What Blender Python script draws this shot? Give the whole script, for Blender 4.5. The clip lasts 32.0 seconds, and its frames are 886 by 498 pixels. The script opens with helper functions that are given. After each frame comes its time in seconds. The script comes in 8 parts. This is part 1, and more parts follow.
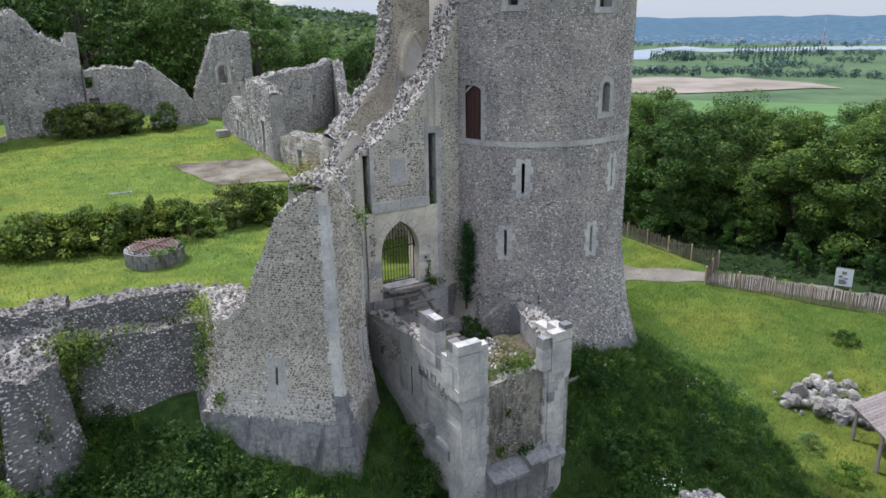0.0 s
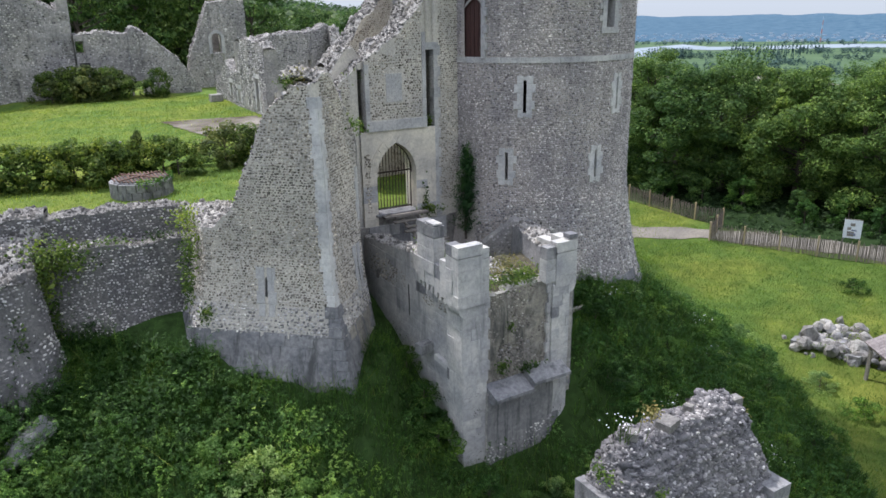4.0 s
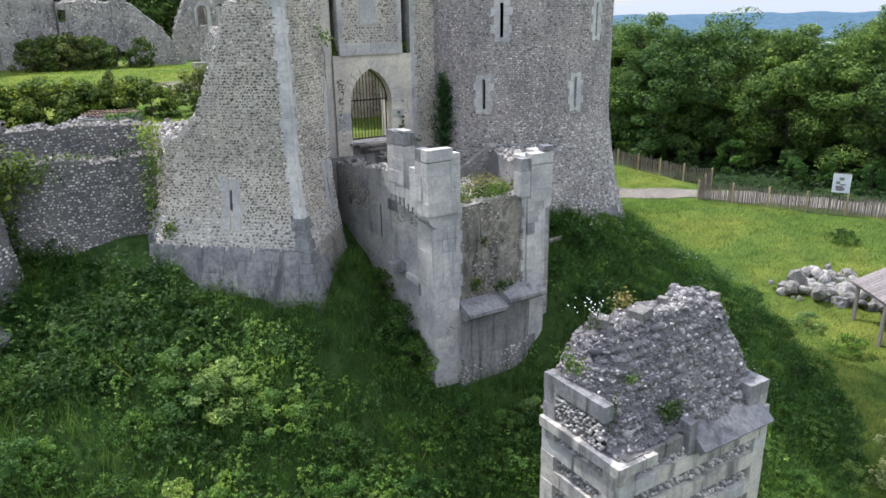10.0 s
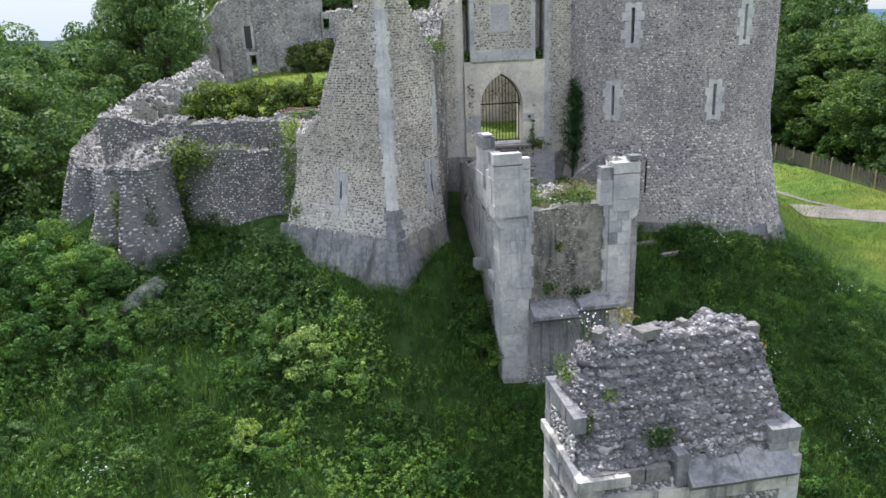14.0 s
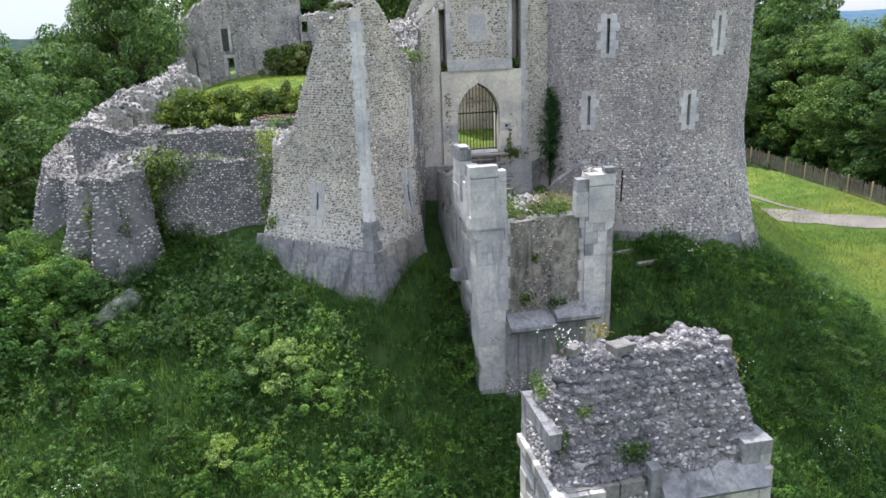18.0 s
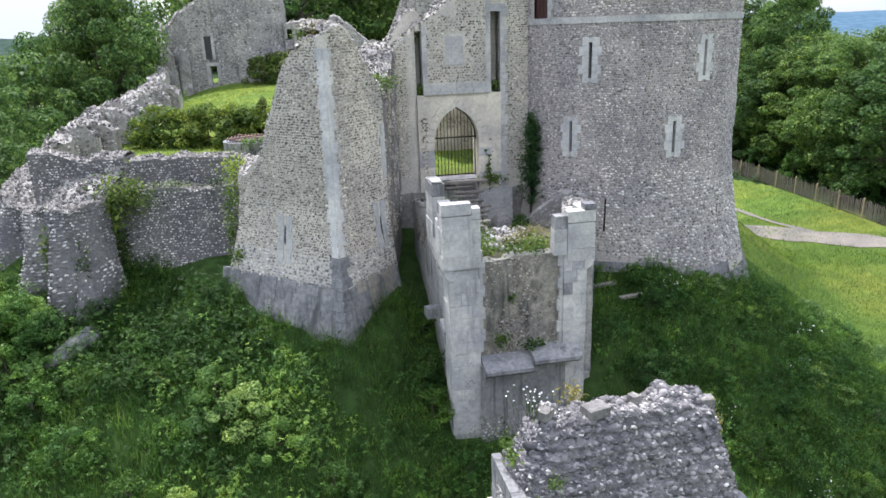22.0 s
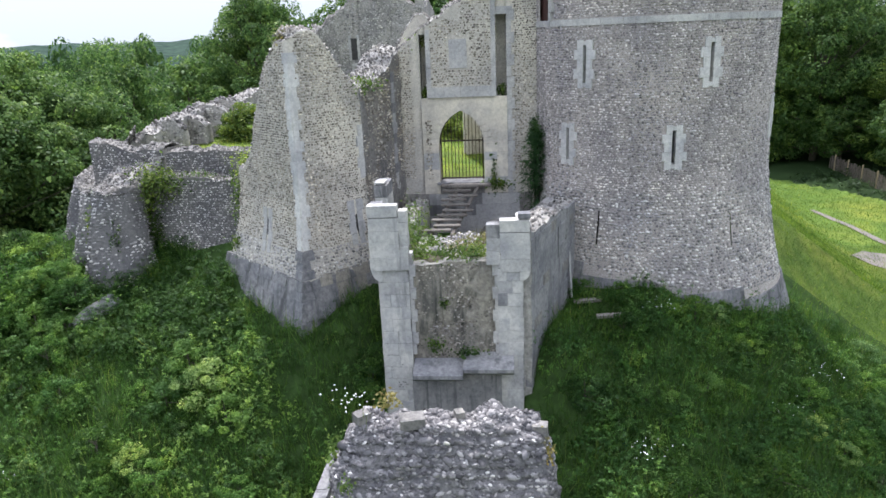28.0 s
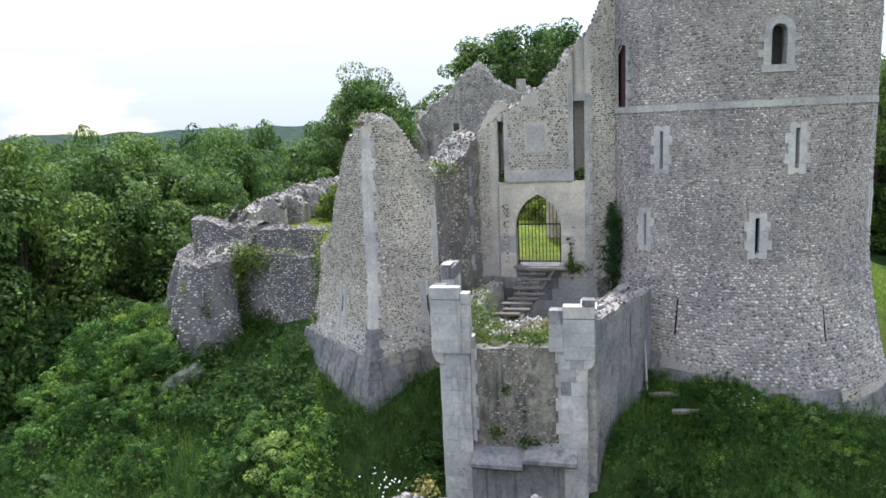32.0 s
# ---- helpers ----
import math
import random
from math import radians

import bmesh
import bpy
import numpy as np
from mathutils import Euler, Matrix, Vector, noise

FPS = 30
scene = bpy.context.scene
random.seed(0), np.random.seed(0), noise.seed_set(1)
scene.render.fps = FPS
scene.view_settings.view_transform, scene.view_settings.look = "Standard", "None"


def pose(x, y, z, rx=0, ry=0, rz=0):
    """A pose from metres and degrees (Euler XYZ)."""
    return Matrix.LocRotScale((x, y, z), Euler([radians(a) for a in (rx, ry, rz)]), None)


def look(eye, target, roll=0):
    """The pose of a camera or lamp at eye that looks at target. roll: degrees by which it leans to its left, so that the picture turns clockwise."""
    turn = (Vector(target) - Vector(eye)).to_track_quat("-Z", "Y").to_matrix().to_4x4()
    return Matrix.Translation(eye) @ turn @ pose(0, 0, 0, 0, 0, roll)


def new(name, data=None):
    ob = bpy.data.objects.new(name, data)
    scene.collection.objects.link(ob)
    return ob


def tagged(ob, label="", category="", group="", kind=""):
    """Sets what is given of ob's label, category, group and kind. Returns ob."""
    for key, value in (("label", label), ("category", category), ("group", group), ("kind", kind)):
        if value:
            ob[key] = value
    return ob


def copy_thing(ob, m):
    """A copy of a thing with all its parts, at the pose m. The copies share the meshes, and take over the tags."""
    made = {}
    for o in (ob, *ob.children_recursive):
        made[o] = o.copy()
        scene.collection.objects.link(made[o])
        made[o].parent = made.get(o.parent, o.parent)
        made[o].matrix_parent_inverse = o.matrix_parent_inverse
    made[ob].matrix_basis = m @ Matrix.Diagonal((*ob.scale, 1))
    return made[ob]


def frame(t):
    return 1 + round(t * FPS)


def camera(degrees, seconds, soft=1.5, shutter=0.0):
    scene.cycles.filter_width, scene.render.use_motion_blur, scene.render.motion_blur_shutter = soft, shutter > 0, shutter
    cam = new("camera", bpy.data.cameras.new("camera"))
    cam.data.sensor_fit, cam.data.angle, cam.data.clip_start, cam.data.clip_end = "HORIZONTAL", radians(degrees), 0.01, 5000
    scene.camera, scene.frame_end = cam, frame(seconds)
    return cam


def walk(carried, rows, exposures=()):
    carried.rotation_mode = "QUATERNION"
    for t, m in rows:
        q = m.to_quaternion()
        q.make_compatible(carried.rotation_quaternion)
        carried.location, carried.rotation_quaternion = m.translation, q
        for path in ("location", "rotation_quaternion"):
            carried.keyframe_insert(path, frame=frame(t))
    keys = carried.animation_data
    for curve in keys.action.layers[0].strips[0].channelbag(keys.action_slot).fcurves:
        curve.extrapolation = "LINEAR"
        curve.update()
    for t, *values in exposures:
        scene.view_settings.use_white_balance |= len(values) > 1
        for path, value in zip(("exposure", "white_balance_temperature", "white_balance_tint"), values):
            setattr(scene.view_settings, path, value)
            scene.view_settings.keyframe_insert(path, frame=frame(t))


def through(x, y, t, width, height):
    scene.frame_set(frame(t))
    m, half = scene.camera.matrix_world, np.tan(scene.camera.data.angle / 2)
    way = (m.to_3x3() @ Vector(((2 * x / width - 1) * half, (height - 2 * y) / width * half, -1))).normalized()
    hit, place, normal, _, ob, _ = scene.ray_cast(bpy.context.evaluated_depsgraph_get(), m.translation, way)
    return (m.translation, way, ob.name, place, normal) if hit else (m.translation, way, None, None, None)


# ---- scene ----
cam = camera(63.8, 32.0, 1.6)
METRES, EYE, TILT, LEAN, TURN = 22.0, 9.6, 0.0, 0.0, -30.8
ROWS = [
    (0.0, 0.0, 0.0, 0.0, -0.25, -17.85, 0.78),
    (0.5, 0.0008, -0.0005, -0.0162, -0.27, -17.82, 0.79),
    (1.0, 0.001, 0.0001, -0.0321, -0.3, -17.81, 0.8),
    (1.5, 0.0012, 0.0004, -0.0495, -0.33, -17.79, 0.83),
    (2.0, 0.0009, 0.0026, -0.0654, -0.34, -17.81, 0.82),
    (2.5, 0.0004, 0.0044, -0.0818, -0.38, -17.83, 0.84),
    (3.0, -0.0019, 0.0071, -0.0969, -0.4, -17.84, 0.86),
    (3.5, -0.0025, 0.0091, -0.115, -0.42, -17.86, 0.85),
    (5.5, -0.0016, 0.011, -0.161, -0.52, -17.93, 0.87),
    (6.0, 0.0016, 0.0085, -0.1628, -0.56, -17.91, 0.88),
    (6.5, 0.0032, 0.0048, -0.1841, -0.59, -17.88, 0.91),
    (7.0, 0.0009, 0.0043, -0.2063, -0.62, -17.89, 0.93),
    (7.5, 0.0018, 0.0038, -0.221, -0.64, -17.88, 0.95),
    (8.0, 0.0052, 0.0025, -0.237, -0.67, -17.88, 0.95),
    (8.5, 0.007, 0.002, -0.2466, -0.71, -17.91, 0.96),
    (9.0, 0.0069, 0.003, -0.2479, -0.75, -17.93, 0.96),
    (9.5, 0.0129, 0.0038, -0.2475, -0.77, -17.94, 0.96),
    (10.0, 0.0273, 0.0031, -0.2463, -0.79, -17.94, 0.97),
    (10.5, 0.0527, 0.0012, -0.2452, -0.81, -17.94, 0.98),
    (11.0, 0.0832, -0.001, -0.2441, -0.82, -17.94, 0.98),
    (11.5, 0.1139, -0.0037, -0.2432, 0.34, -17.94, 1.07),
    (12.0, 0.1468, -0.0039, -0.2429, 2.51, -17.9, 1.19),
    (12.5, 0.1808, -0.004, -0.2425, 3.2, -17.88, 1.24),
    (13.0, 0.2155, -0.0052, -0.2423, 4.74, -17.83, 1.35),
    (13.5, 0.2475, -0.0043, -0.2404, 11.08, -17.75, 1.66),
    (14.0, 0.2698, 0.0007, -0.2405, 21.08, -17.39, 2.17),
    (14.5, 0.2734, 0.0032, -0.2412, 23.81, -17.27, 2.25),
    (16.5, 0.2765, 0.0045, -0.2396, 21.89, -17.35, 2.08),
    (17.0, 0.2766, 0.0051, -0.2391, 20.54, -17.42, 2.02),
    (17.5, 0.2747, 0.0065, -0.2363, 19.94, -17.45, 1.99),
    (18.0, 0.2736, 0.0072, -0.226, 19.55, -17.46, 1.95),
    (18.5, 0.2718, 0.0065, -0.2191, 19.34, -17.47, 1.93),
    (19.0, 0.2706, 0.0076, -0.2126, 19.21, -17.48, 1.92),
    (19.5, 0.2679, 0.0162, -0.2059, 19.18, -17.5, 1.9),
    (20.0, 0.2641, 0.0288, -0.2001, 19.13, -17.48, 1.89),
    (20.5, 0.2594, 0.0416, -0.1988, 19.1, -17.47, 1.88),
    (21.0, 0.2601, 0.0538, -0.1969, 19.07, -17.48, 1.86),
    (21.5, 0.2674, 0.0617, -0.1954, 19.05, -17.48, 1.85),
    (22.0, 0.2802, 0.0703, -0.1945, 19.02, -17.48, 1.82),
    (22.5, 0.2991, 0.0795, -0.1943, 19.01, -17.47, 1.81),
    (23.0, 0.3227, 0.0882, -0.1941, 18.99, -17.47, 1.8),
    (23.5, 0.3508, 0.0977, -0.194, 18.85, -17.48, 1.77),
    (24.0, 0.3831, 0.1079, -0.1941, 18.25, -17.51, 1.72),
    (24.5, 0.4173, 0.1185, -0.1944, 17.99, -17.53, 1.7),
    (25.0, 0.4519, 0.1319, -0.1956, 21.22, -17.46, 1.87),
    (25.5, 0.4871, 0.1533, -0.1984, 28.46, -17.2, 2.17),
    (27.5, 0.5371, 0.1947, -0.2009, 32.86, -16.96, 2.22),
    (28.0, 0.5574, 0.206, -0.2007, 35.08, -16.9, 2.29),
    (28.5, 0.5825, 0.2249, -0.2014, 38.75, -16.73, 2.39),
    (29.0, 0.5937, 0.2346, -0.2027, 40.89, -16.66, 2.44),
    (29.5, 0.5936, 0.236, -0.2022, 42.33, -16.59, 2.43),
    (30.0, 0.5932, 0.2365, -0.2013, 43.05, -16.56, 2.42),
    (30.5, 0.594, 0.237, -0.2016, 43.48, -16.55, 2.39),
    (31.0, 0.595, 0.2377, -0.2022, 43.8, -17.13, 2.36),
    (31.5, 0.5959, 0.2398, -0.2013, 43.97, -16.21, 2.43),
    (32.0, 0.5964, 0.2408, -0.1997, 43.91, -10.12, 2.52),
]
walk(cam, [(t, pose(0, 0, EYE, TILT, LEAN, TURN) @ pose(METRES * x, METRES * y, METRES * z, 90 + pitch, roll, yaw)) for t, x, y, z, yaw, pitch, roll in ROWS],
     ((0.0, 0.66, 6000, 15), (9.0, 1.03, 6000, 15), (13.0, 1.06, 6000, 15), (19.0, 1.24, 6000, 15), (25.0, 1.32, 6000, 15), (32.0, 1.14, 6000, 15)))
# light: a bright hazy sky, sun behind the castle
SUN_AZ, SUN_EL = -16.0, 57.0
world = bpy.data.worlds.new("world")
scene.world = world
world.use_nodes = True
wn, wl = world.node_tree.nodes, world.node_tree.links
wbg = wn["Background"]
sky = wn.new("ShaderNodeTexSky")
sky.sky_type, sky.sun_disc = "NISHITA", False
sky.sun_elevation, sky.sun_rotation = radians(SUN_EL), radians(SUN_AZ)
sky.air_density, sky.dust_density = 1.0, 1.0
wco = wn.new("ShaderNodeTexCoord")
wmap = wn.new("ShaderNodeMapping")
wmap.inputs["Scale"].default_value = (1.3, 1.3, 4.0)
wnoise = wn.new("ShaderNodeTexNoise")
wnoise.inputs["Scale"].default_value, wnoise.inputs["Detail"].default_value = 2.2, 7
wramp = wn.new("ShaderNodeValToRGB")
wramp.color_ramp.elements[0].position, wramp.color_ramp.elements[1].position = 0.36, 0.5
wmix = wn.new("ShaderNodeMix")
wmix.data_type = "RGBA"
wsep = wn.new("ShaderNodeSeparateXYZ")
wl.new(wco.outputs["Generated"], wsep.inputs[0])
wveil = wn.new("ShaderNodeValToRGB")
wveil.color_ramp.elements[0].position, wveil.color_ramp.elements[0].color = 0.0, (0.36, 0.39, 0.41, 1)
wveil.color_ramp.elements[1].position, wveil.color_ramp.elements[1].color = 0.7, (0.86, 0.9, 0.97, 1)
wl.new(wsep.outputs[2], wveil.inputs[0])
wgain = wn.new("ShaderNodeVectorMath")
wgain.operation = "SCALE"
wgain.inputs["Scale"].default_value = 10.0
wl.new(wveil.outputs[0], wgain.inputs[0])
wl.new(wgain.outputs[0], wmix.inputs[7])
wl.new(wco.outputs["Generated"], wmap.inputs[0])
wl.new(wmap.outputs[0], wnoise.inputs["Vector"])
wl.new(wnoise.outputs[0], wramp.inputs[0])
wl.new(wramp.outputs[0], wmix.inputs[0])
wl.new(sky.outputs[0], wmix.inputs[6])
wl.new(wmix.outputs[2], wbg.inputs[0])
wbg.inputs[1].default_value = 0.105
sun = new("sun", bpy.data.lights.new("sun", "SUN"))
sun.data.energy, sun.data.angle, sun.data.color = 3.1, radians(1.5), (1.0, 0.96, 0.9)
sun.matrix_world = look((0, 0, 0), (math.sin(radians(-SUN_AZ)) * 1, -math.cos(radians(SUN_AZ)), -math.tan(radians(SUN_EL))))


# ---- helpers of this scene ----
def vnoise(P, scale=1.0, seed=0):
    """Smooth value noise in -1..1 at an array of points."""
    q = np.asarray(P, float) * scale + seed * 17.31
    i = np.floor(q).astype(np.int64)
    f = q - i
    f = f * f * (3 - 2 * f)
    out = np.zeros(len(q))
    for dx in (0, 1):
        for dy in (0, 1):
            for dz in (0, 1):
                h = (i[:, 0] + dx) * 374761393 + (i[:, 1] + dy) * 668265263 + (i[:, 2] + dz) * 2147483647 + seed * 974711
                h = (h ^ (h >> 13)) * 1274126177
                h = ((h ^ (h >> 16)) & 0xFFFF) / 32767.5 - 1
                out += h * np.where(dx, f[:, 0], 1 - f[:, 0]) * np.where(dy, f[:, 1], 1 - f[:, 1]) * np.where(dz, f[:, 2], 1 - f[:, 2])
    return out


def fnoise(P, scale=1.0, seed=0, octaves=3):
    return sum(vnoise(P, scale * 2 ** o, seed + o) * 0.5 ** o for o in range(octaves))


def quick(name, V, F, mat=None, smooth=False):
    """A mesh from arrays of points and of equal faces."""
    me = bpy.data.meshes.new(name)
    V, F = np.ascontiguousarray(V, np.float32), np.ascontiguousarray(F, np.int32)
    n, k = F.shape
    me.vertices.add(len(V))
    me.vertices.foreach_set("co", V.ravel())
    me.loops.add(n * k)
    me.loops.foreach_set("vertex_index", F.ravel())
    me.polygons.add(n)
    me.polygons.foreach_set("loop_start", np.arange(0, n * k, k, dtype=np.int32))
    if smooth:
        me.polygons.foreach_set("use_smooth", np.ones(n, bool))
    me.update(calc_edges=True)
    if mat:
        me.materials.append(mat)
    return me


def thing(name, at, label, category, group="", kind=""):
    ob = new(name)
    ob.location = at
    ob.empty_display_size = 0.2
    return tagged(ob, label, category, group, kind)


def world_of(ob):
    m = ob.matrix_basis.copy()
    while ob.parent:
        m = ob.parent.matrix_basis @ ob.matrix_parent_inverse @ m
        ob = ob.parent
    return m


def under(ob, parent):
    if parent:
        ob.parent = parent
        ob.matrix_parent_inverse = world_of(parent).inverted()
    return ob


def part(name, data, mat, parent, label="", kind=""):
    """Links a mesh or bmesh in world places as one object under a thing or part."""
    if isinstance(data, bmesh.types.BMesh):
        me = bpy.data.meshes.new(name)
        data.to_mesh(me)
        data.free()
        data = me
    if mat and not data.materials:
        data.materials.append(mat)
    return under(tagged(new(name, data), label, kind=kind), parent)


def box(bm, x0, x1, y0, y1, z0, z1, bevel=0.0, m=None):
    r = bmesh.ops.create_cube(bm, size=1, matrix=(m or Matrix()) @ Matrix.Translation(((x0 + x1) / 2, (y0 + y1) / 2, (z0 + z1) / 2)) @ Matrix.Diagonal((x1 - x0, y1 - y0, z1 - z0, 1)))
    if bevel:
        es = {e for v in r["verts"] for e in v.link_edges}
        bmesh.ops.bevel(bm, geom=list(es), offset=bevel, segments=1, affect="EDGES")
    return bm


def boxm(x0, x1, y0, y1, z0, z1, bevel=0.01, m=None):
    return box(bmesh.new(), x0, x1, y0, y1, z0, z1, bevel, m)


def tube(bm, a, b, r, n=8, r2=None):
    a, b = Vector(a), Vector(b)
    d = b - a
    m = Matrix.Translation((a + b) / 2) @ d.to_track_quat("Z", "Y").to_matrix().to_4x4()
    bmesh.ops.create_cone(bm, cap_ends=True, segments=n, radius1=r, radius2=r if r2 is None else r2, depth=d.length, matrix=m)
    return bm


# ---- materials ----
def nodes_of(name):
    m = bpy.data.materials.new(name)
    m.use_nodes = True
    return m, m.node_tree.nodes, m.node_tree.links, m.node_tree.nodes["Principled BSDF"]


def ramp(n, stops):
    r = n.new("ShaderNodeValToRGB")
    el = r.color_ramp.elements
    while len(el) < len(stops):
        el.new(0.5)
    for e, (p, c) in zip(el, stops):
        e.position, e.color = p, (*c, 1)
    return r


def mixc(n, l, a, b, fac, mode="MIX"):
    x = n.new("ShaderNodeMix")
    x.data_type, x.blend_type = "RGBA", mode
    for s, v in ((6, a), (7, b), (0, fac)):
        if isinstance(v, (int, float)):
            x.inputs[s].default_value = v
        elif isinstance(v, tuple):
            x.inputs[s].default_value = (*v, 1)
        else:
            l.new(v, x.inputs[s])
    return x.outputs[2]


def noise_out(n, l, co, scale, detail=5, rough=0.6, dist=0.0):
    t = n.new("ShaderNodeTexNoise")
    t.inputs["Scale"].default_value, t.inputs["Detail"].default_value = scale, detail
    t.inputs["Roughness"].default_value, t.inputs["Distortion"].default_value = rough, dist
    l.new(co, t.inputs["Vector"])
    return t.outputs[0]


def bump(n, l, b, height, strength, distance=0.02):
    k = n.new("ShaderNodeBump")
    k.inputs["Strength"].default_value, k.inputs["Distance"].default_value = strength, distance
    l.new(height, k.inputs["Height"])
    l.new(k.outputs[0], b.inputs["Normal"])


def stone_mat(name, dark, mid, light, stain, grain=14.0, blotch=0.7, rough=0.9, bumpy=0.6, stain_at=0.58, streak=True, island=0.0, stretch=(1.6, 1.6, 0.28)):
    """Weathered stone: grain, blotches and dark rain stains that run down."""
    m, n, l, b = nodes_of(name)
    co = n.new("ShaderNodeNewGeometry").outputs["Position"]
    g = noise_out(n, l, co, grain, 6, 0.7)
    col = ramp(n, [(0.3, dark), (0.5, mid), (0.72, light)])
    l.new(g, col.inputs[0])
    big = noise_out(n, l, co, blotch, 4)
    br = ramp(n, [(0.35, (0.72, 0.72, 0.74)), (0.65, (1.12, 1.1, 1.05))])
    l.new(big, br.inputs[0])
    c = mixc(n, l, col.outputs[0], br.outputs[0], 1.0, "MULTIPLY")
    mp = n.new("ShaderNodeMapping")
    mp.inputs["Scale"].default_value = stretch if streak else (1, 1, 1)
    l.new(co, mp.inputs[0])
    st = noise_out(n, l, mp.outputs[0], 1.3, 6, 0.65, 0.3)
    sr = ramp(n, [(stain_at, (0, 0, 0)), (stain_at + 0.14, (1, 1, 1))])
    l.new(st, sr.inputs[0])
    c = mixc(n, l, c, stain, sr.outputs[0])
    if island:
        geo = n.new("ShaderNodeNewGeometry")
        info = n.new("ShaderNodeObjectInfo")
        add = n.new("ShaderNodeMath")
        add.operation = "ADD"
        l.new(geo.outputs["Random Per Island"], add.inputs[0])
        l.new(info.outputs["Random"], add.inputs[1])
        fr = n.new("ShaderNodeMath")
        fr.operation = "FRACT"
        l.new(add.outputs[0], fr.inputs[0])
        ir = ramp(n, [(0.0, (1 - island,) * 3), (1.0, (1 + island * 0.6,) * 3)])
        l.new(fr.outputs[0], ir.inputs[0])
        c = mixc(n, l, c, ir.outputs[0], 1.0, "MULTIPLY")
    l.new(c, b.inputs["Base Color"])
    b.inputs["Roughness"].default_value = rough
    b.inputs["Specular IOR Level"].default_value = 0.25
    fine = noise_out(n, l, co, grain * 2.5, 6, 0.7)
    bump(n, l, b, fine, bumpy, 0.03)
    return m


def flint_mat(name, stops, rough=0.55):
    """Flints: each stone has its own colour, with a pale rind."""
    m, n, l, b = nodes_of(name)
    geo = n.new("ShaderNodeNewGeometry")
    col = ramp(n, stops)
    l.new(geo.outputs["Random Per Island"], col.inputs[0])
    g = noise_out(n, l, geo.outputs["Position"], 26, 4, 0.7)
    gr = ramp(n, [(0.3, (0.7, 0.7, 0.72)), (0.7, (1.25, 1.22, 1.18))])
    l.new(g, gr.inputs[0])
    c = mixc(n, l, col.outputs[0], gr.outputs[0], 1.0, "MULTIPLY")
    big = noise_out(n, l, geo.outputs["Position"], 0.6, 4)
    br = ramp(n, [(0.35, (0.72, 0.72, 0.75)), (0.65, (1.12, 1.1, 1.06))])
    l.new(big, br.inputs[0])
    c = mixc(n, l, c, br.outputs[0], 1.0, "MULTIPLY")
    mp = n.new("ShaderNodeMapping")
    mp.inputs["Scale"].default_value = (1.5, 1.5, 0.22)
    l.new(geo.outputs["Position"], mp.inputs[0])
    rain = noise_out(n, l, mp.outputs[0], 1.2, 6, 0.65, 0.3)
    rr = ramp(n, [(0.34, (1.16, 1.14, 1.1)), (0.5, (1, 1, 1)), (0.66, (0.78, 0.78, 0.79))])
    l.new(rain, rr.inputs[0])
    c = mixc(n, l, c, rr.outputs[0], 1.0, "MULTIPLY")
    l.new(c, b.inputs["Base Color"])
    b.inputs["Roughness"].default_value = rough
    b.inputs["Specular IOR Level"].default_value = 0.3
    bump(n, l, b, g, 0.4, 0.01)
    return m


def plain_mat(name, a, c, scale=8.0, rough=0.7, metal=0.0, stretch=(1, 1, 1), bumpy=0.3):
    m, n, l, b = nodes_of(name)
    co = n.new("ShaderNodeNewGeometry").outputs["Position"]
    mp = n.new("ShaderNodeMapping")
    mp.inputs["Scale"].default_value = stretch
    l.new(co, mp.inputs[0])
    g = noise_out(n, l, mp.outputs[0], scale, 6, 0.65)
    r = ramp(n, [(0.32, a), (0.68, c)])
    l.new(g, r.inputs[0])
    info = n.new("ShaderNodeObjectInfo")
    ir = ramp(n, [(0, (0.8, 0.8, 0.8)), (1, (1.15, 1.15, 1.15))])
    l.new(info.outputs["Random"], ir.inputs[0])
    l.new(mixc(n, l, r.outputs[0], ir.outputs[0], 1.0, "MULTIPLY"), b.inputs["Base Color"])
    b.inputs["Roughness"].default_value, b.inputs["Metallic"].default_value = rough, metal
    b.inputs["Specular IOR Level"].default_value = 0.05 if rough >= 0.9 else 0.4
    bump(n, l, b, g, bumpy, 0.01)
    return m


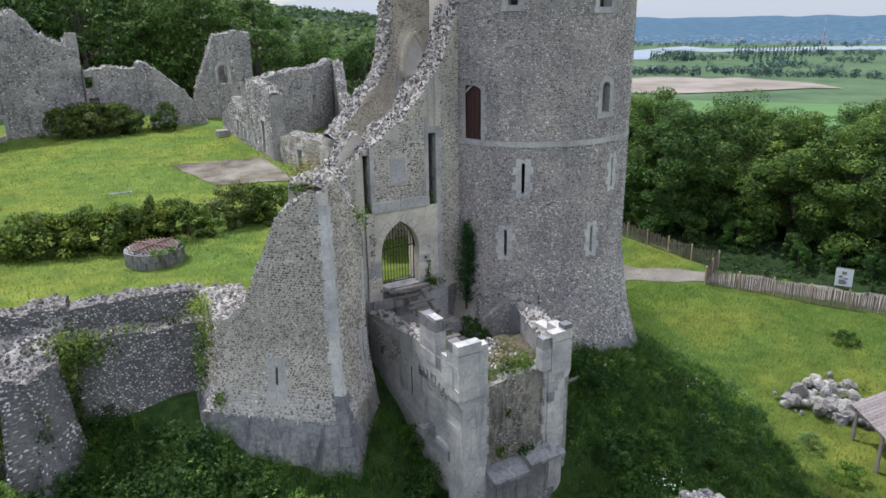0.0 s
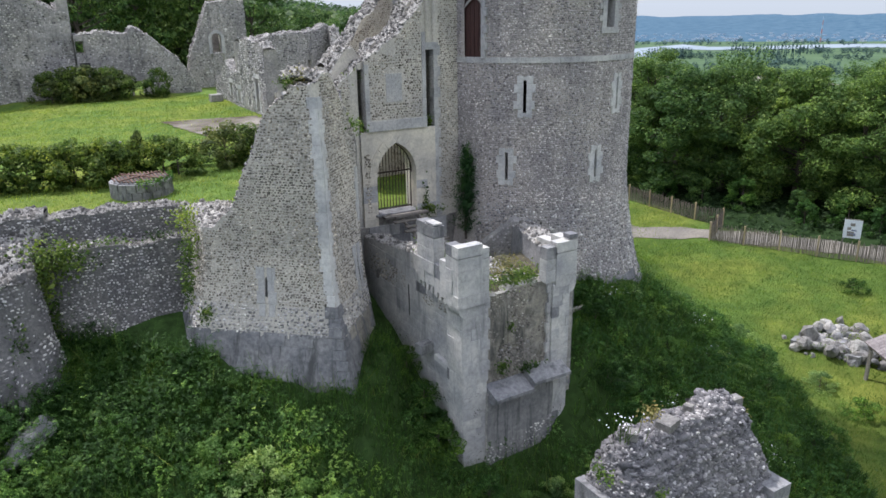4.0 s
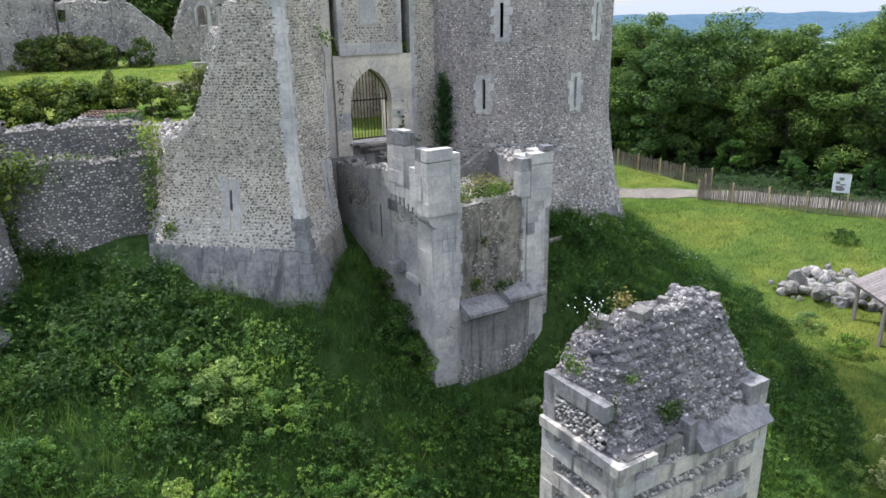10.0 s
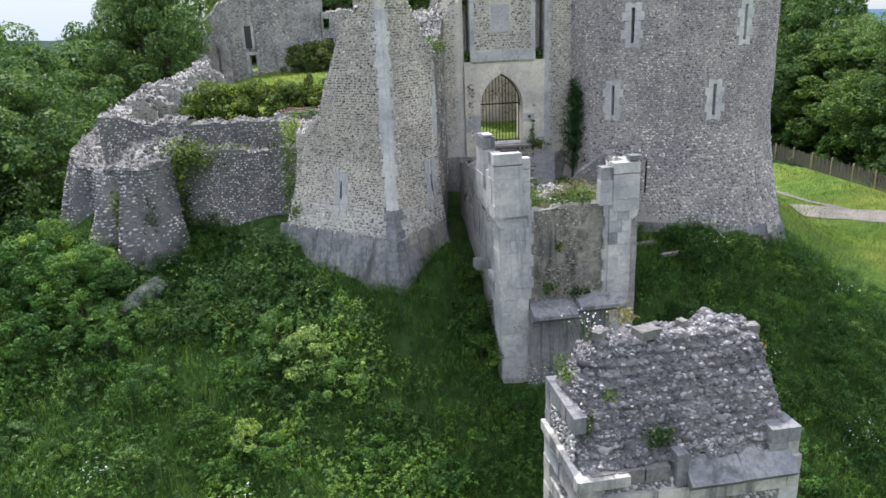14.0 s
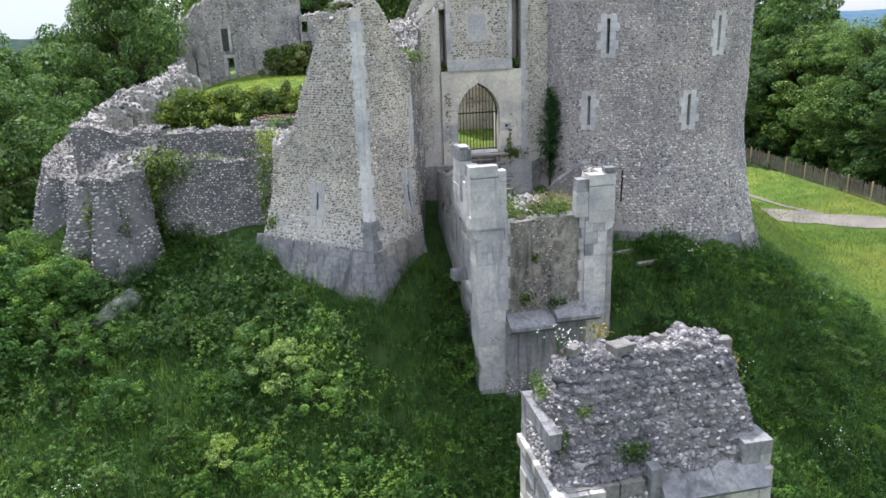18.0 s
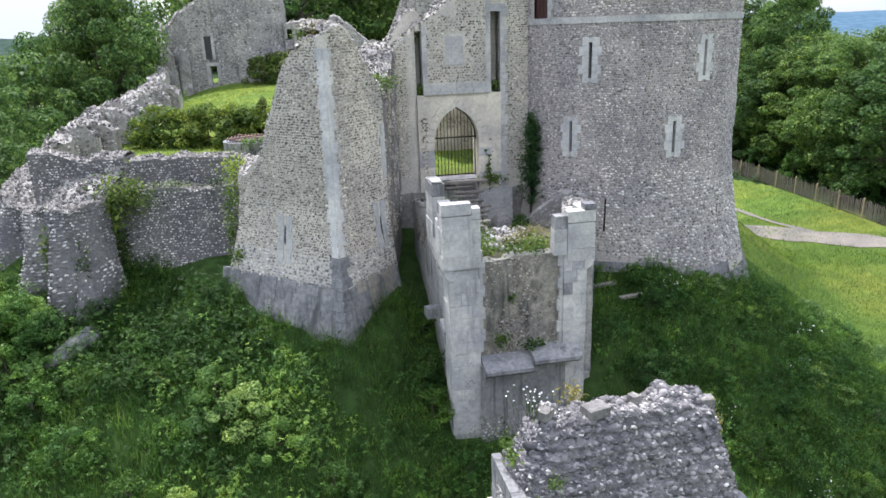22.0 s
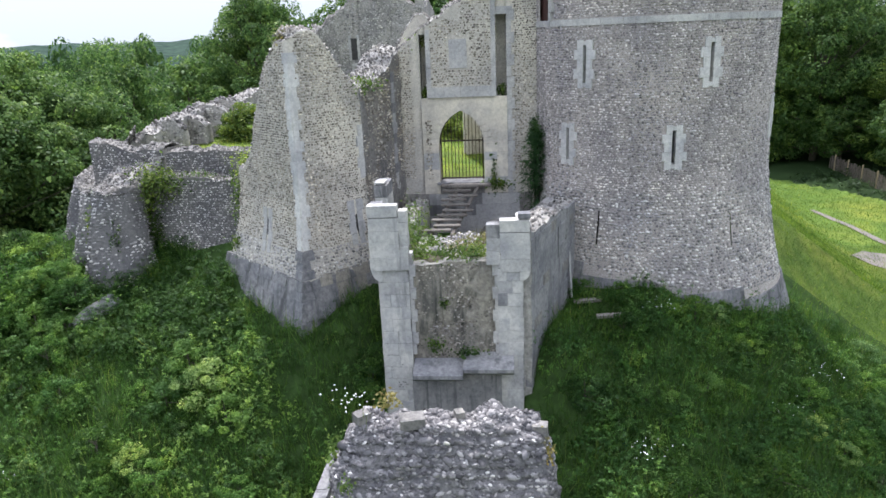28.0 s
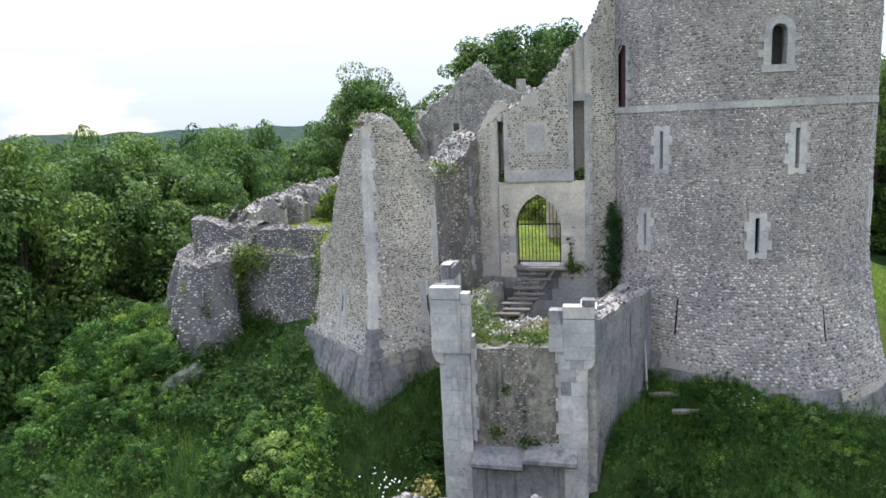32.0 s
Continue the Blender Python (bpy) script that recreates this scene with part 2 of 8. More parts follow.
def leaf_mat(name, stops, gloss=0.6, mid=1.3, through=0.45):
    """Leaves: colour leaf by leaf, some light comes through."""
    m, n, l, b = nodes_of(name)
    geo = n.new("ShaderNodeNewGeometry")
    info = n.new("ShaderNodeObjectInfo")
    col = ramp(n, stops)
    l.new(geo.outputs["Random Per Island"], col.inputs[0])
    ir = ramp(n, [(0, (0.66, 0.74, 0.76)), (0.5, (1, 1, 1)), (1, (1.38, 1.25, 0.98))])
    l.new(info.outputs["Random"], ir.inputs[0])
    big = noise_out(n, l, geo.outputs["Position"], 0.5, 3)
    bigr = ramp(n, [(0.35, (0.75, 0.8, 0.75)), (0.65, (1.2, 1.15, 1.05))])
    l.new(big, bigr.inputs[0])
    c = mixc(n, l, mixc(n, l, col.outputs[0], ir.outputs[0], 1.0, "MULTIPLY"), bigr.outputs[0], 1.0, "MULTIPLY")
    sprig = noise_out(n, l, geo.outputs["Position"], mid, 4, 0.65)
    sprigr = ramp(n, [(0.36, (0.6, 0.68, 0.64)), (0.5, (0.98, 1.0, 0.96)), (0.64, (1.6, 1.45, 1.05))])
    l.new(sprig, sprigr.inputs[0])
    c = mixc(n, l, c, sprigr.outputs[0], 1.0, "MULTIPLY")
    l.new(c, b.inputs["Base Color"])
    b.inputs["Roughness"].default_value = gloss
    b.inputs["Specular IOR Level"].default_value = 0.2
    tr = n.new("ShaderNodeBsdfTranslucent")
    l.new(c, tr.inputs[0])
    ms = n.new("ShaderNodeMixShader")
    ms.inputs[0].default_value = through
    l.new(b.outputs[0], ms.inputs[1])
    l.new(tr.outputs[0], ms.inputs[2])
    l.new(ms.outputs[0], n["Material Output"].inputs[0])
    return m


M_TOWER = stone_mat("tower_mortar", (0.258, 0.237, 0.219), (0.393, 0.361, 0.334), (0.522, 0.485, 0.451), (0.245, 0.227, 0.213), 16, 0.45)
M_WING = stone_mat("bastion_mortar", (0.4, 0.37, 0.316), (0.55, 0.517, 0.449), (0.662, 0.625, 0.549), (0.313, 0.3, 0.282), 14, 0.5, stain_at=0.62)
M_CURT = stone_mat("curtain_mortar", (0.1, 0.098, 0.1), (0.155, 0.15, 0.148), (0.22, 0.215, 0.205), (0.075, 0.075, 0.073), 12, 0.6)
M_RUB = stone_mat("rubble_core", (0.12, 0.117, 0.112), (0.22, 0.21, 0.195), (0.33, 0.315, 0.29), (0.09, 0.09, 0.085), 9, 0.9, bumpy=0.9)
M_RUBP = stone_mat("pale_rubble_core", (0.197, 0.189, 0.174), (0.325, 0.313, 0.29), (0.476, 0.458, 0.423), (0.151, 0.147, 0.139), 9, 0.9, bumpy=1.0)
M_ASH = stone_mat("limestone", (0.34, 0.335, 0.325), (0.45, 0.444, 0.43), (0.55, 0.544, 0.525), (0.22, 0.22, 0.215), 10, 0.8, stain_at=0.56, island=0.06)
M_DRESS = stone_mat("pale_dressed_stone", (0.44, 0.435, 0.42), (0.56, 0.553, 0.535), (0.66, 0.652, 0.63), (0.36, 0.355, 0.345), 10, 0.8, stain_at=0.62, island=0.08)
M_ASHW = stone_mat("warm_limestone", (0.51, 0.47, 0.389), (0.638, 0.592, 0.499), (0.742, 0.696, 0.597), (0.348, 0.325, 0.29), 10, 0.8, stain_at=0.6, island=0.06)
M_ASHD = stone_mat("stained_limestone", (0.16, 0.16, 0.165), (0.24, 0.24, 0.245), (0.34, 0.335, 0.33), (0.1, 0.1, 0.1), 10, 0.9, stain_at=0.52, island=0.09)
M_ASHB = stone_mat("barbican_limestone", (0.36, 0.352, 0.335), (0.485, 0.476, 0.455), (0.585, 0.575, 0.55), (0.27, 0.268, 0.26), 9, 1.1, stain_at=0.57, island=0.07)
M_STREAK = stone_mat("streaked_render", (0.15, 0.15, 0.15), (0.23, 0.228, 0.225), (0.31, 0.305, 0.295), (0.075, 0.076, 0.08), 9, 0.9, stain_at=0.48, stretch=(3.2, 3.2, 0.16))
M_BUFF = stone_mat("buff_footing_stone", (0.2, 0.185, 0.155), (0.29, 0.27, 0.23), (0.38, 0.355, 0.305), (0.13, 0.127, 0.12), 10, 0.9, stain_at=0.55, island=0.12)
M_PIER = stone_mat("stained_pier_stone", (0.36, 0.34, 0.3), (0.5, 0.475, 0.425), (0.61, 0.58, 0.53), (0.15, 0.148, 0.145), 9, 1.2, stain_at=0.5, island=0.1)
M_PLINTH = stone_mat("grey_plinth_stone", (0.15, 0.15, 0.153), (0.24, 0.238, 0.24), (0.35, 0.345, 0.342), (0.09, 0.09, 0.088), 8, 1.3, stain_at=0.5, island=0.16)
M_EARTHF = plain_mat("trodden_earth", (0.05, 0.046, 0.032), (0.15, 0.135, 0.1), 3.0, 0.95, bumpy=0.8)
M_PANEL = stone_mat("mossy_rubble", (0.14, 0.135, 0.115), (0.27, 0.25, 0.21), (0.38, 0.36, 0.30), (0.07, 0.07, 0.06), 8, 1.4, bumpy=1.0, stain_at=0.5)
M_FLT = flint_mat("tower_flint", [(0.0, (0.18, 0.167, 0.165)), (0.3, (0.319, 0.299, 0.292)), (0.6, (0.464, 0.438, 0.426)), (0.88, (0.592, 0.563, 0.545)), (1.0, (0.766, 0.737, 0.713))])
M_FLW = flint_mat("bastion_flint", [(0.0, (0.138, 0.123, 0.0998)), (0.4, (0.288, 0.259, 0.211)), (0.75, (0.481, 0.447, 0.375)), (1.0, (0.725, 0.689, 0.603))])
M_FLB = flint_mat("pale_flint", [(0.0, (0.162, 0.159, 0.157)), (0.35, (0.29, 0.282, 0.275)), (0.7, (0.476, 0.464, 0.449)), (1.0, (0.719, 0.708, 0.679))])
M_FLP = flint_mat("grey_flint", [(0.0, (0.1, 0.099, 0.1)), (0.35, (0.22, 0.215, 0.21)), (0.65, (0.42, 0.41, 0.4)), (1.0, (0.7, 0.69, 0.66))])
M_FLPAN = flint_mat("panel_flint", [(0.0, (0.13, 0.12, 0.105)), (0.45, (0.24, 0.225, 0.195)), (0.85, (0.36, 0.335, 0.29)), (1.0, (0.52, 0.5, 0.45))], 0.85)
M_FLC = flint_mat("crest_flint", [(0.0, (0.102, 0.0974, 0.0905)), (0.4, (0.194, 0.186, 0.172)), (0.75, (0.306, 0.295, 0.271)), (1.0, (0.48, 0.465, 0.434))], 0.8)
M_FLK = flint_mat("dull_crest_flint", [(0.0, (0.075, 0.072, 0.068)), (0.4, (0.145, 0.14, 0.13)), (0.8, (0.235, 0.226, 0.21)), (1.0, (0.4, 0.39, 0.365))], 0.85)
M_FLH = flint_mat("bedded_flint", [(0.0, (0.075, 0.073, 0.076)), (0.4, (0.15, 0.146, 0.149)), (0.8, (0.25, 0.243, 0.242)), (1.0, (0.42, 0.41, 0.4))], 0.7)
M_HUMP = stone_mat("weathered_core", (0.095, 0.092, 0.095), (0.165, 0.16, 0.162), (0.26, 0.252, 0.25), (0.08, 0.078, 0.08), 9, 0.9, bumpy=1.0)
# near-black colour that stands in for the shade inside openings
M_VOID = plain_mat("painted_inside_dark", (0.03, 0.028, 0.026), (0.05, 0.048, 0.045), 4)
M_IRON = plain_mat("wrought_iron", (0.035, 0.028, 0.024), (0.07, 0.05, 0.04), 30, 0.6, 0.6)
M_OAK = plain_mat("grey_wood", (0.16, 0.14, 0.12), (0.34, 0.31, 0.275), 6, 0.85, stretch=(1, 1, 8))
M_STEP = plain_mat("old_step_wood", (0.08, 0.07, 0.06), (0.2, 0.18, 0.155), 6, 0.85, stretch=(6, 1, 1))
M_REDW = plain_mat("dark_red_wood", (0.03, 0.012, 0.01), (0.065, 0.026, 0.02), 5, 0.6, stretch=(6, 6, 0.6))
M_BARK = plain_mat("bark", (0.06, 0.05, 0.04), (0.14, 0.12, 0.1), 9, 0.9, stretch=(3, 3, 0.5), bumpy=0.8)
M_LEAF = leaf_mat("oak_leaves", [(0.0, (0.036, 0.078, 0.024)), (0.45, (0.068, 0.138, 0.038)), (0.8, (0.108, 0.194, 0.053)), (1.0, (0.175, 0.265, 0.085))])
M_LEAF2 = leaf_mat("bramble_leaves", [(0.0, (0.0308, 0.081, 0.0176)), (0.45, (0.0634, 0.149, 0.029)), (0.8, (0.103, 0.213, 0.0449)), (1.0, (0.184, 0.307, 0.0889))])
M_YEW = leaf_mat("conifer_leaves", [(0.0, (0.0243, 0.0648, 0.027)), (0.6, (0.0567, 0.13, 0.0459)), (1.0, (0.101, 0.194, 0.0662))])
M_HEDGE = leaf_mat("hedge_leaves", [(0.0, (0.04, 0.072, 0.016)), (0.4, (0.082, 0.138, 0.028)), (0.75, (0.135, 0.2, 0.04)), (1.0, (0.2, 0.25, 0.065))])
M_BLADE = leaf_mat("grass_blades", [(0.0, (0.0334, 0.081, 0.015)), (0.5, (0.0598, 0.135, 0.0255)), (0.85, (0.095, 0.184, 0.0378)), (1.0, (0.166, 0.207, 0.0678))])


# ---- ground ----
TC = np.array([17.98, 23.23])  # tower's middle
TR = 3.95


def smoothstep(a, b, x):
    t = np.clip((x - a) / (b - a), 0, 1)
    return t * t * (3 - 2 * t)


def ground_z(x, y):
    """Height of the ground: the castle's mound, its ditch, the meadow, the wooded spur and the valley."""
    x, y = np.broadcast_arrays(np.asarray(x, float), np.asarray(y, float))
    rt = np.hypot(x - TC[0], y - TC[1])
    left = -2.25 - 0.55 * (21.6 - y) + 1.85 * np.exp(-((x - 6.5) / 2.1) ** 2 - ((y - 17.1) / 2.1) ** 2) + 0.9 * np.exp(-((x - 8.7) / 0.8) ** 2 - ((y - 18.8) / 1.2) ** 2) + 0.7 * np.exp(-((x - 8.4) / 0.8) ** 2 - ((y - 17.6) / 0.7) ** 2) + 0.25 * np.exp(-((x - 6.95) / 0.5) ** 2 - ((y - 16.3) / 0.5) ** 2) - 0.38 * np.exp(-((x - 6.0) / 0.5) ** 2 - ((y - 17.25) / 0.55) ** 2) + 0.12 * np.exp(-((x - 4.9) / 0.6) ** 2 - ((y - 18.4) / 0.6) ** 2) + 0.75 * np.exp(-((x - 3.9) / 1.1) ** 2 - ((y - 19.6) / 1.1) ** 2) - 0.35 * np.exp(-((x - 1.4) / 1.7) ** 2 - ((y - 21.6) / 1.5) ** 2)
    left = left - 0.25 * np.clip(-2.6 - x, 0, 60) - 0.6 * np.clip(-5.0 - x, 0, 40)
    right = -2.1 - 0.55 * (rt - 3.7) - 0.25 * np.clip(x - 17, 0, 14) - 0.28 * smoothstep(18.0, 15.5, x)
    k = smoothstep(12.6, 15.6, x)
    slope = left * (1 - k) + right * k + 1.8 * np.exp(-((x - 14.2) / 1.2) ** 2 - ((y - 15.7) / 2.3) ** 2) * smoothstep(14.3, 15.6, y)
    court = 0.15 + 0.012 * np.clip(y - 24, 0, 80)
    east = 20.5 + (y - 25) * 0.1
    north = court - 0.8 * np.clip(x - east, 0, 80) - 1.5 * np.clip(-2.4 - 0.05 * (y - 25) - x, 0, 3) - 0.7 * np.clip(-5.4 - 0.05 * (y - 25) - x, 0, 80)
    ky = np.where((x < 14) & (x > -2.4), smoothstep(22.35, 22.85, y), smoothstep(21.0, 27.0, y))
    mound = slope * (1 - ky) + north * ky
    plain = -8.7 + 0.1 * np.clip(x - 20, -10, 40) + 0.02 * np.clip(y - 10, -30, 60)
    plain = plain - 0.1 * np.clip(2 - x, 0, 60) - 0.05 * np.clip(-4 - y, 0, 80)
    d = 0.5 * (mound - plain)
    z = plain + d + np.sqrt(d * d + 0.35)
    # the spur falls away to the valley
    r = np.hypot(x - 10, y - 30)
    ang = np.degrees(np.arctan2(x - 10, y - 30))
    vale = smoothstep(25, 44, ang) * smoothstep(170, 120, ang)
    z = z - vale * (smoothstep(40, 420, r) * 78)
    z = z - (1 - vale) * smoothstep(18, 110, r) * 16 * smoothstep(-12, -30, ang)
    z = z + smoothstep(-22, -2, ang) * smoothstep(31, 12, ang) * (smoothstep(85, 300, r) * 11)
    z = z + (1 - vale) * smoothstep(250, 900, r) * (10 + 14 * smoothstep(-25, -10, ang) - 4)
    P = np.stack([x.ravel(), y.ravel(), np.zeros(x.size)], 1)
    fine = smoothstep(23.2, 22.0, y) * 0.5 + 0.15
    z = z + (fnoise(P, 0.35, 3).reshape(x.shape) * 0.28 + fnoise(P, 1.3, 5, 2).reshape(x.shape) * 0.08) * fine
    return z


def gz(x, y):
    return float(ground_z(np.array([x]), np.array([y]))[0])


def ground_mat(name, k=1.0):
    """Grass of two scales with dry and bare patches; k sets how light it is."""
    m, n, l, b = nodes_of(name)
    geo = n.new("ShaderNodeNewGeometry")
    co = geo.outputs["Position"]
    fine = noise_out(n, l, co, 7, 8, 0.75)
    grass = ramp(n, [(0.28, (0.052 * k, 0.09 * k, 0.02 * k)), (0.48, (0.095 * k, 0.155 * k, 0.032 * k)), (0.7, (0.15 * k, 0.22 * k, 0.05 * k))])
    l.new(fine, grass.inputs[0])
    big = noise_out(n, l, co, 0.22, 5, 0.6)
    dry = ramp(n, [(0.43, (0, 0, 0)), (0.64, (0.85, 0.85, 0.85))])
    l.new(big, dry.inputs[0])
    c = mixc(n, l, grass.outputs[0], (0.2 * k, 0.225 * k, 0.045 * k), dry.outputs[0])
    mid = noise_out(n, l, co, 1.1, 5, 0.65)
    mr = ramp(n, [(0.32, (0.62, 0.68, 0.6)), (0.62, (1.12, 1.1, 1.0))])
    l.new(mid, mr.inputs[0])
    c = mixc(n, l, c, mr.outputs[0], 1.0, "MULTIPLY")
    soil = noise_out(n, l, co, 0.8, 6, 0.7, 0.4)
    sr = ramp(n, [(0.66, (0, 0, 0)), (0.74, (0.8, 0.8, 0.8))])
    l.new(soil, sr.inputs[0])
    c = mixc(n, l, c, (0.12, 0.095, 0.06), sr.outputs[0])
    l.new(c, b.inputs["Base Color"])
    b.inputs["Roughness"].default_value = 0.95
    b.inputs["Specular IOR Level"].default_value = 0.1
    bump(n, l, b, noise_out(n, l, co, 18, 6, 0.75), 0.9, 0.06)
    return m


M_GROUND = ground_mat("court_grass_ground")
M_LOWER = ground_mat("lower_meadow_ground", 0.78)


def stretch_axis(lo, hi, a, b, step, far):
    mid = np.arange(a, b + step / 2, step)
    k = 1.16
    out_hi, s = [b], step
    while out_hi[-1] < hi:
        s *= k
        out_hi.append(out_hi[-1] + s)
    out_lo, s = [a], step
    while out_lo[-1] > lo:
        s *= k
        out_lo.append(out_lo[-1] - s)
    return np.concatenate([out_lo[:0:-1], mid, out_hi[1:]])


gx = stretch_axis(-4200, 4200, -12, 44, 0.3, 0)
gy = stretch_axis(-600, 4600, 0, 44, 0.3, 0)
GX, GY = np.meshgrid(gx, gy)
GZ = ground_z(GX, GY)
gi = np.arange(GX.size).reshape(GX.shape)
ground = new("ground", quick("ground", np.stack([GX, GY, GZ], -1).reshape(-1, 3), np.stack([gi[:-1, :-1], gi[:-1, 1:], gi[1:, 1:], gi[1:, :-1]], -1).reshape(-1, 4), M_GROUND, True))
M_SOIL = plain_mat("overgrown_slope", (0.02, 0.036, 0.011), (0.045, 0.083, 0.022), 3.0, 0.95, bumpy=0.8)
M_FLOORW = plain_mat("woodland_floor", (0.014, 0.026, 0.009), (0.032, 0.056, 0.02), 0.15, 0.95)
ground.data.materials.append(M_SOIL)
ground.data.materials.append(M_FLOORW)
M_VALE = plain_mat("valley_floor", (0.045, 0.08, 0.045), (0.1, 0.15, 0.075), 0.012, 0.95)
ground.data.materials.append(M_VALE)
ground.data.materials.append(M_LOWER)
cx_, cy_ = ((GX[:-1, :-1] + GX[1:, 1:]) / 2).ravel(), ((GY[:-1, :-1] + GY[1:, 1:]) / 2).ravel()
plain_ = -8.7 + 0.1 * np.clip(cx_ - 20, -10, 40) + 0.02 * np.clip(cy_ - 10, -30, 60)
zone = np.where(((ground_z(cx_, cy_) > plain_ + 0.5) | (cx_ < 12 + 4 * fnoise(np.stack([cx_, cy_, 0 * cx_], 1), 0.3, 21))) & (cy_ < 23) & (cx_ > -40) & (cx_ < 27) & (cy_ > -30), 1, 0)
zone = np.where((zone == 0) & (cx_ > 8) & (cy_ < 24 + np.clip(cx_ - 19, 0, 12)), 4, zone)
ang_ = np.degrees(np.arctan2(cx_ - 10, cy_ - 30))
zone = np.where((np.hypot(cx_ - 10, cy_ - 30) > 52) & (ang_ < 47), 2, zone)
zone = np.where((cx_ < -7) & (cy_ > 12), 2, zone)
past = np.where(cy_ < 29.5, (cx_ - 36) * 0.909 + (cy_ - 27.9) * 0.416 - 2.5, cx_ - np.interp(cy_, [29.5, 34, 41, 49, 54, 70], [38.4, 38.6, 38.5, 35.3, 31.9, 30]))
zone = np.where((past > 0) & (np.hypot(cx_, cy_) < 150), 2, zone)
zone = np.where((cx_ < -3.9) & (cx_ >= -7) & (cy_ >= 22.8) & (cy_ < 34), 1, zone)
zone = np.where((np.hypot(cx_, cy_) > 260) & (ang_ >= 45) & (ang_ < 150), 3, zone)
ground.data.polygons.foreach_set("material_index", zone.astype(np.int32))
tagged(ground, "grassy castle mound, ditch and meadow falling to the valley", "ground", kind="structure")


# ---- masonry builders ----
def grid_faces(nu, nv, o=0, flip=False):
    i = o + np.arange(nu * nv).reshape(nu, nv)
    f = np.stack([i[:-1, :-1], i[1:, :-1], i[1:, 1:], i[:-1, 1:]], -1).reshape(-1, 4)
    return f[:, ::-1] if flip else f


class Face:
    """A masonry face over a plan line: place and outward normal at a run s and a height z. The outside is to the right of the line."""

    def __init__(self, path, batter=None, flare=None):
        p = np.array(path, float)
        self.p = p
        self.s = np.concatenate([[0], np.cumsum(np.linalg.norm(np.diff(p, axis=0), axis=1))])
        self.batter = batter
        self.flare = np.ones(len(p)) if flare is None else np.array(flare, float)
        t = np.diff(p, axis=0)
        t /= np.linalg.norm(t, axis=1)[:, None]
        n = np.stack([t[:, 1], -t[:, 0]], 1)
        nv = np.vstack([n[:1], (n[1:] + n[:-1]), n[-1:]])
        ln = np.linalg.norm(nv, axis=1)
        nv /= ln[:, None]
        mid = np.ones(len(p))
        mid[1:-1] = 2 / ln[1:-1]
        self.n = nv * mid[:, None]
        self.tn = n

    def length(self):
        return self.s[-1]

    def at(self, s, z):
        s, z = np.asarray(s, float), np.asarray(z, float)
        xy = np.stack([np.interp(s, self.s, self.p[:, k]) for k in (0, 1)], -1)
        nn = np.stack([np.interp(s, self.s, self.n[:, k]) for k in (0, 1)], -1)
        off = np.zeros_like(z) if self.batter is None else np.interp(z, [b[0] for b in self.batter], [b[1] for b in self.batter])
        off = off * np.interp(s, self.s, self.flare)
        return np.concatenate([xy + nn * off[..., None], z[..., None]], -1)

    def normal(self, s):
        i = np.clip(np.searchsorted(self.s, s, "right") - 1, 0, len(self.tn) - 1)
        n = self.tn[i]
        return np.concatenate([n, np.zeros((*n.shape[:-1], 1))], -1)


def ragged(knots, length, step, jag, seed):
    """Heights of a broken crest along a run."""
    s = np.linspace(0, length, max(2, int(length / step) + 1))
    z = np.interp(s, [k[0] for k in knots], [k[1] for k in knots])
    P = np.stack([s, np.full_like(s, seed * 3.1), np.zeros_like(s)], 1)
    return s, z + jag * fnoise(P, 2.2, seed, 3)


CREST_LOG = []


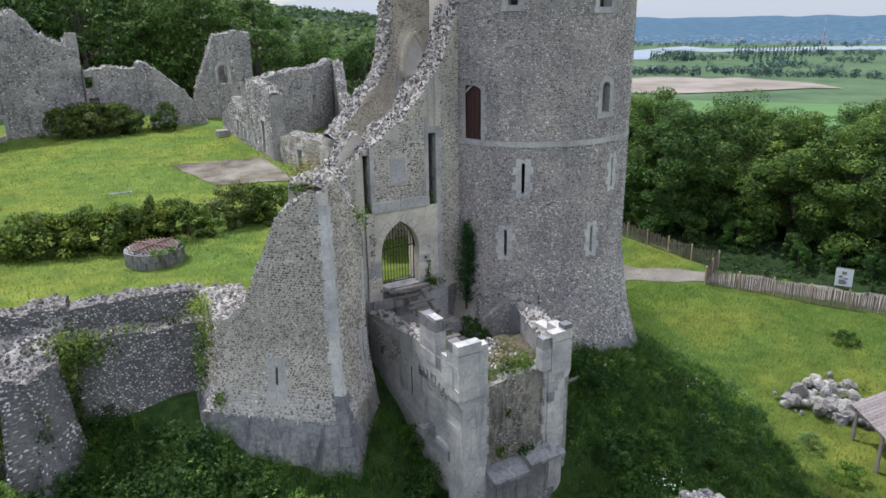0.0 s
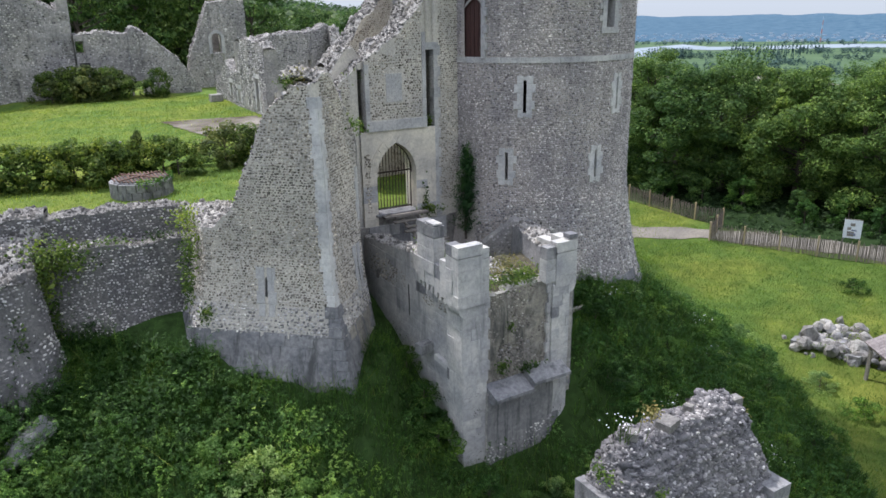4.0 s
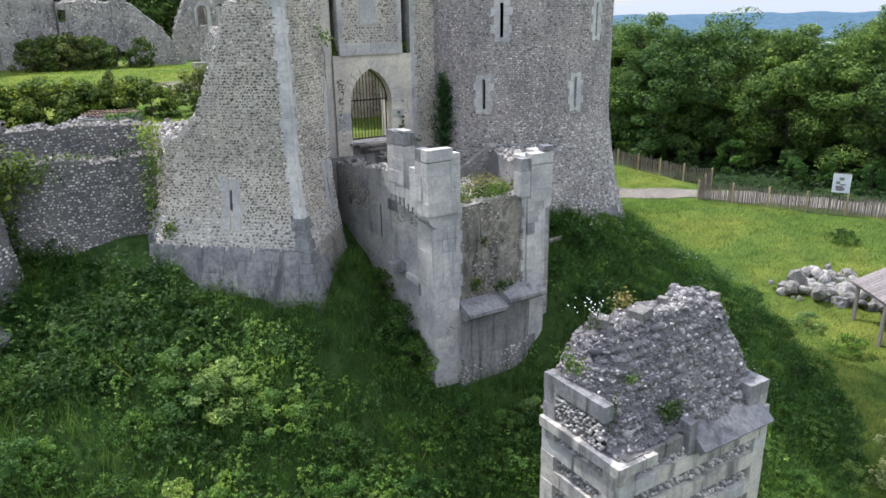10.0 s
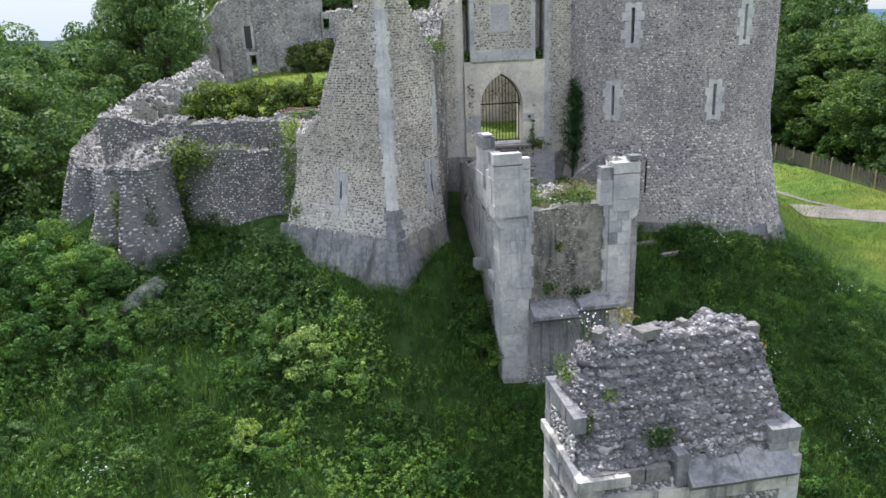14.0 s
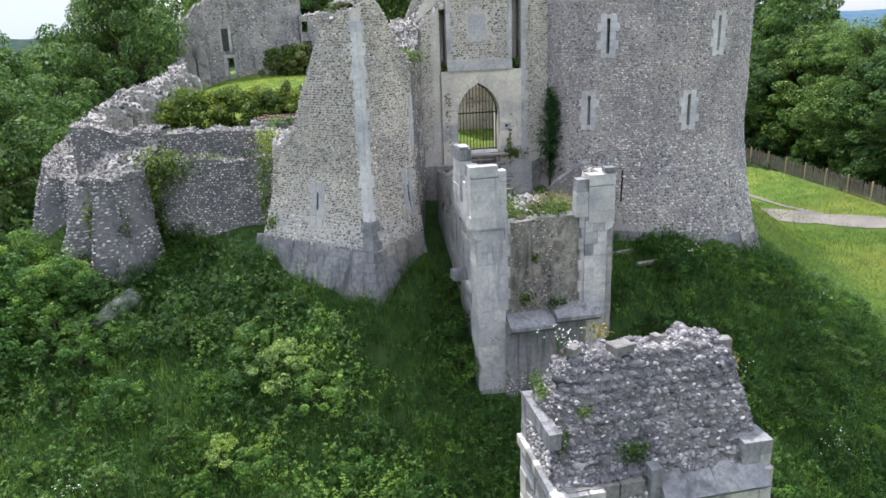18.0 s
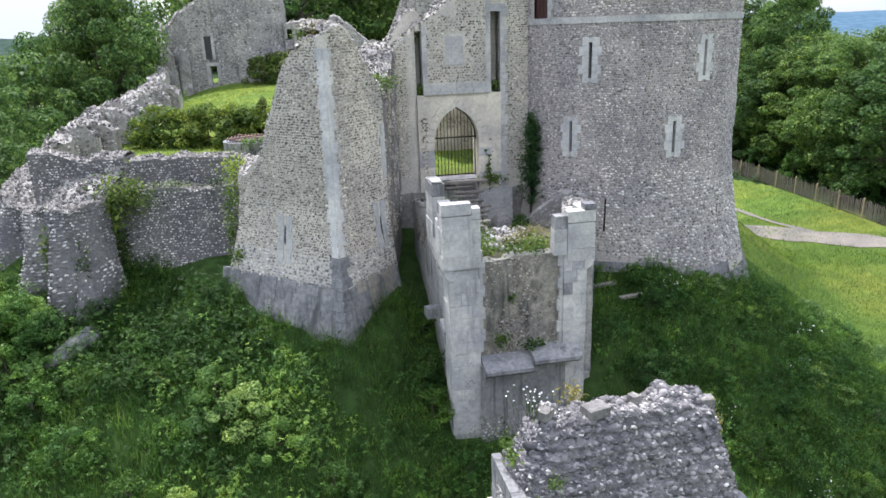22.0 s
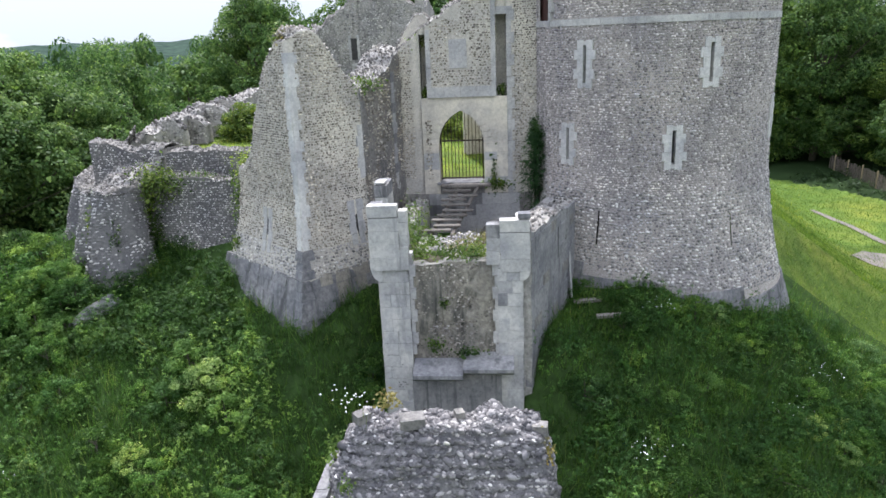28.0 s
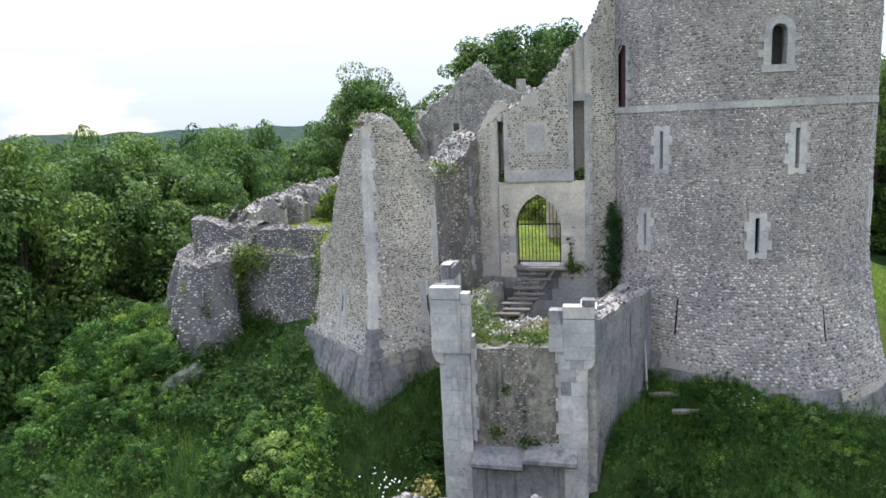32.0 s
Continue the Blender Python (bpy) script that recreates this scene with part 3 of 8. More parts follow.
def wall_mesh(name, face, zb, knots, thick, mat, seed=1, step=0.14, jag=0.12, rough=0.006, back_drop=0.0, top_mat=None, foot=None):
    """A broken wall: rough front and back, ragged crest and closed ends."""
    s, top = ragged(knots, face.length(), step, jag, seed)
    nu, nv = len(s), max(4, int((top.max() - zb) / 0.16))
    v = np.linspace(0, 1, nv)
    S = np.repeat(s[:, None], nv, 1)
    Z = zb + (top[:, None] - zb) * v[None]
    F = face.at(S, Z).reshape(-1, 3)
    N = face.normal(S.ravel())
    F = F + N * (rough * fnoise(F, 2.5, seed, 3))[:, None]
    Zb = zb + (top[:, None] - back_drop + 0.08 * vnoise(np.stack([s * 3, s * 0, s * 0 + 7], 1), 1, seed)[:, None] - zb) * v[None]
    base = face.at(S, np.full_like(Z, 1e3)).reshape(-1, 3)
    B = base - N * thick
    B[:, 2] = Zb.ravel()
    B += N * (rough * fnoise(B, 2.5, seed + 9, 3))[:, None]
    k = nu * nv
    # the crest, as a few rough rows
    m = 8
    A, C = F.reshape(nu, nv, 3)[:, -1], B.reshape(nu, nv, 3)[:, -1]
    w = np.linspace(0, 1, m)[None, :, None]
    T = (A[:, None] * (1 - w) + C[:, None] * w)
    bulge = 0.1 * np.sin(np.pi * w[..., 0]) * thick
    T[..., 2] += bulge + jag * fnoise(T.reshape(-1, 3), 3.5, seed + 4, 2).reshape(nu, m) * np.sin(np.pi * w[..., 0])
    CREST_LOG.append(T)
    V = np.vstack([F, B, T.reshape(-1, 3)])
    i = np.arange(k).reshape(nu, nv)
    ends = []
    for e, fl in ((0, False), (nu - 1, True)):
        q = np.stack([i[e, :-1], i[e, 1:], i[e, 1:] + k, i[e, :-1] + k], -1)
        ends.append(q[:, ::-1] if fl else q)
    faces = np.vstack([grid_faces(nu, nv), grid_faces(nu, nv, k, True), grid_faces(nu, m, 2 * k), *ends])
    me = quick(name, V, faces, mat)
    me.materials.append(top_mat or (M_RUB if mat.name == "curtain_mortar" else mat if "limestone" in mat.name else M_RUBP))
    slot = np.zeros(len(faces), np.int32)
    slot[2 * (nu - 1) * (nv - 1):] = 1
    if foot:
        me.materials.append(foot[1])
        slot[:(nu - 1) * (nv - 1)][V[faces[:(nu - 1) * (nv - 1)], 2].mean(1) < foot[0]] = 2
    me.polygons.foreach_set("material_index", slot)
    return me


RING = np.array([(math.cos(a), math.sin(a)) for a in np.arange(6) * math.tau / 6])


def stone_mesh(name, P, N, U, W, H, D, mat, rng):
    """Rough stones set in a face: at P, facing N, along U; width W, height H, standing D proud."""
    n = len(P)
    Vv = np.cross(N, U)
    jit = lambda a: 1 + a * (rng.random((n, 6, 1)) * 2 - 1)
    base = RING[None] * jit(0.22)
    top = RING[None] * 0.66 * jit(0.25)

    def lay(r, d):
        return P[:, None] + U[:, None] * (r[..., :1] * W[:, None, None] / 2) + Vv[:, None] * (r[..., 1:] * H[:, None, None] / 2) + N[:, None] * d

    V = np.concatenate([lay(base, -0.03), lay(top, D[:, None, None] * jit(0.35))], 1).reshape(-1, 3)
    o = np.arange(n)[:, None, None] * 12
    side = np.array([(a, (a + 1) % 6, 6 + (a + 1) % 6, 6 + a) for a in range(6)] + [(6, 7, 8, 9), (6, 9, 10, 11)])
    return quick(name, V, (o + side[None]).reshape(-1, 4), mat)


def coursed(face, zlo, ztop, pitch, size, rng, skip=None, smin=0.0, smax=None, keep=0.9, row=None):
    """Places and sizes of coursed stones on a face, up to the crest ztop(s)."""
    row = row or pitch * 0.82
    smax = face.length() if smax is None else smax
    zs = np.arange(zlo, 30, row)
    zs = zs[zs < ztop(np.linspace(smin, smax, 60)).max()]
    ss = np.arange(smin, smax, pitch)
    S, Z = np.meshgrid(ss, zs)
    S = S + (np.arange(len(zs))[:, None] % 2) * pitch * 0.5
    S = (S + rng.normal(0, pitch * 0.16, S.shape)).ravel()
    Z = (Z + rng.normal(0, row * 0.12, Z.shape)).ravel()
    ok = (S > smin + 0.03) & (S < smax - 0.03) & (Z < ztop(S) - 0.05) & (rng.random(S.size) < keep)
    if skip is not None:
        ok &= ~skip(S, Z)
    S, Z = S[ok], Z[ok]
    P, N = face.at(S, Z), face.normal(S)
    U = np.stack([-N[:, 1], N[:, 0], np.zeros(len(N))], 1)
    k = np.exp(rng.normal(0, 0.25, len(S)))
    return P, N, U, size * k, size * 0.78 * np.exp(rng.normal(0, 0.2, len(S))), size * 0.22 * np.exp(rng.normal(0, 0.3, len(S)))


def rubble_crest(name, parent, mat, seed, per_m2=95, size=0.105):
    """Loose stones bedded all over the tops of the broken walls built last."""
    rng = np.random.default_rng(seed)
    Ps, Ns = [], []
    for T in CREST_LOG:
        du, dw = np.diff(T, axis=0)[:, :-1], np.diff(T, axis=1)[:-1]
        c = np.cross(du, dw)
        c *= np.sign(c[..., 2:] + 1e-9)
        area = np.linalg.norm(c, axis=-1)
        cnt = rng.poisson(area * per_m2)
        a, b = np.nonzero(cnt)
        a, b = np.repeat(a, cnt[a, b]), np.repeat(b, cnt[a, b])
        u, w = rng.random((2, len(a), 1))
        Ps.append(T[a, b] + du[a, b] * u + dw[a, b] * w)
        Ns.append(c[a, b] / (area[a, b][:, None] + 1e-9))
    CREST_LOG.clear()
    if not Ps:
        return None
    P, N = np.vstack(Ps), np.vstack(Ns)
    n = len(P)
    N = N + rng.normal(0, 0.28, (n, 3))
    N /= np.linalg.norm(N, axis=1)[:, None]
    U = np.cross(N, rng.normal(0, 1, (n, 3)))
    U /= np.linalg.norm(U, axis=1)[:, None]
    k = size * np.exp(rng.normal(0, 0.35, n))
    return part(name, stone_mesh(name, P, N, U, k, k * 0.8, k * 0.42, mat, rng), None, parent, kind="stuff")


def block_variants():
    out = []
    for i in range(4):
        bm = bmesh.new()
        bmesh.ops.create_cube(bm, size=1)
        bmesh.ops.bevel(bm, geom=bm.edges[:], offset=0.014, segments=1, affect="EDGES")
        rnd = random.Random(40 + i)
        for v in bm.verts:
            v.co += Vector([rnd.uniform(-0.014, 0.014) for _ in range(3)])
        me = bpy.data.meshes.new("ashlar_block")
        bm.to_mesh(me)
        bm.free()
        out.append(me)
    return out


BLOCKS = block_variants()
BLOCK_CACHE = {}
brnd = random.Random(5)


def block(parent, mat, cx, cy, cz, sx, sy, sz, rz=0.0, rx=0.0, name="ashlar_block", label=""):
    """One squared stone."""
    i = brnd.randrange(4)
    key = (i, mat.name)
    if key not in BLOCK_CACHE:
        me = BLOCKS[i].copy()
        me.materials.append(mat)
        BLOCK_CACHE[key] = me
    ob = new(name, BLOCK_CACHE[key])
    ob.matrix_basis = pose(cx, cy, cz, rx, 0, rz + brnd.uniform(-0.3, 0.3)) @ Matrix.Diagonal((sx, sy, sz, 1))
    if label:
        tagged(ob, label)
    return under(ob, parent)


def block_face(parent, mat, origin, along, normal, width, z0, z1, course=0.3, length=0.5, depth=0.25, proud=0.02, seed=1, joint=0.008, alt=None, taper=None):
    """A face of squared stones in courses, laid in bond; along and normal are plan directions."""
    rnd = random.Random(seed)
    ax, ay = along
    nx, ny = normal
    rz = math.degrees(math.atan2(ay, ax))
    n = max(1, round((z1 - z0) / course))
    h = (z1 - z0) / n
    for r in range(n):
        lo, hi = (0.0, width) if taper is None else taper(r / max(1, n - 1), width)
        w = hi - lo
        k = max(1, round(w / length))
        cuts = [0.0] + [(j + (0.5 if r % 2 and k > 1 else 0.0) + rnd.uniform(-0.12, 0.12)) / k for j in range(1, k if not (r % 2 and k > 1) else k)] + [1.0]
        cuts = sorted(c for c in cuts if 0 <= c <= 1)
        for a, b in zip(cuts, cuts[1:]):
            if b - a < 0.06:
                continue
            s0, s1 = lo + a * w, lo + b * w
            m = alt if alt is not None and rnd.random() < 0.22 else mat
            d = proud + rnd.uniform(-0.008, 0.008)
            cx = origin[0] + ax * (s0 + s1) / 2 + nx * (d - depth / 2)
            cy = origin[1] + ay * (s0 + s1) / 2 + ny * (d - depth / 2)
            block(parent, m, cx, cy, z0 + (r + 0.5) * h, s1 - s0 - joint, depth, h - joint, rz)


# ---- the round tower ----
tower = thing("round_tower", (TC[0], TC[1], -3.0), "round castle keep of grey flint with battered foot and arrow slits", "tower")
T_PROFILE = [(-5.0, 5.25), (-3.9, 4.9), (-3.0, 4.62), (-2.1, 4.4), (-1.05, 4.2), (0.0, 4.04), (0.8, 3.96), (1.4, 3.95), (20, 3.95)]
T_ROOF = 14.5


def t_radius(z):
    return np.interp(z, [p[0] for p in T_PROFILE], [p[1] for p in T_PROFILE])


def t_angle(x, y):
    return math.atan2(y - TC[1], x - TC[0])


# openings: angle, half width, bottom, top, sort
T_OPEN = [
    (t_angle(14.97, 20.58), 0.058, 1.12, 2.14, "slit"),
    (t_angle(18.0, 19.25), 0.058, 1.12, 2.14, "slit"),
    (t_angle(15.51, 20.27), 0.058, 3.54, 4.65, "slit"),
    (t_angle(18.97, 19.43), 0.058, 3.51, 4.62, "slit"),
    (t_angle(21.5, 21.4), 0.058, 1.7, 2.75, "slit"),
    (t_angle(15.8, 19.5), 0.026, -1.45, -0.37, "low"),
    (t_angle(19.93, 19.5), 0.022, -1.5, -0.46, "low"),
    (t_angle(18.4, 19.3), 0.2, 6.35, 7.42, "window"),
    (t_angle(15.11, 20.5), 0.16, 10.05, 11.2, "window"),
    (t_angle(18.15, 19.28), 0.3, 9.95, 11.2, "window"),
    (t_angle(14.32, 21.74), 0.36, 5.38, 7.35, "door"),
]


def tower_wall():
    th = list(np.arange(-math.pi, math.pi, 0.12 / TR))
    zs = list(np.arange(-5, T_ROOF + 0.01, 0.16))
    for a, hw, z0, z1, _ in T_OPEN:
        th = [t for t in th if abs(t - a) * TR > hw + 0.05 or abs(t - a) * TR < hw - 0.05 and hw > 0.1]
        th += [a - hw / TR, a + hw / TR]
        zs += [z0, z1]
    th = np.array(sorted(th))
    th = np.append(th, th[0] + math.tau)
    zs = np.array(sorted(zs))
    zs = zs[np.insert(np.diff(zs) > 0.012, 0, True)]
    A, Z = np.meshgrid(th, zs, indexing="ij")
    R = t_radius(Z)
    V = np.stack([TC[0] + R * np.cos(A), TC[1] + R * np.sin(A), Z], -1).reshape(-1, 3)
    rough = 0.009 * fnoise(V, 1.8, 11, 3)
    V[:, 0] += rough * np.cos(A).ravel()
    V[:, 1] += rough * np.sin(A).ravel()
    V[-len(zs):] = V[:len(zs)]
    F = grid_faces(len(th), len(zs), 0)
    ca = (A[:-1, :-1] + A[1:, :-1]).ravel() / 2
    cz = ((Z[:-1, :-1] + Z[:-1, 1:]) / 2).ravel()
    keep = np.ones(len(F), bool)
    for a, hw, z0, z1, _ in T_OPEN:
        keep &= ~((np.abs(ca - a) * TR < hw) & (cz > z0) & (cz < z1))
    return quick("wall", V, F[keep], M_TOWER)


part("wall", tower_wall(), None, tower, "grey flint rubble wall in lime mortar")
# inner drum coloured near black, so the openings look unlit
inner = bmesh.new()
bmesh.ops.create_cone(inner, cap_ends=True, segments=48, radius1=2.9, radius2=2.9, depth=19, matrix=Matrix.Translation((TC[0], TC[1], 4.8)))
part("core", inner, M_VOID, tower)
roof = bmesh.new()
bmesh.ops.create_cone(roof, cap_ends=True, segments=64, radius1=4.05, radius2=4.05, depth=0.3, matrix=Matrix.Translation((TC[0], TC[1], T_ROOF)))
part("parapet_cap", roof, M_ASH, tower)


def tower_frame(a, z):
    """Place, outward and sideways directions on the tower's face."""
    r = float(t_radius(z))
    return (TC[0] + r * math.cos(a), TC[1] + r * math.sin(a)), (math.cos(a), math.sin(a)), (-math.sin(a), math.cos(a))


def slit_surround(a, hw, z0, z1, seed):
    rnd = random.Random(seed)
    (px, py), (nx, ny), (ux, uy) = tower_frame(a, (z0 + z1) / 2)
    surround = under(new("slit_surround"), tower)
    rz = math.degrees(math.atan2(uy, ux))
    zlo, zhi = z0 - 0.16, z1 + 0.16
    rows = 5
    h = (zhi - zlo) / rows
    for r in range(rows):
        z = zlo + (r + 0.5) * h
        wide = 0.3 if r % 2 else 0.2
        for sd in (-1, 1):
            w = wide + rnd.uniform(-0.03, 0.03)
            c = sd * (hw + w / 2)
            block(surround, M_DRESS, px + ux * c - nx * 0.14, py + uy * c - ny * 0.14, z, w, 0.36, h - 0.008, rz)
    for z in (z0 - 0.06, z1 + 0.06):
        block(surround, M_DRESS, px - nx * 0.14, py - ny * 0.14, z, 2 * hw + 0.02, 0.34, 0.12, rz)


def arched_surround(a, hw, z0, z1, band=0.2):
    """Round-headed window: pale stone band with a recess and a dark panel behind."""
    (px, py), (nx, ny), (ux, uy) = tower_frame(a, (z0 + z1) / 2)
    rz = math.degrees(math.atan2(uy, ux))
    m = pose(px, py, 0, 0, 0, rz)
    bm = bmesh.new()
    spring = z1 - hw
    inner, outer = [(-hw, z0), ], [(-hw - band, z0 - 0.0)]
    inner += [(-hw * math.cos(t), spring + hw * math.sin(t)) for t in np.linspace(0, math.pi, 13)]
    outer += [(-(hw + band) * math.cos(t), spring + (hw + band) * math.sin(t)) for t in np.linspace(0, math.pi, 13)]
    inner.append((hw, z0))
    outer.append((hw + band, z0))
    rows = []
    for (ix, iz), (ox, oz) in zip(inner, outer):
        rows.append([bm.verts.new(m @ Vector((x, y, z))) for x, y, z in ((ox, 0.35, oz), (ox, -0.03, oz), (ix, -0.03, iz), (ix, 0.6, iz))])
    # side +y of the local frame points into the wall
    for p, q in zip(rows, rows[1:]):
        for k in range(3):
            bm.faces.new((p[k], p[k + 1], q[k + 1], q[k]))
    win = part("window", bm, M_ASH, tower, "round-headed window with pale dressed stone surround")
    block(win, M_ASH, px - nx * 0.14, py - ny * 0.14, z0 - 0.1, 2 * (hw + band) + 0.1, 0.36, 0.2, rz, name="sill")
    # the panel's dark colour draws the shade behind the window
    part("pane", boxm(-hw, hw, 0.4, 0.43, z0, z1, 0, m), M_VOID, win, "flat dark panel painting the window's unlit inside")
    for r in range(4):
        for sd in (-1, 1):
            if r % 2:
                block(win, M_ASH, px + ux * sd * (hw + band + 0.06) - nx * 0.15, py + uy * sd * (hw + band + 0.06) - ny * 0.15, z0 + 0.1 + r * 0.2, 0.16, 0.34, 0.19, rz)
    return win


for i, (a, hw, z0, z1, sort) in enumerate(T_OPEN):
    if sort == "slit":
        slit_surround(a, hw, z0, z1, 70 + i)
    elif sort == "window":
        arched_surround(a, hw, z0, z1)
    elif sort == "door":
        (px, py), (nx, ny), (ux, uy) = tower_frame(a, z0)
        m = pose(px, py, 0, 0, 0, math.degrees(math.atan2(uy, ux)))
        door = part("door", boxm(-hw - 0.25, hw + 0.25, 0.13, 0.2, z0 - 0.1, z1 + 0.1, 0, m), M_REDW, tower, "closed dark red plank door")
        for k in range(4):
            part("plank", boxm(-hw + k * hw / 2 + 0.008, -hw + (k + 1) * hw / 2 - 0.008, 0.1, 0.135, z0 + 0.02, z1, 0.004, m), M_REDW, door)
        arch = bmesh.new()
        pts = [(-hw, z1 - 0.3)] + [(-hw * math.cos(t), z1 - 0.3 + 0.3 * math.sin(t)) for t in np.linspace(0, math.pi, 9)] + [(hw, z1 - 0.3)]
        for sd in (-1, 1):
            half = [p for p in pts if p[0] * sd >= -1e-6]
            f = [arch.verts.new(m @ Vector((x, 0.01, z))) for x, z in half] + [arch.verts.new(m @ Vector((sd * hw, 0.01, z1 + 0.02))), arch.verts.new(m @ Vector((0, 0.01, z1 + 0.02)))]
            arch.faces.new(f)
        part("door_head", arch, M_TOWER, tower)
        for r in range(7):
            w = 0.24 if r % 2 else 0.16
            block(tower, M_ASH, px + ux * (hw + w / 2) - nx * 0.13, py + uy * (hw + w / 2) - ny * 0.13, z0 + 0.14 + r * 0.28, w, 0.36, 0.27, math.degrees(math.atan2(uy, ux)))

# string course
for k in range(44):
    a = -math.pi + 0.02 + k * (math.pi * 1.2 / 44)
    (px, py), (nx, ny), (ux, uy) = tower_frame(a, 5.3)
    block(tower, M_ASH, px - nx * 0.06, py - ny * 0.06, 5.32, math.pi * 1.2 / 44 * TR - 0.006, 0.2, 0.19, math.degrees(math.atan2(uy, ux)), name="string_course_stone")


class TowerFace:
    """The tower's face by run (arc at the main radius) and height."""

    def at(self, s, z):
        a = s / TR
        r = t_radius(z)
        return np.stack([TC[0] + r * np.cos(a), TC[1] + r * np.sin(a), z], -1)

    def normal(self, s):
        a = s / TR
        return np.stack([np.cos(a), np.sin(a), np.zeros_like(a)], -1)

    def length(self):
        return 0.6 * TR


def tower_skip(S, Z):
    a = S / TR
    bad = (Z > 5.2) & (Z < 5.43)
    for t, hw, z0, z1, sort in T_OPEN:
        w = {"slit": 0.27, "low": 0.03, "window": 0.24, "door": 0.14}[sort]
        v = {"slit": 0.17, "low": 0.03, "window": 0.22, "door": 0.05}[sort]
        bad |= (np.abs(a - t) * TR < hw + w) & (Z > z0 - v) & (Z < z1 + v)
    return bad


def plinth_top(a):
    return np.interp(np.degrees(a), [-150, -125, -100, -60, -30], [-2.0, -2.1, -2.5, -2.95, -3.05])


trng = np.random.default_rng(21)
tf = TowerFace()
flat = lambda z: (lambda s: np.full(np.shape(s), float(z)))
st = coursed(tf, 0.25, flat(T_ROOF), 0.09, 0.088, trng, tower_skip, -math.pi * TR + 0.25, 0.5 * TR, 0.96)
part("flint_facing", stone_mesh("flint_facing", *st, M_FLT, trng), None, tower, kind="stuff")
st = coursed(tf, -3.3, flat(0.25), 0.115, 0.112, trng, lambda S, Z: tower_skip(S, Z) | (Z < plinth_top(S / TR) + 0.02), -math.pi * TR * 0.86, 0.5 * TR, 0.95)
part("flint_facing", stone_mesh("flint_facing", *st, M_FLB, trng), None, tower, "larger pale flints of the battered foot", kind="stuff")
# dressed plinth, its top falling towards the meadow
for r in range(6):
    z = -4.25 + r * 0.4
    for k in range(30):
        a = -math.pi * 0.86 + (k + 0.5 * (r % 2)) * (math.pi * 1.0 / 30)
        if z + 0.2 > plinth_top(a) + 0.1:
            continue
        rr = float(t_radius(z))
        block(tower, M_PLINTH, TC[0] + (rr - 0.12) * math.cos(a), TC[1] + (rr - 0.12) * math.sin(a), z, math.pi / 30 * rr - 0.004, 0.34, 0.397, math.degrees(a) + 90, rx=-14, name="plinth_stone")


# ---- the gate wall ----
GY = 22.42
gatewall = thing("gate_wall", (11.8, GY, 0), "ruined gate wall with pointed arch and drawbridge slots", "castle wall")


def crest(knots):
    return lambda s: np.interp(s, [k[0] for k in knots], [k[1] for k in knots])


def flint_part(parent, face, zlo, knots, pitch, size, mat, seed, skip=None, keep=0.9, smin=0.0, smax=None, zcap=None, name="flint_facing"):
    rng = np.random.default_rng(seed)
    top = crest(knots) if zcap is None else (lambda s: np.minimum(crest(knots)(s), zcap))
    return part(name, stone_mesh(name, *coursed(face, zlo, top, pitch, size, rng, skip, smin, smax, keep), mat, rng), None, parent, kind="stuff")


# left return, upper panel, right part up to the tower
f_left = Face([(9.4, GY), (10.16, GY)])
k_left = [(0, 4.55), (0.4, 4.9), (0.76, 5.3)]
part("wall", wall_mesh("wall", f_left, -1.6, k_left, 0.56, M_WING, 31), None, gatewall)
flint_part(gatewall, f_left, 0.3, k_left, 0.09, 0.082, M_FLW, 32, smax=0.5, keep=0.97)
f_pan = Face([(10.38, GY - 0.1), (12.74, GY - 0.1)])
k_pan = [(0, 5.45), (0.5, 5.6), (1.2, 6.2), (1.8, 6.75), (2.36, 7.35)]
part("wall", wall_mesh("wall", f_pan, 3.06, k_pan, 0.62, M_WING, 33), None, gatewall)
flint_part(gatewall, f_pan, 3.5, k_pan, 0.105, 0.092, M_FLW, 34, lambda S, Z: ((S > 0.72) & (S < 1.5) & (Z > 3.95) & (Z < 5.1)) | (S < 0.16) | (S > 2.2) | (Z > 5.6) & (S < 1.2))
f_right = Face([(13.1, GY), (14.35, GY)])
k_right = [(0, 7.75), (0.3, 8.2), (0.55, 8.8), (0.9, 9.9), (1.25, 11.2)]
part("wall", wall_mesh("wall", f_right, -1.6, k_right, 0.56, M_WING, 35), None, gatewall)
flint_part(gatewall, f_right, 0.3, k_right, 0.09, 0.082, M_FLW, 36, lambda S, Z: (S < 0.22))
f_over = Face([(12.74, GY), (13.1, GY)])
part("wall", wall_mesh("wall", f_over, 5.72, [(0, 7.35), (0.36, 7.75)], 0.56, M_WING, 37), None, gatewall)
part("wall", wall_mesh("wall", Face([(10.16, GY - 0.02), (10.38, GY - 0.02)]), 5.15, [(0, 5.4), (0.22, 5.5)], 0.56, M_WING, 38), None, gatewall)
# the broken mass behind, which backs the drawbridge slots
f_mass = Face([(9.3, GY + 0.56), (14.3, GY + 0.56)])
k_mass = [(0, 4.7), (0.7, 5.75), (1.0, 5.7), (1.45, 5.5), (1.8, 6.0), (2.3, 6.25), (3.2, 7.15), (3.95, 7.9), (4.3, 8.6), (4.7, 9.8), (5.0, 11.0)]
part("core_wall", wall_mesh("core_wall", f_mass, 3.0, k_mass, 0.85, M_WING, 39, jag=0.16, rough=0.06), None, gatewall)
for x0, x1, z0 in ((10.14, 10.4, 2.72), (12.72, 13.12, 2.72)):
    part("slot_sill", boxm(x0, x1, GY - 0.02, GY + 1.2, z0, 2.98), M_ASH, gatewall)
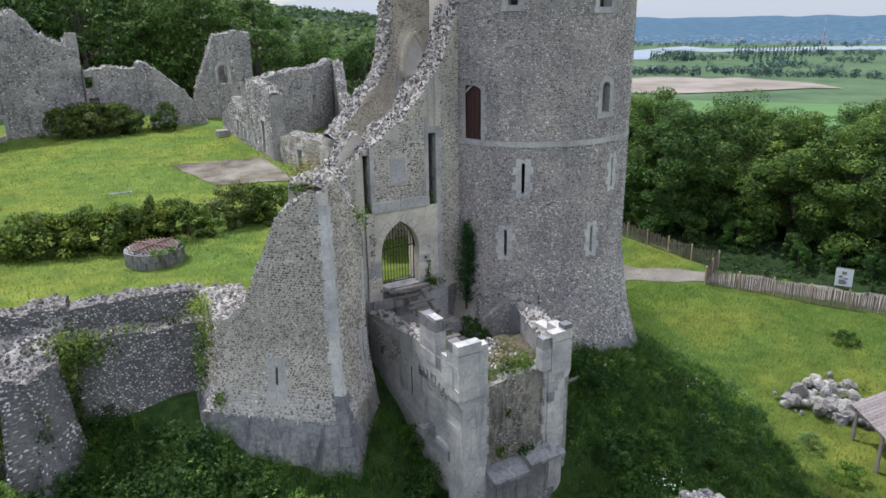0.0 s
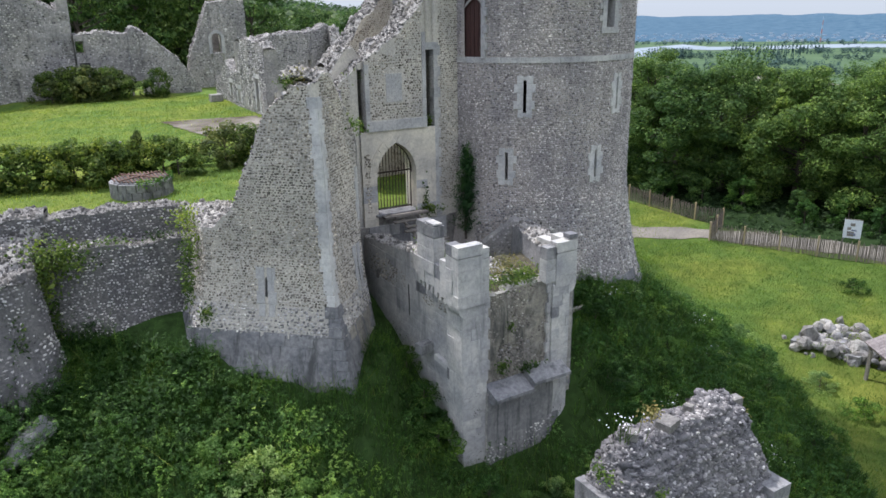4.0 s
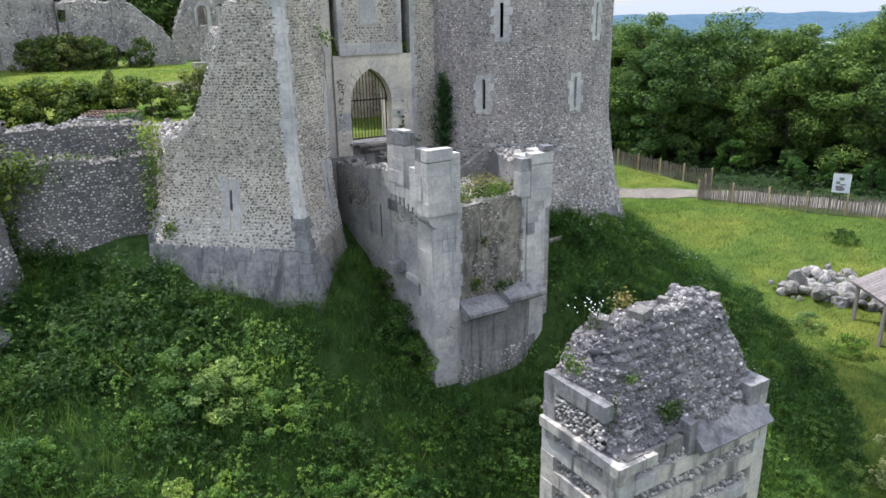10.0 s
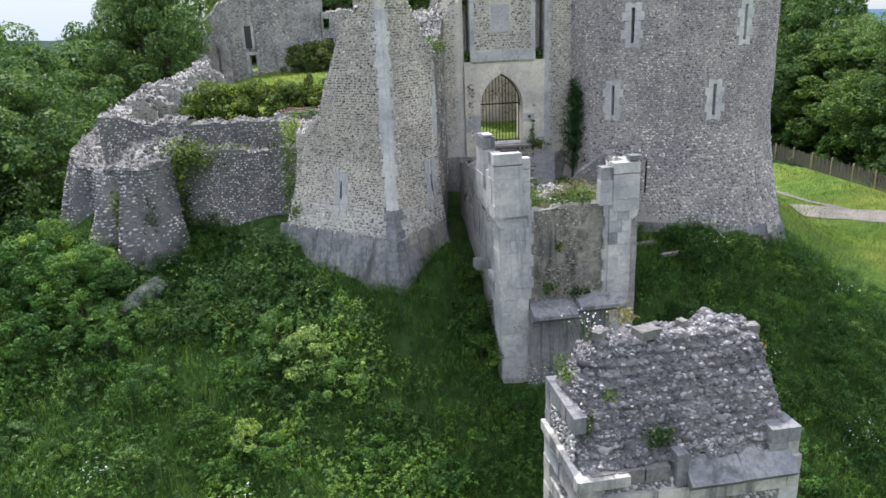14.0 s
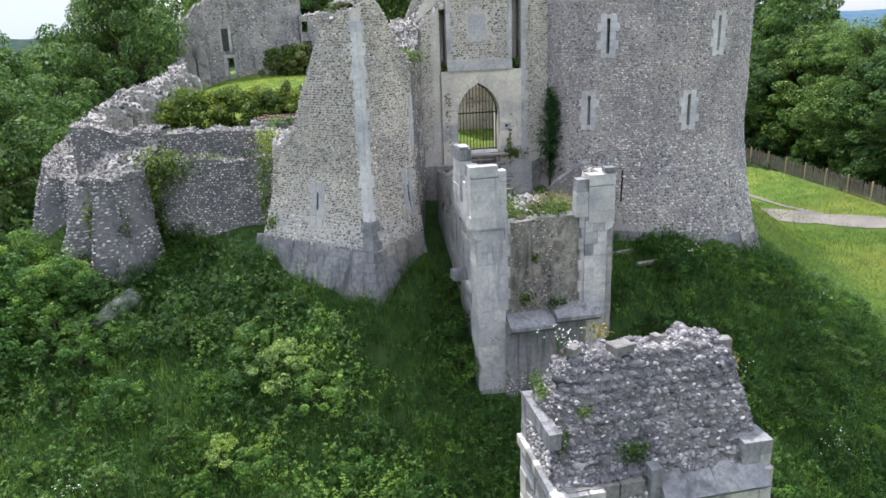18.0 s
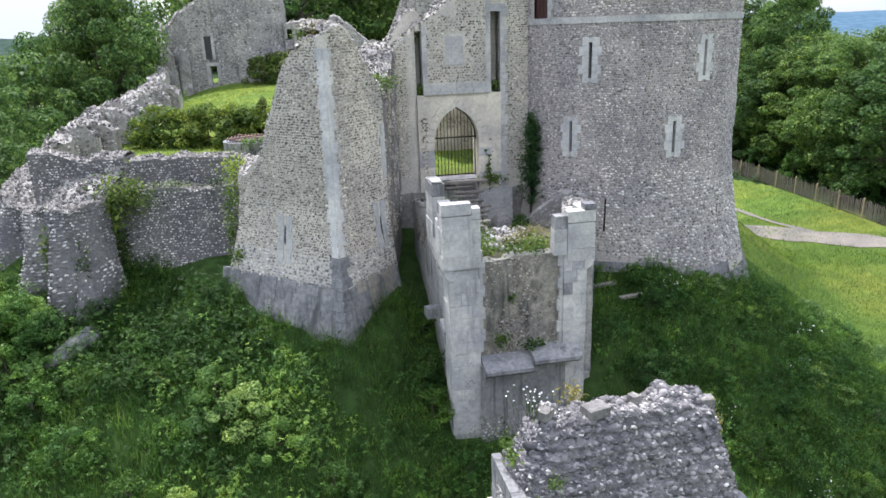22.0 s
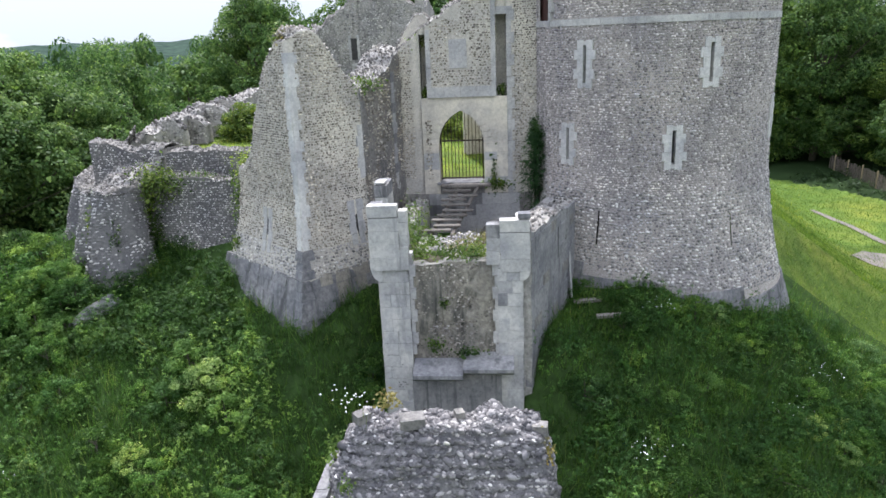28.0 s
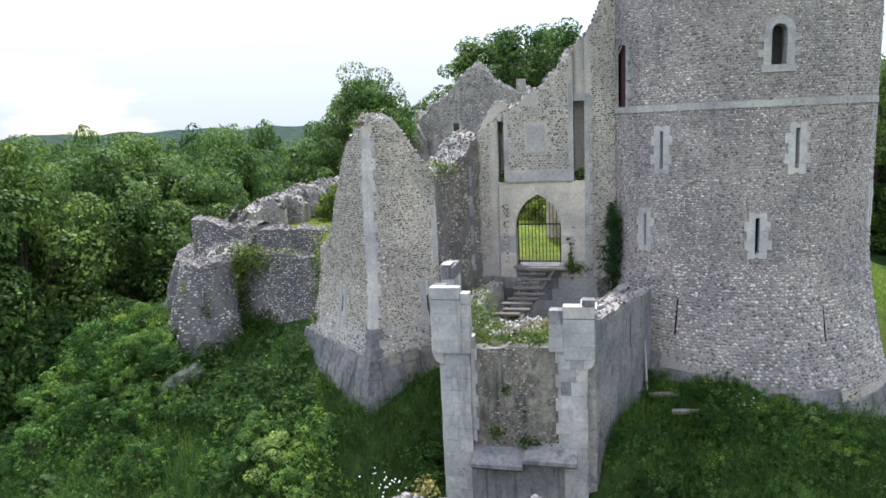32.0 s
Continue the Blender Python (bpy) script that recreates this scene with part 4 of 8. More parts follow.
block_face(gatewall, M_ASH, (10.38, GY - 0.1), (1, 0), (0, -1), 2.36, 3.06, 3.42, 0.36, 0.6, 0.3, 0.035, 41)
block_face(gatewall, M_ASH, (10.38, GY - 0.1), (1, 0), (0, -1), 0.16, 3.42, 5.3, 0.31, 0.3, 0.3, 0.02, 42)
block_face(gatewall, M_ASH, (12.58, GY - 0.1), (1, 0), (0, -1), 0.16, 3.42, 6.3, 0.31, 0.3, 0.3, 0.02, 43)
block_face(gatewall, M_ASH, (11.17, GY - 0.1), (1, 0), (0, -1), 0.6, 4.03, 4.98, 0.95, 0.6, 0.2, 0.03, 44)
for r in range(18):
    w = 0.26 if r % 2 else 0.16
    block(gatewall, M_ASH, 13.1 + w / 2, GY + 0.11, -0.45 + r * 0.36, w, 0.3, 0.35)
block_face(gatewall, M_ASH, (12.6, GY), (1, 0), (0, -1), 0.7, 5.7, 5.95, 0.25, 0.7, 0.3, 0.03, 45)

# the portal: jambs, spandrels over a pointed arch
GX0, GX1, SPRING, APEX = 10.71, 12.28, 1.45, 2.62


def pointed(x0, x1, spring, apex, n=12):
    """Points of a pointed arch from left to right."""
    hw, h = (x1 - x0) / 2, apex - spring
    r = (h * h + hw * hw) / (2 * hw)
    left = []
    for i in range(n + 1):
        z = spring + h * i / n
        dx = math.sqrt(max(0.0, r * r - (z - spring) ** 2))
        left.append((x0 + r - dx, z))
    return left + [(x0 + x1 - x, z) for x, z in left[-2::-1]]


arch_pts = pointed(GX0, GX1, SPRING, APEX)
bm = bmesh.new()
for sd in (0, 1):
    half = arch_pts[:13] if not sd else arch_pts[12:]
    for y0, y1 in ((GY - 0.06, GY + 0.75),):
        edge_x = 10.16 if not sd else 13.1
        outer = [(edge_x, p[1]) for p in half]
        if not sd:
            outer[-1], topo = (edge_x, APEX), [(edge_x, 3.06), ((GX0 + GX1) / 2, 3.06)]
        else:
            outer[0], topo = (edge_x, APEX), [(edge_x, 3.06), ((GX0 + GX1) / 2, 3.06)]
        for q in range(len(half) - 1):
            (ax, az), (bx, bz) = half[q], half[q + 1]
            (cx, cz), (dx, dz) = outer[q], outer[q + 1]
            for yy in (y0, y1):
                bm.faces.new([bm.verts.new((x, yy, z)) for x, z in ((ax, az), (bx, bz), (dx, dz), (cx, cz))])
            bm.faces.new([bm.verts.new(v) for v in ((ax, y0, az), (bx, y0, bz), (bx, y1, bz), (ax, y1, az))])
        for yy in (y0, y1):
            ap = half[-1] if not sd else half[0]
            bm.faces.new([bm.verts.new((x, yy, z)) for x, z in (ap, (edge_x, APEX), *topo)])
bmesh.ops.remove_doubles(bm, verts=bm.verts[:], dist=1e-4)
bmesh.ops.recalc_face_normals(bm, faces=bm.faces[:])
part("arch_spandrel", bm, M_ASHW, gatewall, "warm limestone spandrel over the pointed arch")
for x0, x1 in ((10.16, GX0), (GX1, 13.1)):
    part("jamb", boxm(x0, x1, GY - 0.05, GY + 0.75, -0.3, SPRING, 0), M_ASHW, gatewall)
    block_face(gatewall, M_ASHW, (x0, GY - 0.055), (1, 0), (0, -1), x1 - x0, -0.3, SPRING, 0.29, 0.42, 0.2, 0.014, 47, alt=M_ASH)
flint_part(gatewall, Face([(10.2, GY - 0.09), (10.7, GY - 0.09)]), 0.25, [(0, 2.4), (0.5, 2.4)], 0.095, 0.085, M_FLW, 50, smin=0.05, smax=0.3, keep=0.85)
# voussoirs
for q in range(0, 24, 2):
    (ax, az), (bx, bz) = arch_pts[q], arch_pts[min(q + 2, 24)]
    mx, mz = (ax + bx) / 2, (az + bz) / 2
    L = math.hypot(bx - ax, bz - az)
    t = math.atan2(bz - az, bx - ax)
    ob = block(gatewall, M_ASHW, 0, 0, 0, 1, 1, 1, name="voussoir")
    ob.matrix_basis = Matrix.Translation((mx - math.sin(t) * 0.15, GY + 0.04, mz + math.cos(t) * 0.15)) @ Matrix.Rotation(-t, 4, "Y") @ Matrix.Diagonal((L - 0.008, 0.26, 0.3, 1))
rubble_crest("rubble", gatewall, M_FLK, 51, 170, 0.07)
# footing below the threshold, dark and damp
part("footing", wall_mesh("footing", Face([(9.3, GY - 0.05), (14.3, GY - 0.05)]), -2.6, [(0, -0.3), (1.3, -0.28), (1.4, -0.02), (3, -0.02), (3.2, -0.32), (5, -0.35)], 1.2, M_RUB, 48, jag=0.05), None, gatewall)
block_face(gatewall, M_ASH, (10.3, GY - 0.08), (1, 0), (0, -1), 3.2, -2.3, -0.3, 0.4, 0.7, 0.2, 0.03, 49, alt=M_ASHD)
CREST_LOG.clear()

# the iron gate
gate = thing("iron_gate", (11.5, GY + 0.3, 0.1), "closed wrought iron gate of thin bars under the pointed arch", "gate")
gyy = GY + 0.3
xs = np.linspace(GX0 + 0.05, GX1 - 0.05, 13)
for i, x in enumerate(xs):
    top = np.interp(x, [p[0] for p in arch_pts], [p[1] for p in arch_pts]) - 0.03
    part("bar", tube(bmesh.new(), (x, gyy, 0.14), (x, gyy, top), 0.024 if i in (0, 12) else 0.013, 6), M_IRON, gate)
for z in (0.17, 1.5):
    part("rail", boxm(GX0 + 0.02, GX1 - 0.02, gyy - 0.012, gyy + 0.012, z, z + 0.05, 0.003), M_IRON, gate)
bm = bmesh.new()
for (ax, az), (bx, bz) in zip(arch_pts, arch_pts[1:]):
    tube(bm, (ax, gyy, az - 0.02), (bx, gyy, bz - 0.02), 0.028, 6)
part("arch_rim", bm, M_IRON, gate)
part("threshold", boxm(GX0 - 0.1, GX1 + 0.15, GY - 0.16, GY + 0.7, 0.03, 0.12, 0.015), M_ASHD, gatewall, "worn pale stone threshold")


def face_block(parent, mat, face, s0, s1, z0, z1, depth=0.25, proud=0.02, name="ashlar_block"):
    """A squared stone on a masonry face, leaning with its batter."""
    s, z = np.array([(s0 + s1) / 2]), np.array([(z0 + z1) / 2])
    p, n = face.at(s, z)[0], face.normal(s)[0]
    lo, hi = face.at(s, np.array([z0]))[0], face.at(s, np.array([z1]))[0]
    lean = math.degrees(math.atan2(float(np.dot((lo - hi)[:2], n[:2])), z1 - z0))
    u = (-n[1], n[0])
    return block(parent, mat, p[0] + n[0] * (proud - depth / 2), p[1] + n[1] * (proud - depth / 2), float(z[0]), s1 - s0 - 0.007, depth, z1 - z0 - 0.007, math.degrees(math.atan2(u[1], u[0])), rx=-lean, name=name)


# ---- the pointed bastion ----
bastion = thing("bastion", (6.6, 17.6, -3), "ruined beaked bastion of beige flint with pale stone quoins", "castle wall")
W_BAT = [(-5.0, 1.25), (-3.1, 0.76), (-2.4, 0.58), (-1.2, 0.26), (-0.4, 0.1), (0.5, 0.0), (3.0, -0.02), (5.5, -0.16), (20, -0.2)]
fw = Face([(4.3, 22.9), (4.19, 20.35), (6.93, 17.72), (8.62, 19.37)], W_BAT, [1.4, 1.3, 1, 0.6])
SA, SE, SR = fw.s[1], fw.s[2], fw.s[3]
k_w = [(0, 1.15), (SA - 0.1, 1.1), (SA + 0.42, 1.2), (SA + 0.92, 1.7), (SA + 1.2, 2.1), (SA + 1.33, 2.62), (SA + 1.63, 3.02), (SA + 2.0, 3.88), (SA + 2.3, 4.56), (SA + 2.68, 4.8), (SA + 3.1, 5.12), (SE, 5.2), (SE + 0.4, 5.38), (SE + 0.75, 5.45), (SE + 1.15, 5.2), (SE + 1.7, 4.5), (SE + 2.1, 3.9), (SR, 3.65)]
part("wall", wall_mesh("wall", fw, -4.2, k_w, 1.1, M_WING, 61, jag=0.1, foot=(-1.75, M_PLINTH)), None, bastion)
slits_w = [(SA + 1.86, -1.2, 0.0), (SE + 1.88, -1.0, 0.2)]


def wing_skip(S, Z):
    bad = (np.abs(S - SE) < np.where(Z > -1, 0.21, 0.28)) | (S > SR - 0.28) & (Z > 0.9) & (Z < 2.7)
    for s, z0, z1 in slits_w:
        bad |= (np.abs(S - s) < 0.28) & (Z > z0 - 0.1) & (Z < z1 + 0.12)
    return bad


flint_part(bastion, fw, -0.9, k_w, 0.09, 0.084, M_FLW, 62, wing_skip, keep=0.97)
flint_part(bastion, fw, -1.72, k_w, 0.11, 0.104, M_FLB, 63, wing_skip, zcap=-0.9)
rubble_crest("rubble", bastion, M_FLC, 64, 170, 0.07)
# the quoin strip
zq, r = -3.9, 0
qr = random.Random(8)
while zq < 4.75:
    h = qr.uniform(0.26, 0.36)
    low = zq < -1.0
    for sd in (-1, 1):
        w = ((0.31 if (r + (sd > 0)) % 2 else 0.25) if sd < 0 else (0.3 if r % 2 else 0.2)) + qr.uniform(-0.02, 0.02) + (0.06 if low else 0)
        lap = 0.04 if low else -0.005
        a, b = (SE - w, SE + lap) if sd < 0 else (SE - lap, SE + w)
        face_block(bastion, M_ASHD if low else M_DRESS, fw, a, b, zq, zq + h, 0.22, 0.022, "quoin")
    zq += h
    r += 1
# squared footing stones
fr2 = random.Random(9)
for r in range(7):
    z0 = -4.22 + r * 0.36
    s = SA - 0.3 + (r % 2) * 0.25
    while s < SR:
        w = fr2.uniform(0.45, 0.75)
        if not (s < SE + 0.35 and s + w > SE - 0.35) and s + w < SR:
            face_block(bastion, M_PLINTH if s < SE else M_BUFF, fw, s, s + w, z0, z0 + 0.36, 0.2, 0.012, "footing_stone")
        s += w
for s, z0, z1 in slits_w:
    sl = under(new("arrow_slit"), bastion)
    n = 4
    h = (z1 - z0 + 0.22) / n
    for k in range(n):
        for sd in (-1, 1):
            w = 0.26 if k % 2 else 0.2
            face_block(sl, M_ASH, fw, min(s + sd * 0.035, s + sd * (0.035 + w)), max(s + sd * 0.035, s + sd * (0.035 + w)), z0 - 0.1 + k * h, z0 - 0.1 + (k + 1) * h, 0.3, 0.02)
    p = fw.at(np.array([s]), np.array([(z0 + z1) / 2]))[0]
    nn = fw.normal(np.array([s]))[0]
    # the slit isn't cut: a dark strip on the face paints its shade
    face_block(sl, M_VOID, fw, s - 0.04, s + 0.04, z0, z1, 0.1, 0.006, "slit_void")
for k in range(5):
    w = 0.26 if k % 2 else 0.18
    face_block(bastion, M_ASH, fw, SR - w, SR, 0.95 + k * 0.33, 0.95 + (k + 1) * 0.33, 0.25, 0.02)

# return wall from the bastion to the gate
f_ret = Face([(8.62, 19.37), (9.5, 22.6)])
k_ret = [(0, 3.6), (0.7, 3.7), (1.4, 3.9), (2.2, 4.2), (2.7, 4.5), (3.35, 4.7)]
part("return_wall", wall_mesh("return_wall", f_ret, -3.4, k_ret, 1.1, M_RUB, 65, jag=0.1, rough=0.06), None, bastion)
flint_part(bastion, f_ret, -1.2, k_ret, 0.1, 0.09, M_FLW, 66, lambda S, Z: (S > 2.3) & (S < 2.75), keep=0.75)
rubble_crest("rubble", bastion, M_FLK, 67, 170, 0.07)
for k in range(13):
    w = 0.34 if k % 2 else 0.24
    face_block(bastion, M_ASH if k % 3 else M_ASHD, f_ret, 2.35, 2.35 + w, -0.4 + k * 0.34, -0.4 + (k + 1) * 0.34, 0.2, 0.025)

# ---- the curtain wall ----
curtain = thing("curtain_wall", (2, 22.6, -2.5), "dark flint curtain wall in two tiers with mossy ledge", "castle wall")
f_cl = Face([(-0.6, 22.45), (4.5, 22.2)], [(-4, 0.5), (-1.5, 0.12), (0.5, 0.0), (9, 0)])
k_cl = [(0, 0.5), (5.2, 0.42)]
part("wall", wall_mesh("wall", f_cl, -3.6, k_cl, 0.9, M_CURT, 71, jag=0.07), None, curtain)
flint_part(curtain, f_cl, -2.9, k_cl, 0.1, 0.092, M_FLP, 72, keep=0.93)
f_cu = Face([(-2.5, 23.15), (4.6, 23.05)])
k_cu = [(0, 1.75), (0.8, 1.7), (1.4, 1.45), (2.4, 1.3), (4.8, 1.38), (6.4, 1.3), (7.1, 1.1)]
part("wall", wall_mesh("wall", f_cu, -0.4, k_cu, 0.75, M_CURT, 73, jag=0.07), None, curtain)
flint_part(curtain, f_cu, 0.5, k_cu, 0.1, 0.092, M_FLP, 74, keep=0.9)
rubble_crest("rubble", curtain, M_FLK, 75, 170, 0.07)

stub = thing("broken_turret", (-2, 22.5, -2), "broken stump of a round flint turret at the curtain's end", "castle wall")
f_st = Face([(-3.8, 29.5), (-4.6, 26.6), (-3.8, 23.9), (-2.5, 22.3), (-1.7, 21.5), (-0.9, 20.95), (-0.35, 21.15), (-0.05, 21.7), (0.0, 22.6)], [(-4, 1.1), (-2.6, 0.7), (-1, 0.25), (0.3, 0), (9, 0)], [1, 1, 1, 1, 1, 1.2, 0.7, 0.4, 0.3])
k_st = [(0, 1.2), (2.9, 0.35), (5.8, 0.2), (7.9, 0.1), (8.9, 0.35), (10.2, 0.3), (11.1, 0.45), (12.0, 0.6), (13.0, 0.7)]


def ribbed(me, face, amp, period):
    """Weathers a face into upright ribs."""
    V = np.empty(len(me.vertices) * 3, np.float32)
    me.vertices.foreach_get("co", V)
    V = V.reshape(-1, 3)
    run = V[:, 0] * 0.6 - V[:, 1] * 0.8
    wob = 0.4 * vnoise(V, 0.7, 5)
    r = amp * np.sin(math.tau * (run / period + wob)) * smoothstep(0.6, -1.2, V[:, 2])
    V[:, 0] -= r * 0.6
    V[:, 1] -= r * 0.8
    me.vertices.foreach_set("co", V.ravel())
    me.update()
    return me


part("wall", ribbed(wall_mesh("wall", f_st, -4.5, k_st, 0.45, M_CURT, 77, jag=0.12, rough=0.04), f_st, 0.3, 1.5), None, stub)
flints = flint_part(stub, f_st, -3.2, k_st, 0.12, 0.1, M_FLP, 78, keep=0.93)
ribbed(flints.data, f_st, 0.3, 1.5)
# rubble ledge between the outer skin and the inner wall
lu, lw = np.meshgrid(np.linspace(0.02, 1, 90), np.linspace(0, 1, 14), indexing="ij")
f_in = Face([(-3.4, 28.6), (-3.0, 26.4), (-2.0, 24.4), (-0.8, 23.2), (0.4, 23.0)])
la = f_st.at(lu[:, 0] * f_st.length(), np.zeros(90))[:, :2]
lb = f_in.at(lu[:, 0] * f_in.length(), np.zeros(90))[:, :2]
lxy = la[:, None] * (1 - lw[..., None]) + lb[:, None] * lw[..., None]
lz = crest(k_st)(lu * f_st.length()) - 0.08 + 0.45 * lw + 0.12 * np.floor(lw * 3)
lz = lz + 0.1 * fnoise(np.concatenate([lxy, 0 * lxy[..., :1]], -1).reshape(-1, 3), 1.6, 14, 3).reshape(lz.shape)
ledge = np.concatenate([lxy, lz[..., None]], -1)
part("ledge_top", quick("ledge_top", ledge.reshape(-1, 3), grid_faces(90, 14), M_RUBP), None, stub)
CREST_LOG.append(ledge)
f_st2 = Face([(-1.75, 24.1), (-0.8, 23.2), (0.4, 23.0)])
part("inner_wall", wall_mesh("inner_wall", f_st2, -1.5, [(0, 0.75), (0.5, 1.1), (1.3, 1.45), (2.5, 1.5)], 1.1, M_CURT, 80, jag=0.1), None, stub)
flint_part(stub, f_st2, 0.0, [(0, 0.7), (0.5, 1.05), (1.3, 1.4), (2.5, 1.45)], 0.12, 0.1, M_FLP, 88, keep=0.9)
rubble_crest("rubble", stub, M_FLK, 81, 150, 0.08)

# ---- the barbican in front of the gate ----
barb = thing("barbican", (11.5, 16, -5.5), "pale limestone barbican with broken battlements and grassy floor", "gatehouse")
XL, XR, YF = 9.74, 13.6, 15.15
f_bl = Face([(XL, 21.6), (XL, YF + 0.1)])
k_bl = [(0, -0.35), (1.1, -0.25), (2.5, -0.1), (3.55, 0.05), (4.2, -0.05), (4.5, -0.4), (6.35, -0.5)]
part("side_wall", wall_mesh("side_wall", f_bl, -6.6, k_bl, 0.6, M_ASHB, 82, jag=0.06, rough=0.02, top_mat=M_RUBP), None, barb)
f_br = Face([(XR, YF + 0.1), (15.1, 19.5)])
k_br = [(0, 0.2), (1.0, 0.15), (4.7, 0.0)]
part("side_wall", wall_mesh("side_wall", f_br, -6.6, k_br, 0.8, M_ASHD, 83, jag=0.07, rough=0.02, top_mat=M_RUBP), None, barb)


def coursed_blocks(parent, face, s0, s1, z0, z1, course, length, mats, seed, drop=0.0, depth=0.2, proud=0.02, lower=None, skip=None):
    rnd = random.Random(seed)
    n = max(1, round((z1 - z0) / course))
    h = (z1 - z0) / n
    for r in range(n):
        s = s0 - (rnd.uniform(0.1, 0.4) if r % 2 else 0)
        while s < s1 - 0.02:
            w = length * rnd.uniform(0.75, 1.3)
            a, b = max(s, s0), min(s + w, s1)
            s += w
            if b - a < 0.08 or rnd.random() < drop:
                continue
            zc = z0 + (r + 0.5) * h
            if lower is not None and zc < lower((a + b) / 2):
                continue
            if skip is not None and skip((a + b) / 2, zc):
                continue
            face_block(parent, rnd.choices(mats, weights=(9, 1.2, 0.4)[:len(mats)])[0], face, a, b, z0 + r * h, z0 + (r + 1) * h, depth, proud + rnd.uniform(-0.008, 0.008))


# flint panels let into the pale side wall: run from, run to, bottom, top
BL_FLINT = [(0.5, 2.5, -1.4, -0.62), (4.05, 4.75, -1.35, -1.0), (4.95, 5.75, -1.3, -0.9), (2.7, 3.0, -1.3, -0.7)]
BL_SLIT = 3.2


def bl_flint(s, z):
    out = np.zeros(np.shape(s), bool)
    for a, b, c, d in BL_FLINT:
        out |= (s > a) & (s < b) & (z > c) & (z < d)
    return out


coursed_blocks(barb, f_bl, 0.4, 6.35, -5.4, -0.45, 0.33, 0.62, [M_ASHB, M_ASH, M_ASHD], 84, 0.1, lower=lambda s: -1.9 - 0.55 * max(0, s - 1.2) - 0.3, skip=lambda s, z: bool(bl_flint(np.array([s]), np.array([z]))[0]) or abs(s - BL_SLIT) < 0.3 and -2.2 < z < -1.0)
flint_part(barb, f_bl, -1.4, k_bl, 0.1, 0.085, M_FLW, 88, lambda S, Z: ~bl_flint(S, Z))
# uncut slit: its inner shade is a dark strip laid on the wall
face_block(barb, M_VOID, f_bl, BL_SLIT - 0.035, BL_SLIT + 0.035, -2.1, -1.08, 0.1, 0.024, "arrow_slit")
for z0, z1 in ((-2.25, -1.9), (-1.9, -1.5), (-1.5, -1.0)):
    for a, b in ((-0.32, -0.036), (0.036, 0.3)):
        face_block(barb, M_ASHB, f_bl, BL_SLIT + a, BL_SLIT + b, z0, z1, 0.2, 0.022)
# a set-off stone low on the side and a broken water spout
block(barb, M_DRESS, XL - 0.02, 16.2, -2.82, 0.26, 1.0, 0.16, rz=0, rx=4, name="set_off_stone")
block(barb, M_ASHD, XL - 0.2, 17.1, -2.62, 0.55, 0.34, 0.3, rz=8, name="water_spout")
coursed_blocks(barb, f_br, 0.0, 4.6, -4.2, 0.0, 0.33, 0.55, [M_ASHD, M_RUB], 85, 0.1, lower=lambda s: -4.2 + 0.35 * s, skip=lambda s, z: abs(s - 2.6) < 0.26 and -1.3 < z < -0.2)
# dark strip painting the shade of a slit on the right wall
face_block(barb, M_VOID, f_br, 2.565, 2.635, -1.25, -0.3, 0.1, 0.024, "arrow_slit")
for a, b in ((2.3, 2.564), (2.636, 2.9)):
    face_block(barb, M_ASHD, f_br, a, b, -1.3, -0.2, 0.2, 0.02)
rubble_crest("rubble", barb, M_FLC, 86, 70, 0.09)
# parapet: two merlons and a broken gap between them, oversailing on corbels
par = under(new("parapet"), barb)


def merlon(x0, x1, y0, y1, z0, z1, seed, course=0.34):
    rnd = random.Random(seed)
    n = max(1, round((z1 - z0) / course))
    h = (z1 - z0) / n
    for r in range(n):
        nx = max(1, round((x1 - x0) / 0.6))
        ny = max(1, round((y1 - y0) / 0.55))
        cx = sorted([0, 1] + [(j + rnd.uniform(-0.2, 0.2) + 0.3 * (r % 2)) / nx for j in range(1, nx)])
        cy = sorted([0, 1] + [(j + rnd.uniform(-0.2, 0.2)) / ny for j in range(1, ny)])
        for a, b in zip(cx, cx[1:]):
            for c, d in zip(cy, cy[1:]):
                m = M_ASHD if r == n - 1 and rnd.random() < 0.4 else M_ASHB if rnd.random() < 0.85 else M_ASH
                k = rnd.uniform(-0.012, 0.012)
                block(par, m, x0 + (a + b) / 2 * (x1 - x0) + k, y0 + (c + d) / 2 * (y1 - y0) + k, z0 + (r + 0.5) * h, (b - a) * (x1 - x0) - 0.004, (d - c) * (y1 - y0) - 0.004, h - 0.004 + (rnd.uniform(-0.05, 0.02) if r == n - 1 else 0))


PL = 9.42
merlon(PL, 10.2, YF - 0.1, YF + 0.22, -0.7, 1.06, 90)
merlon(PL, PL + 0.33, YF + 0.22, 15.7, -0.7, 1.04, 89)
merlon(10.2, 10.43, YF - 0.07, YF + 0.24, -0.7, 0.9, 91)
merlon(PL, PL + 0.32, 15.7, 16.02, -0.6, 0.48, 92)
merlon(PL, PL + 0.32, 16.02, 16.32, -0.55, 0.26, 97)
merlon(PL, PL + 0.36, 16.32, 17.25, -0.45, 1.32, 93)
merlon(PL + 0.02, PL + 0.3, 16.32, 16.8, 1.32, 1.4, 99)
merlon(12.45, 12.8, YF - 0.02, YF + 0.3, -0.6, 0.46, 94)
merlon(12.8, 13.57, YF - 0.05, YF + 0.28, -0.8, 0.6, 95)
merlon(13.22, 13.57, YF + 0.28, 15.9, -0.8, 0.58, 88)
merlon(13.25, 13.57, YF - 0.05, 15.4, 0.6, 0.76, 98)
merlon(13.25, 13.6, 15.9, 16.6, -0.6, 0.35, 96)
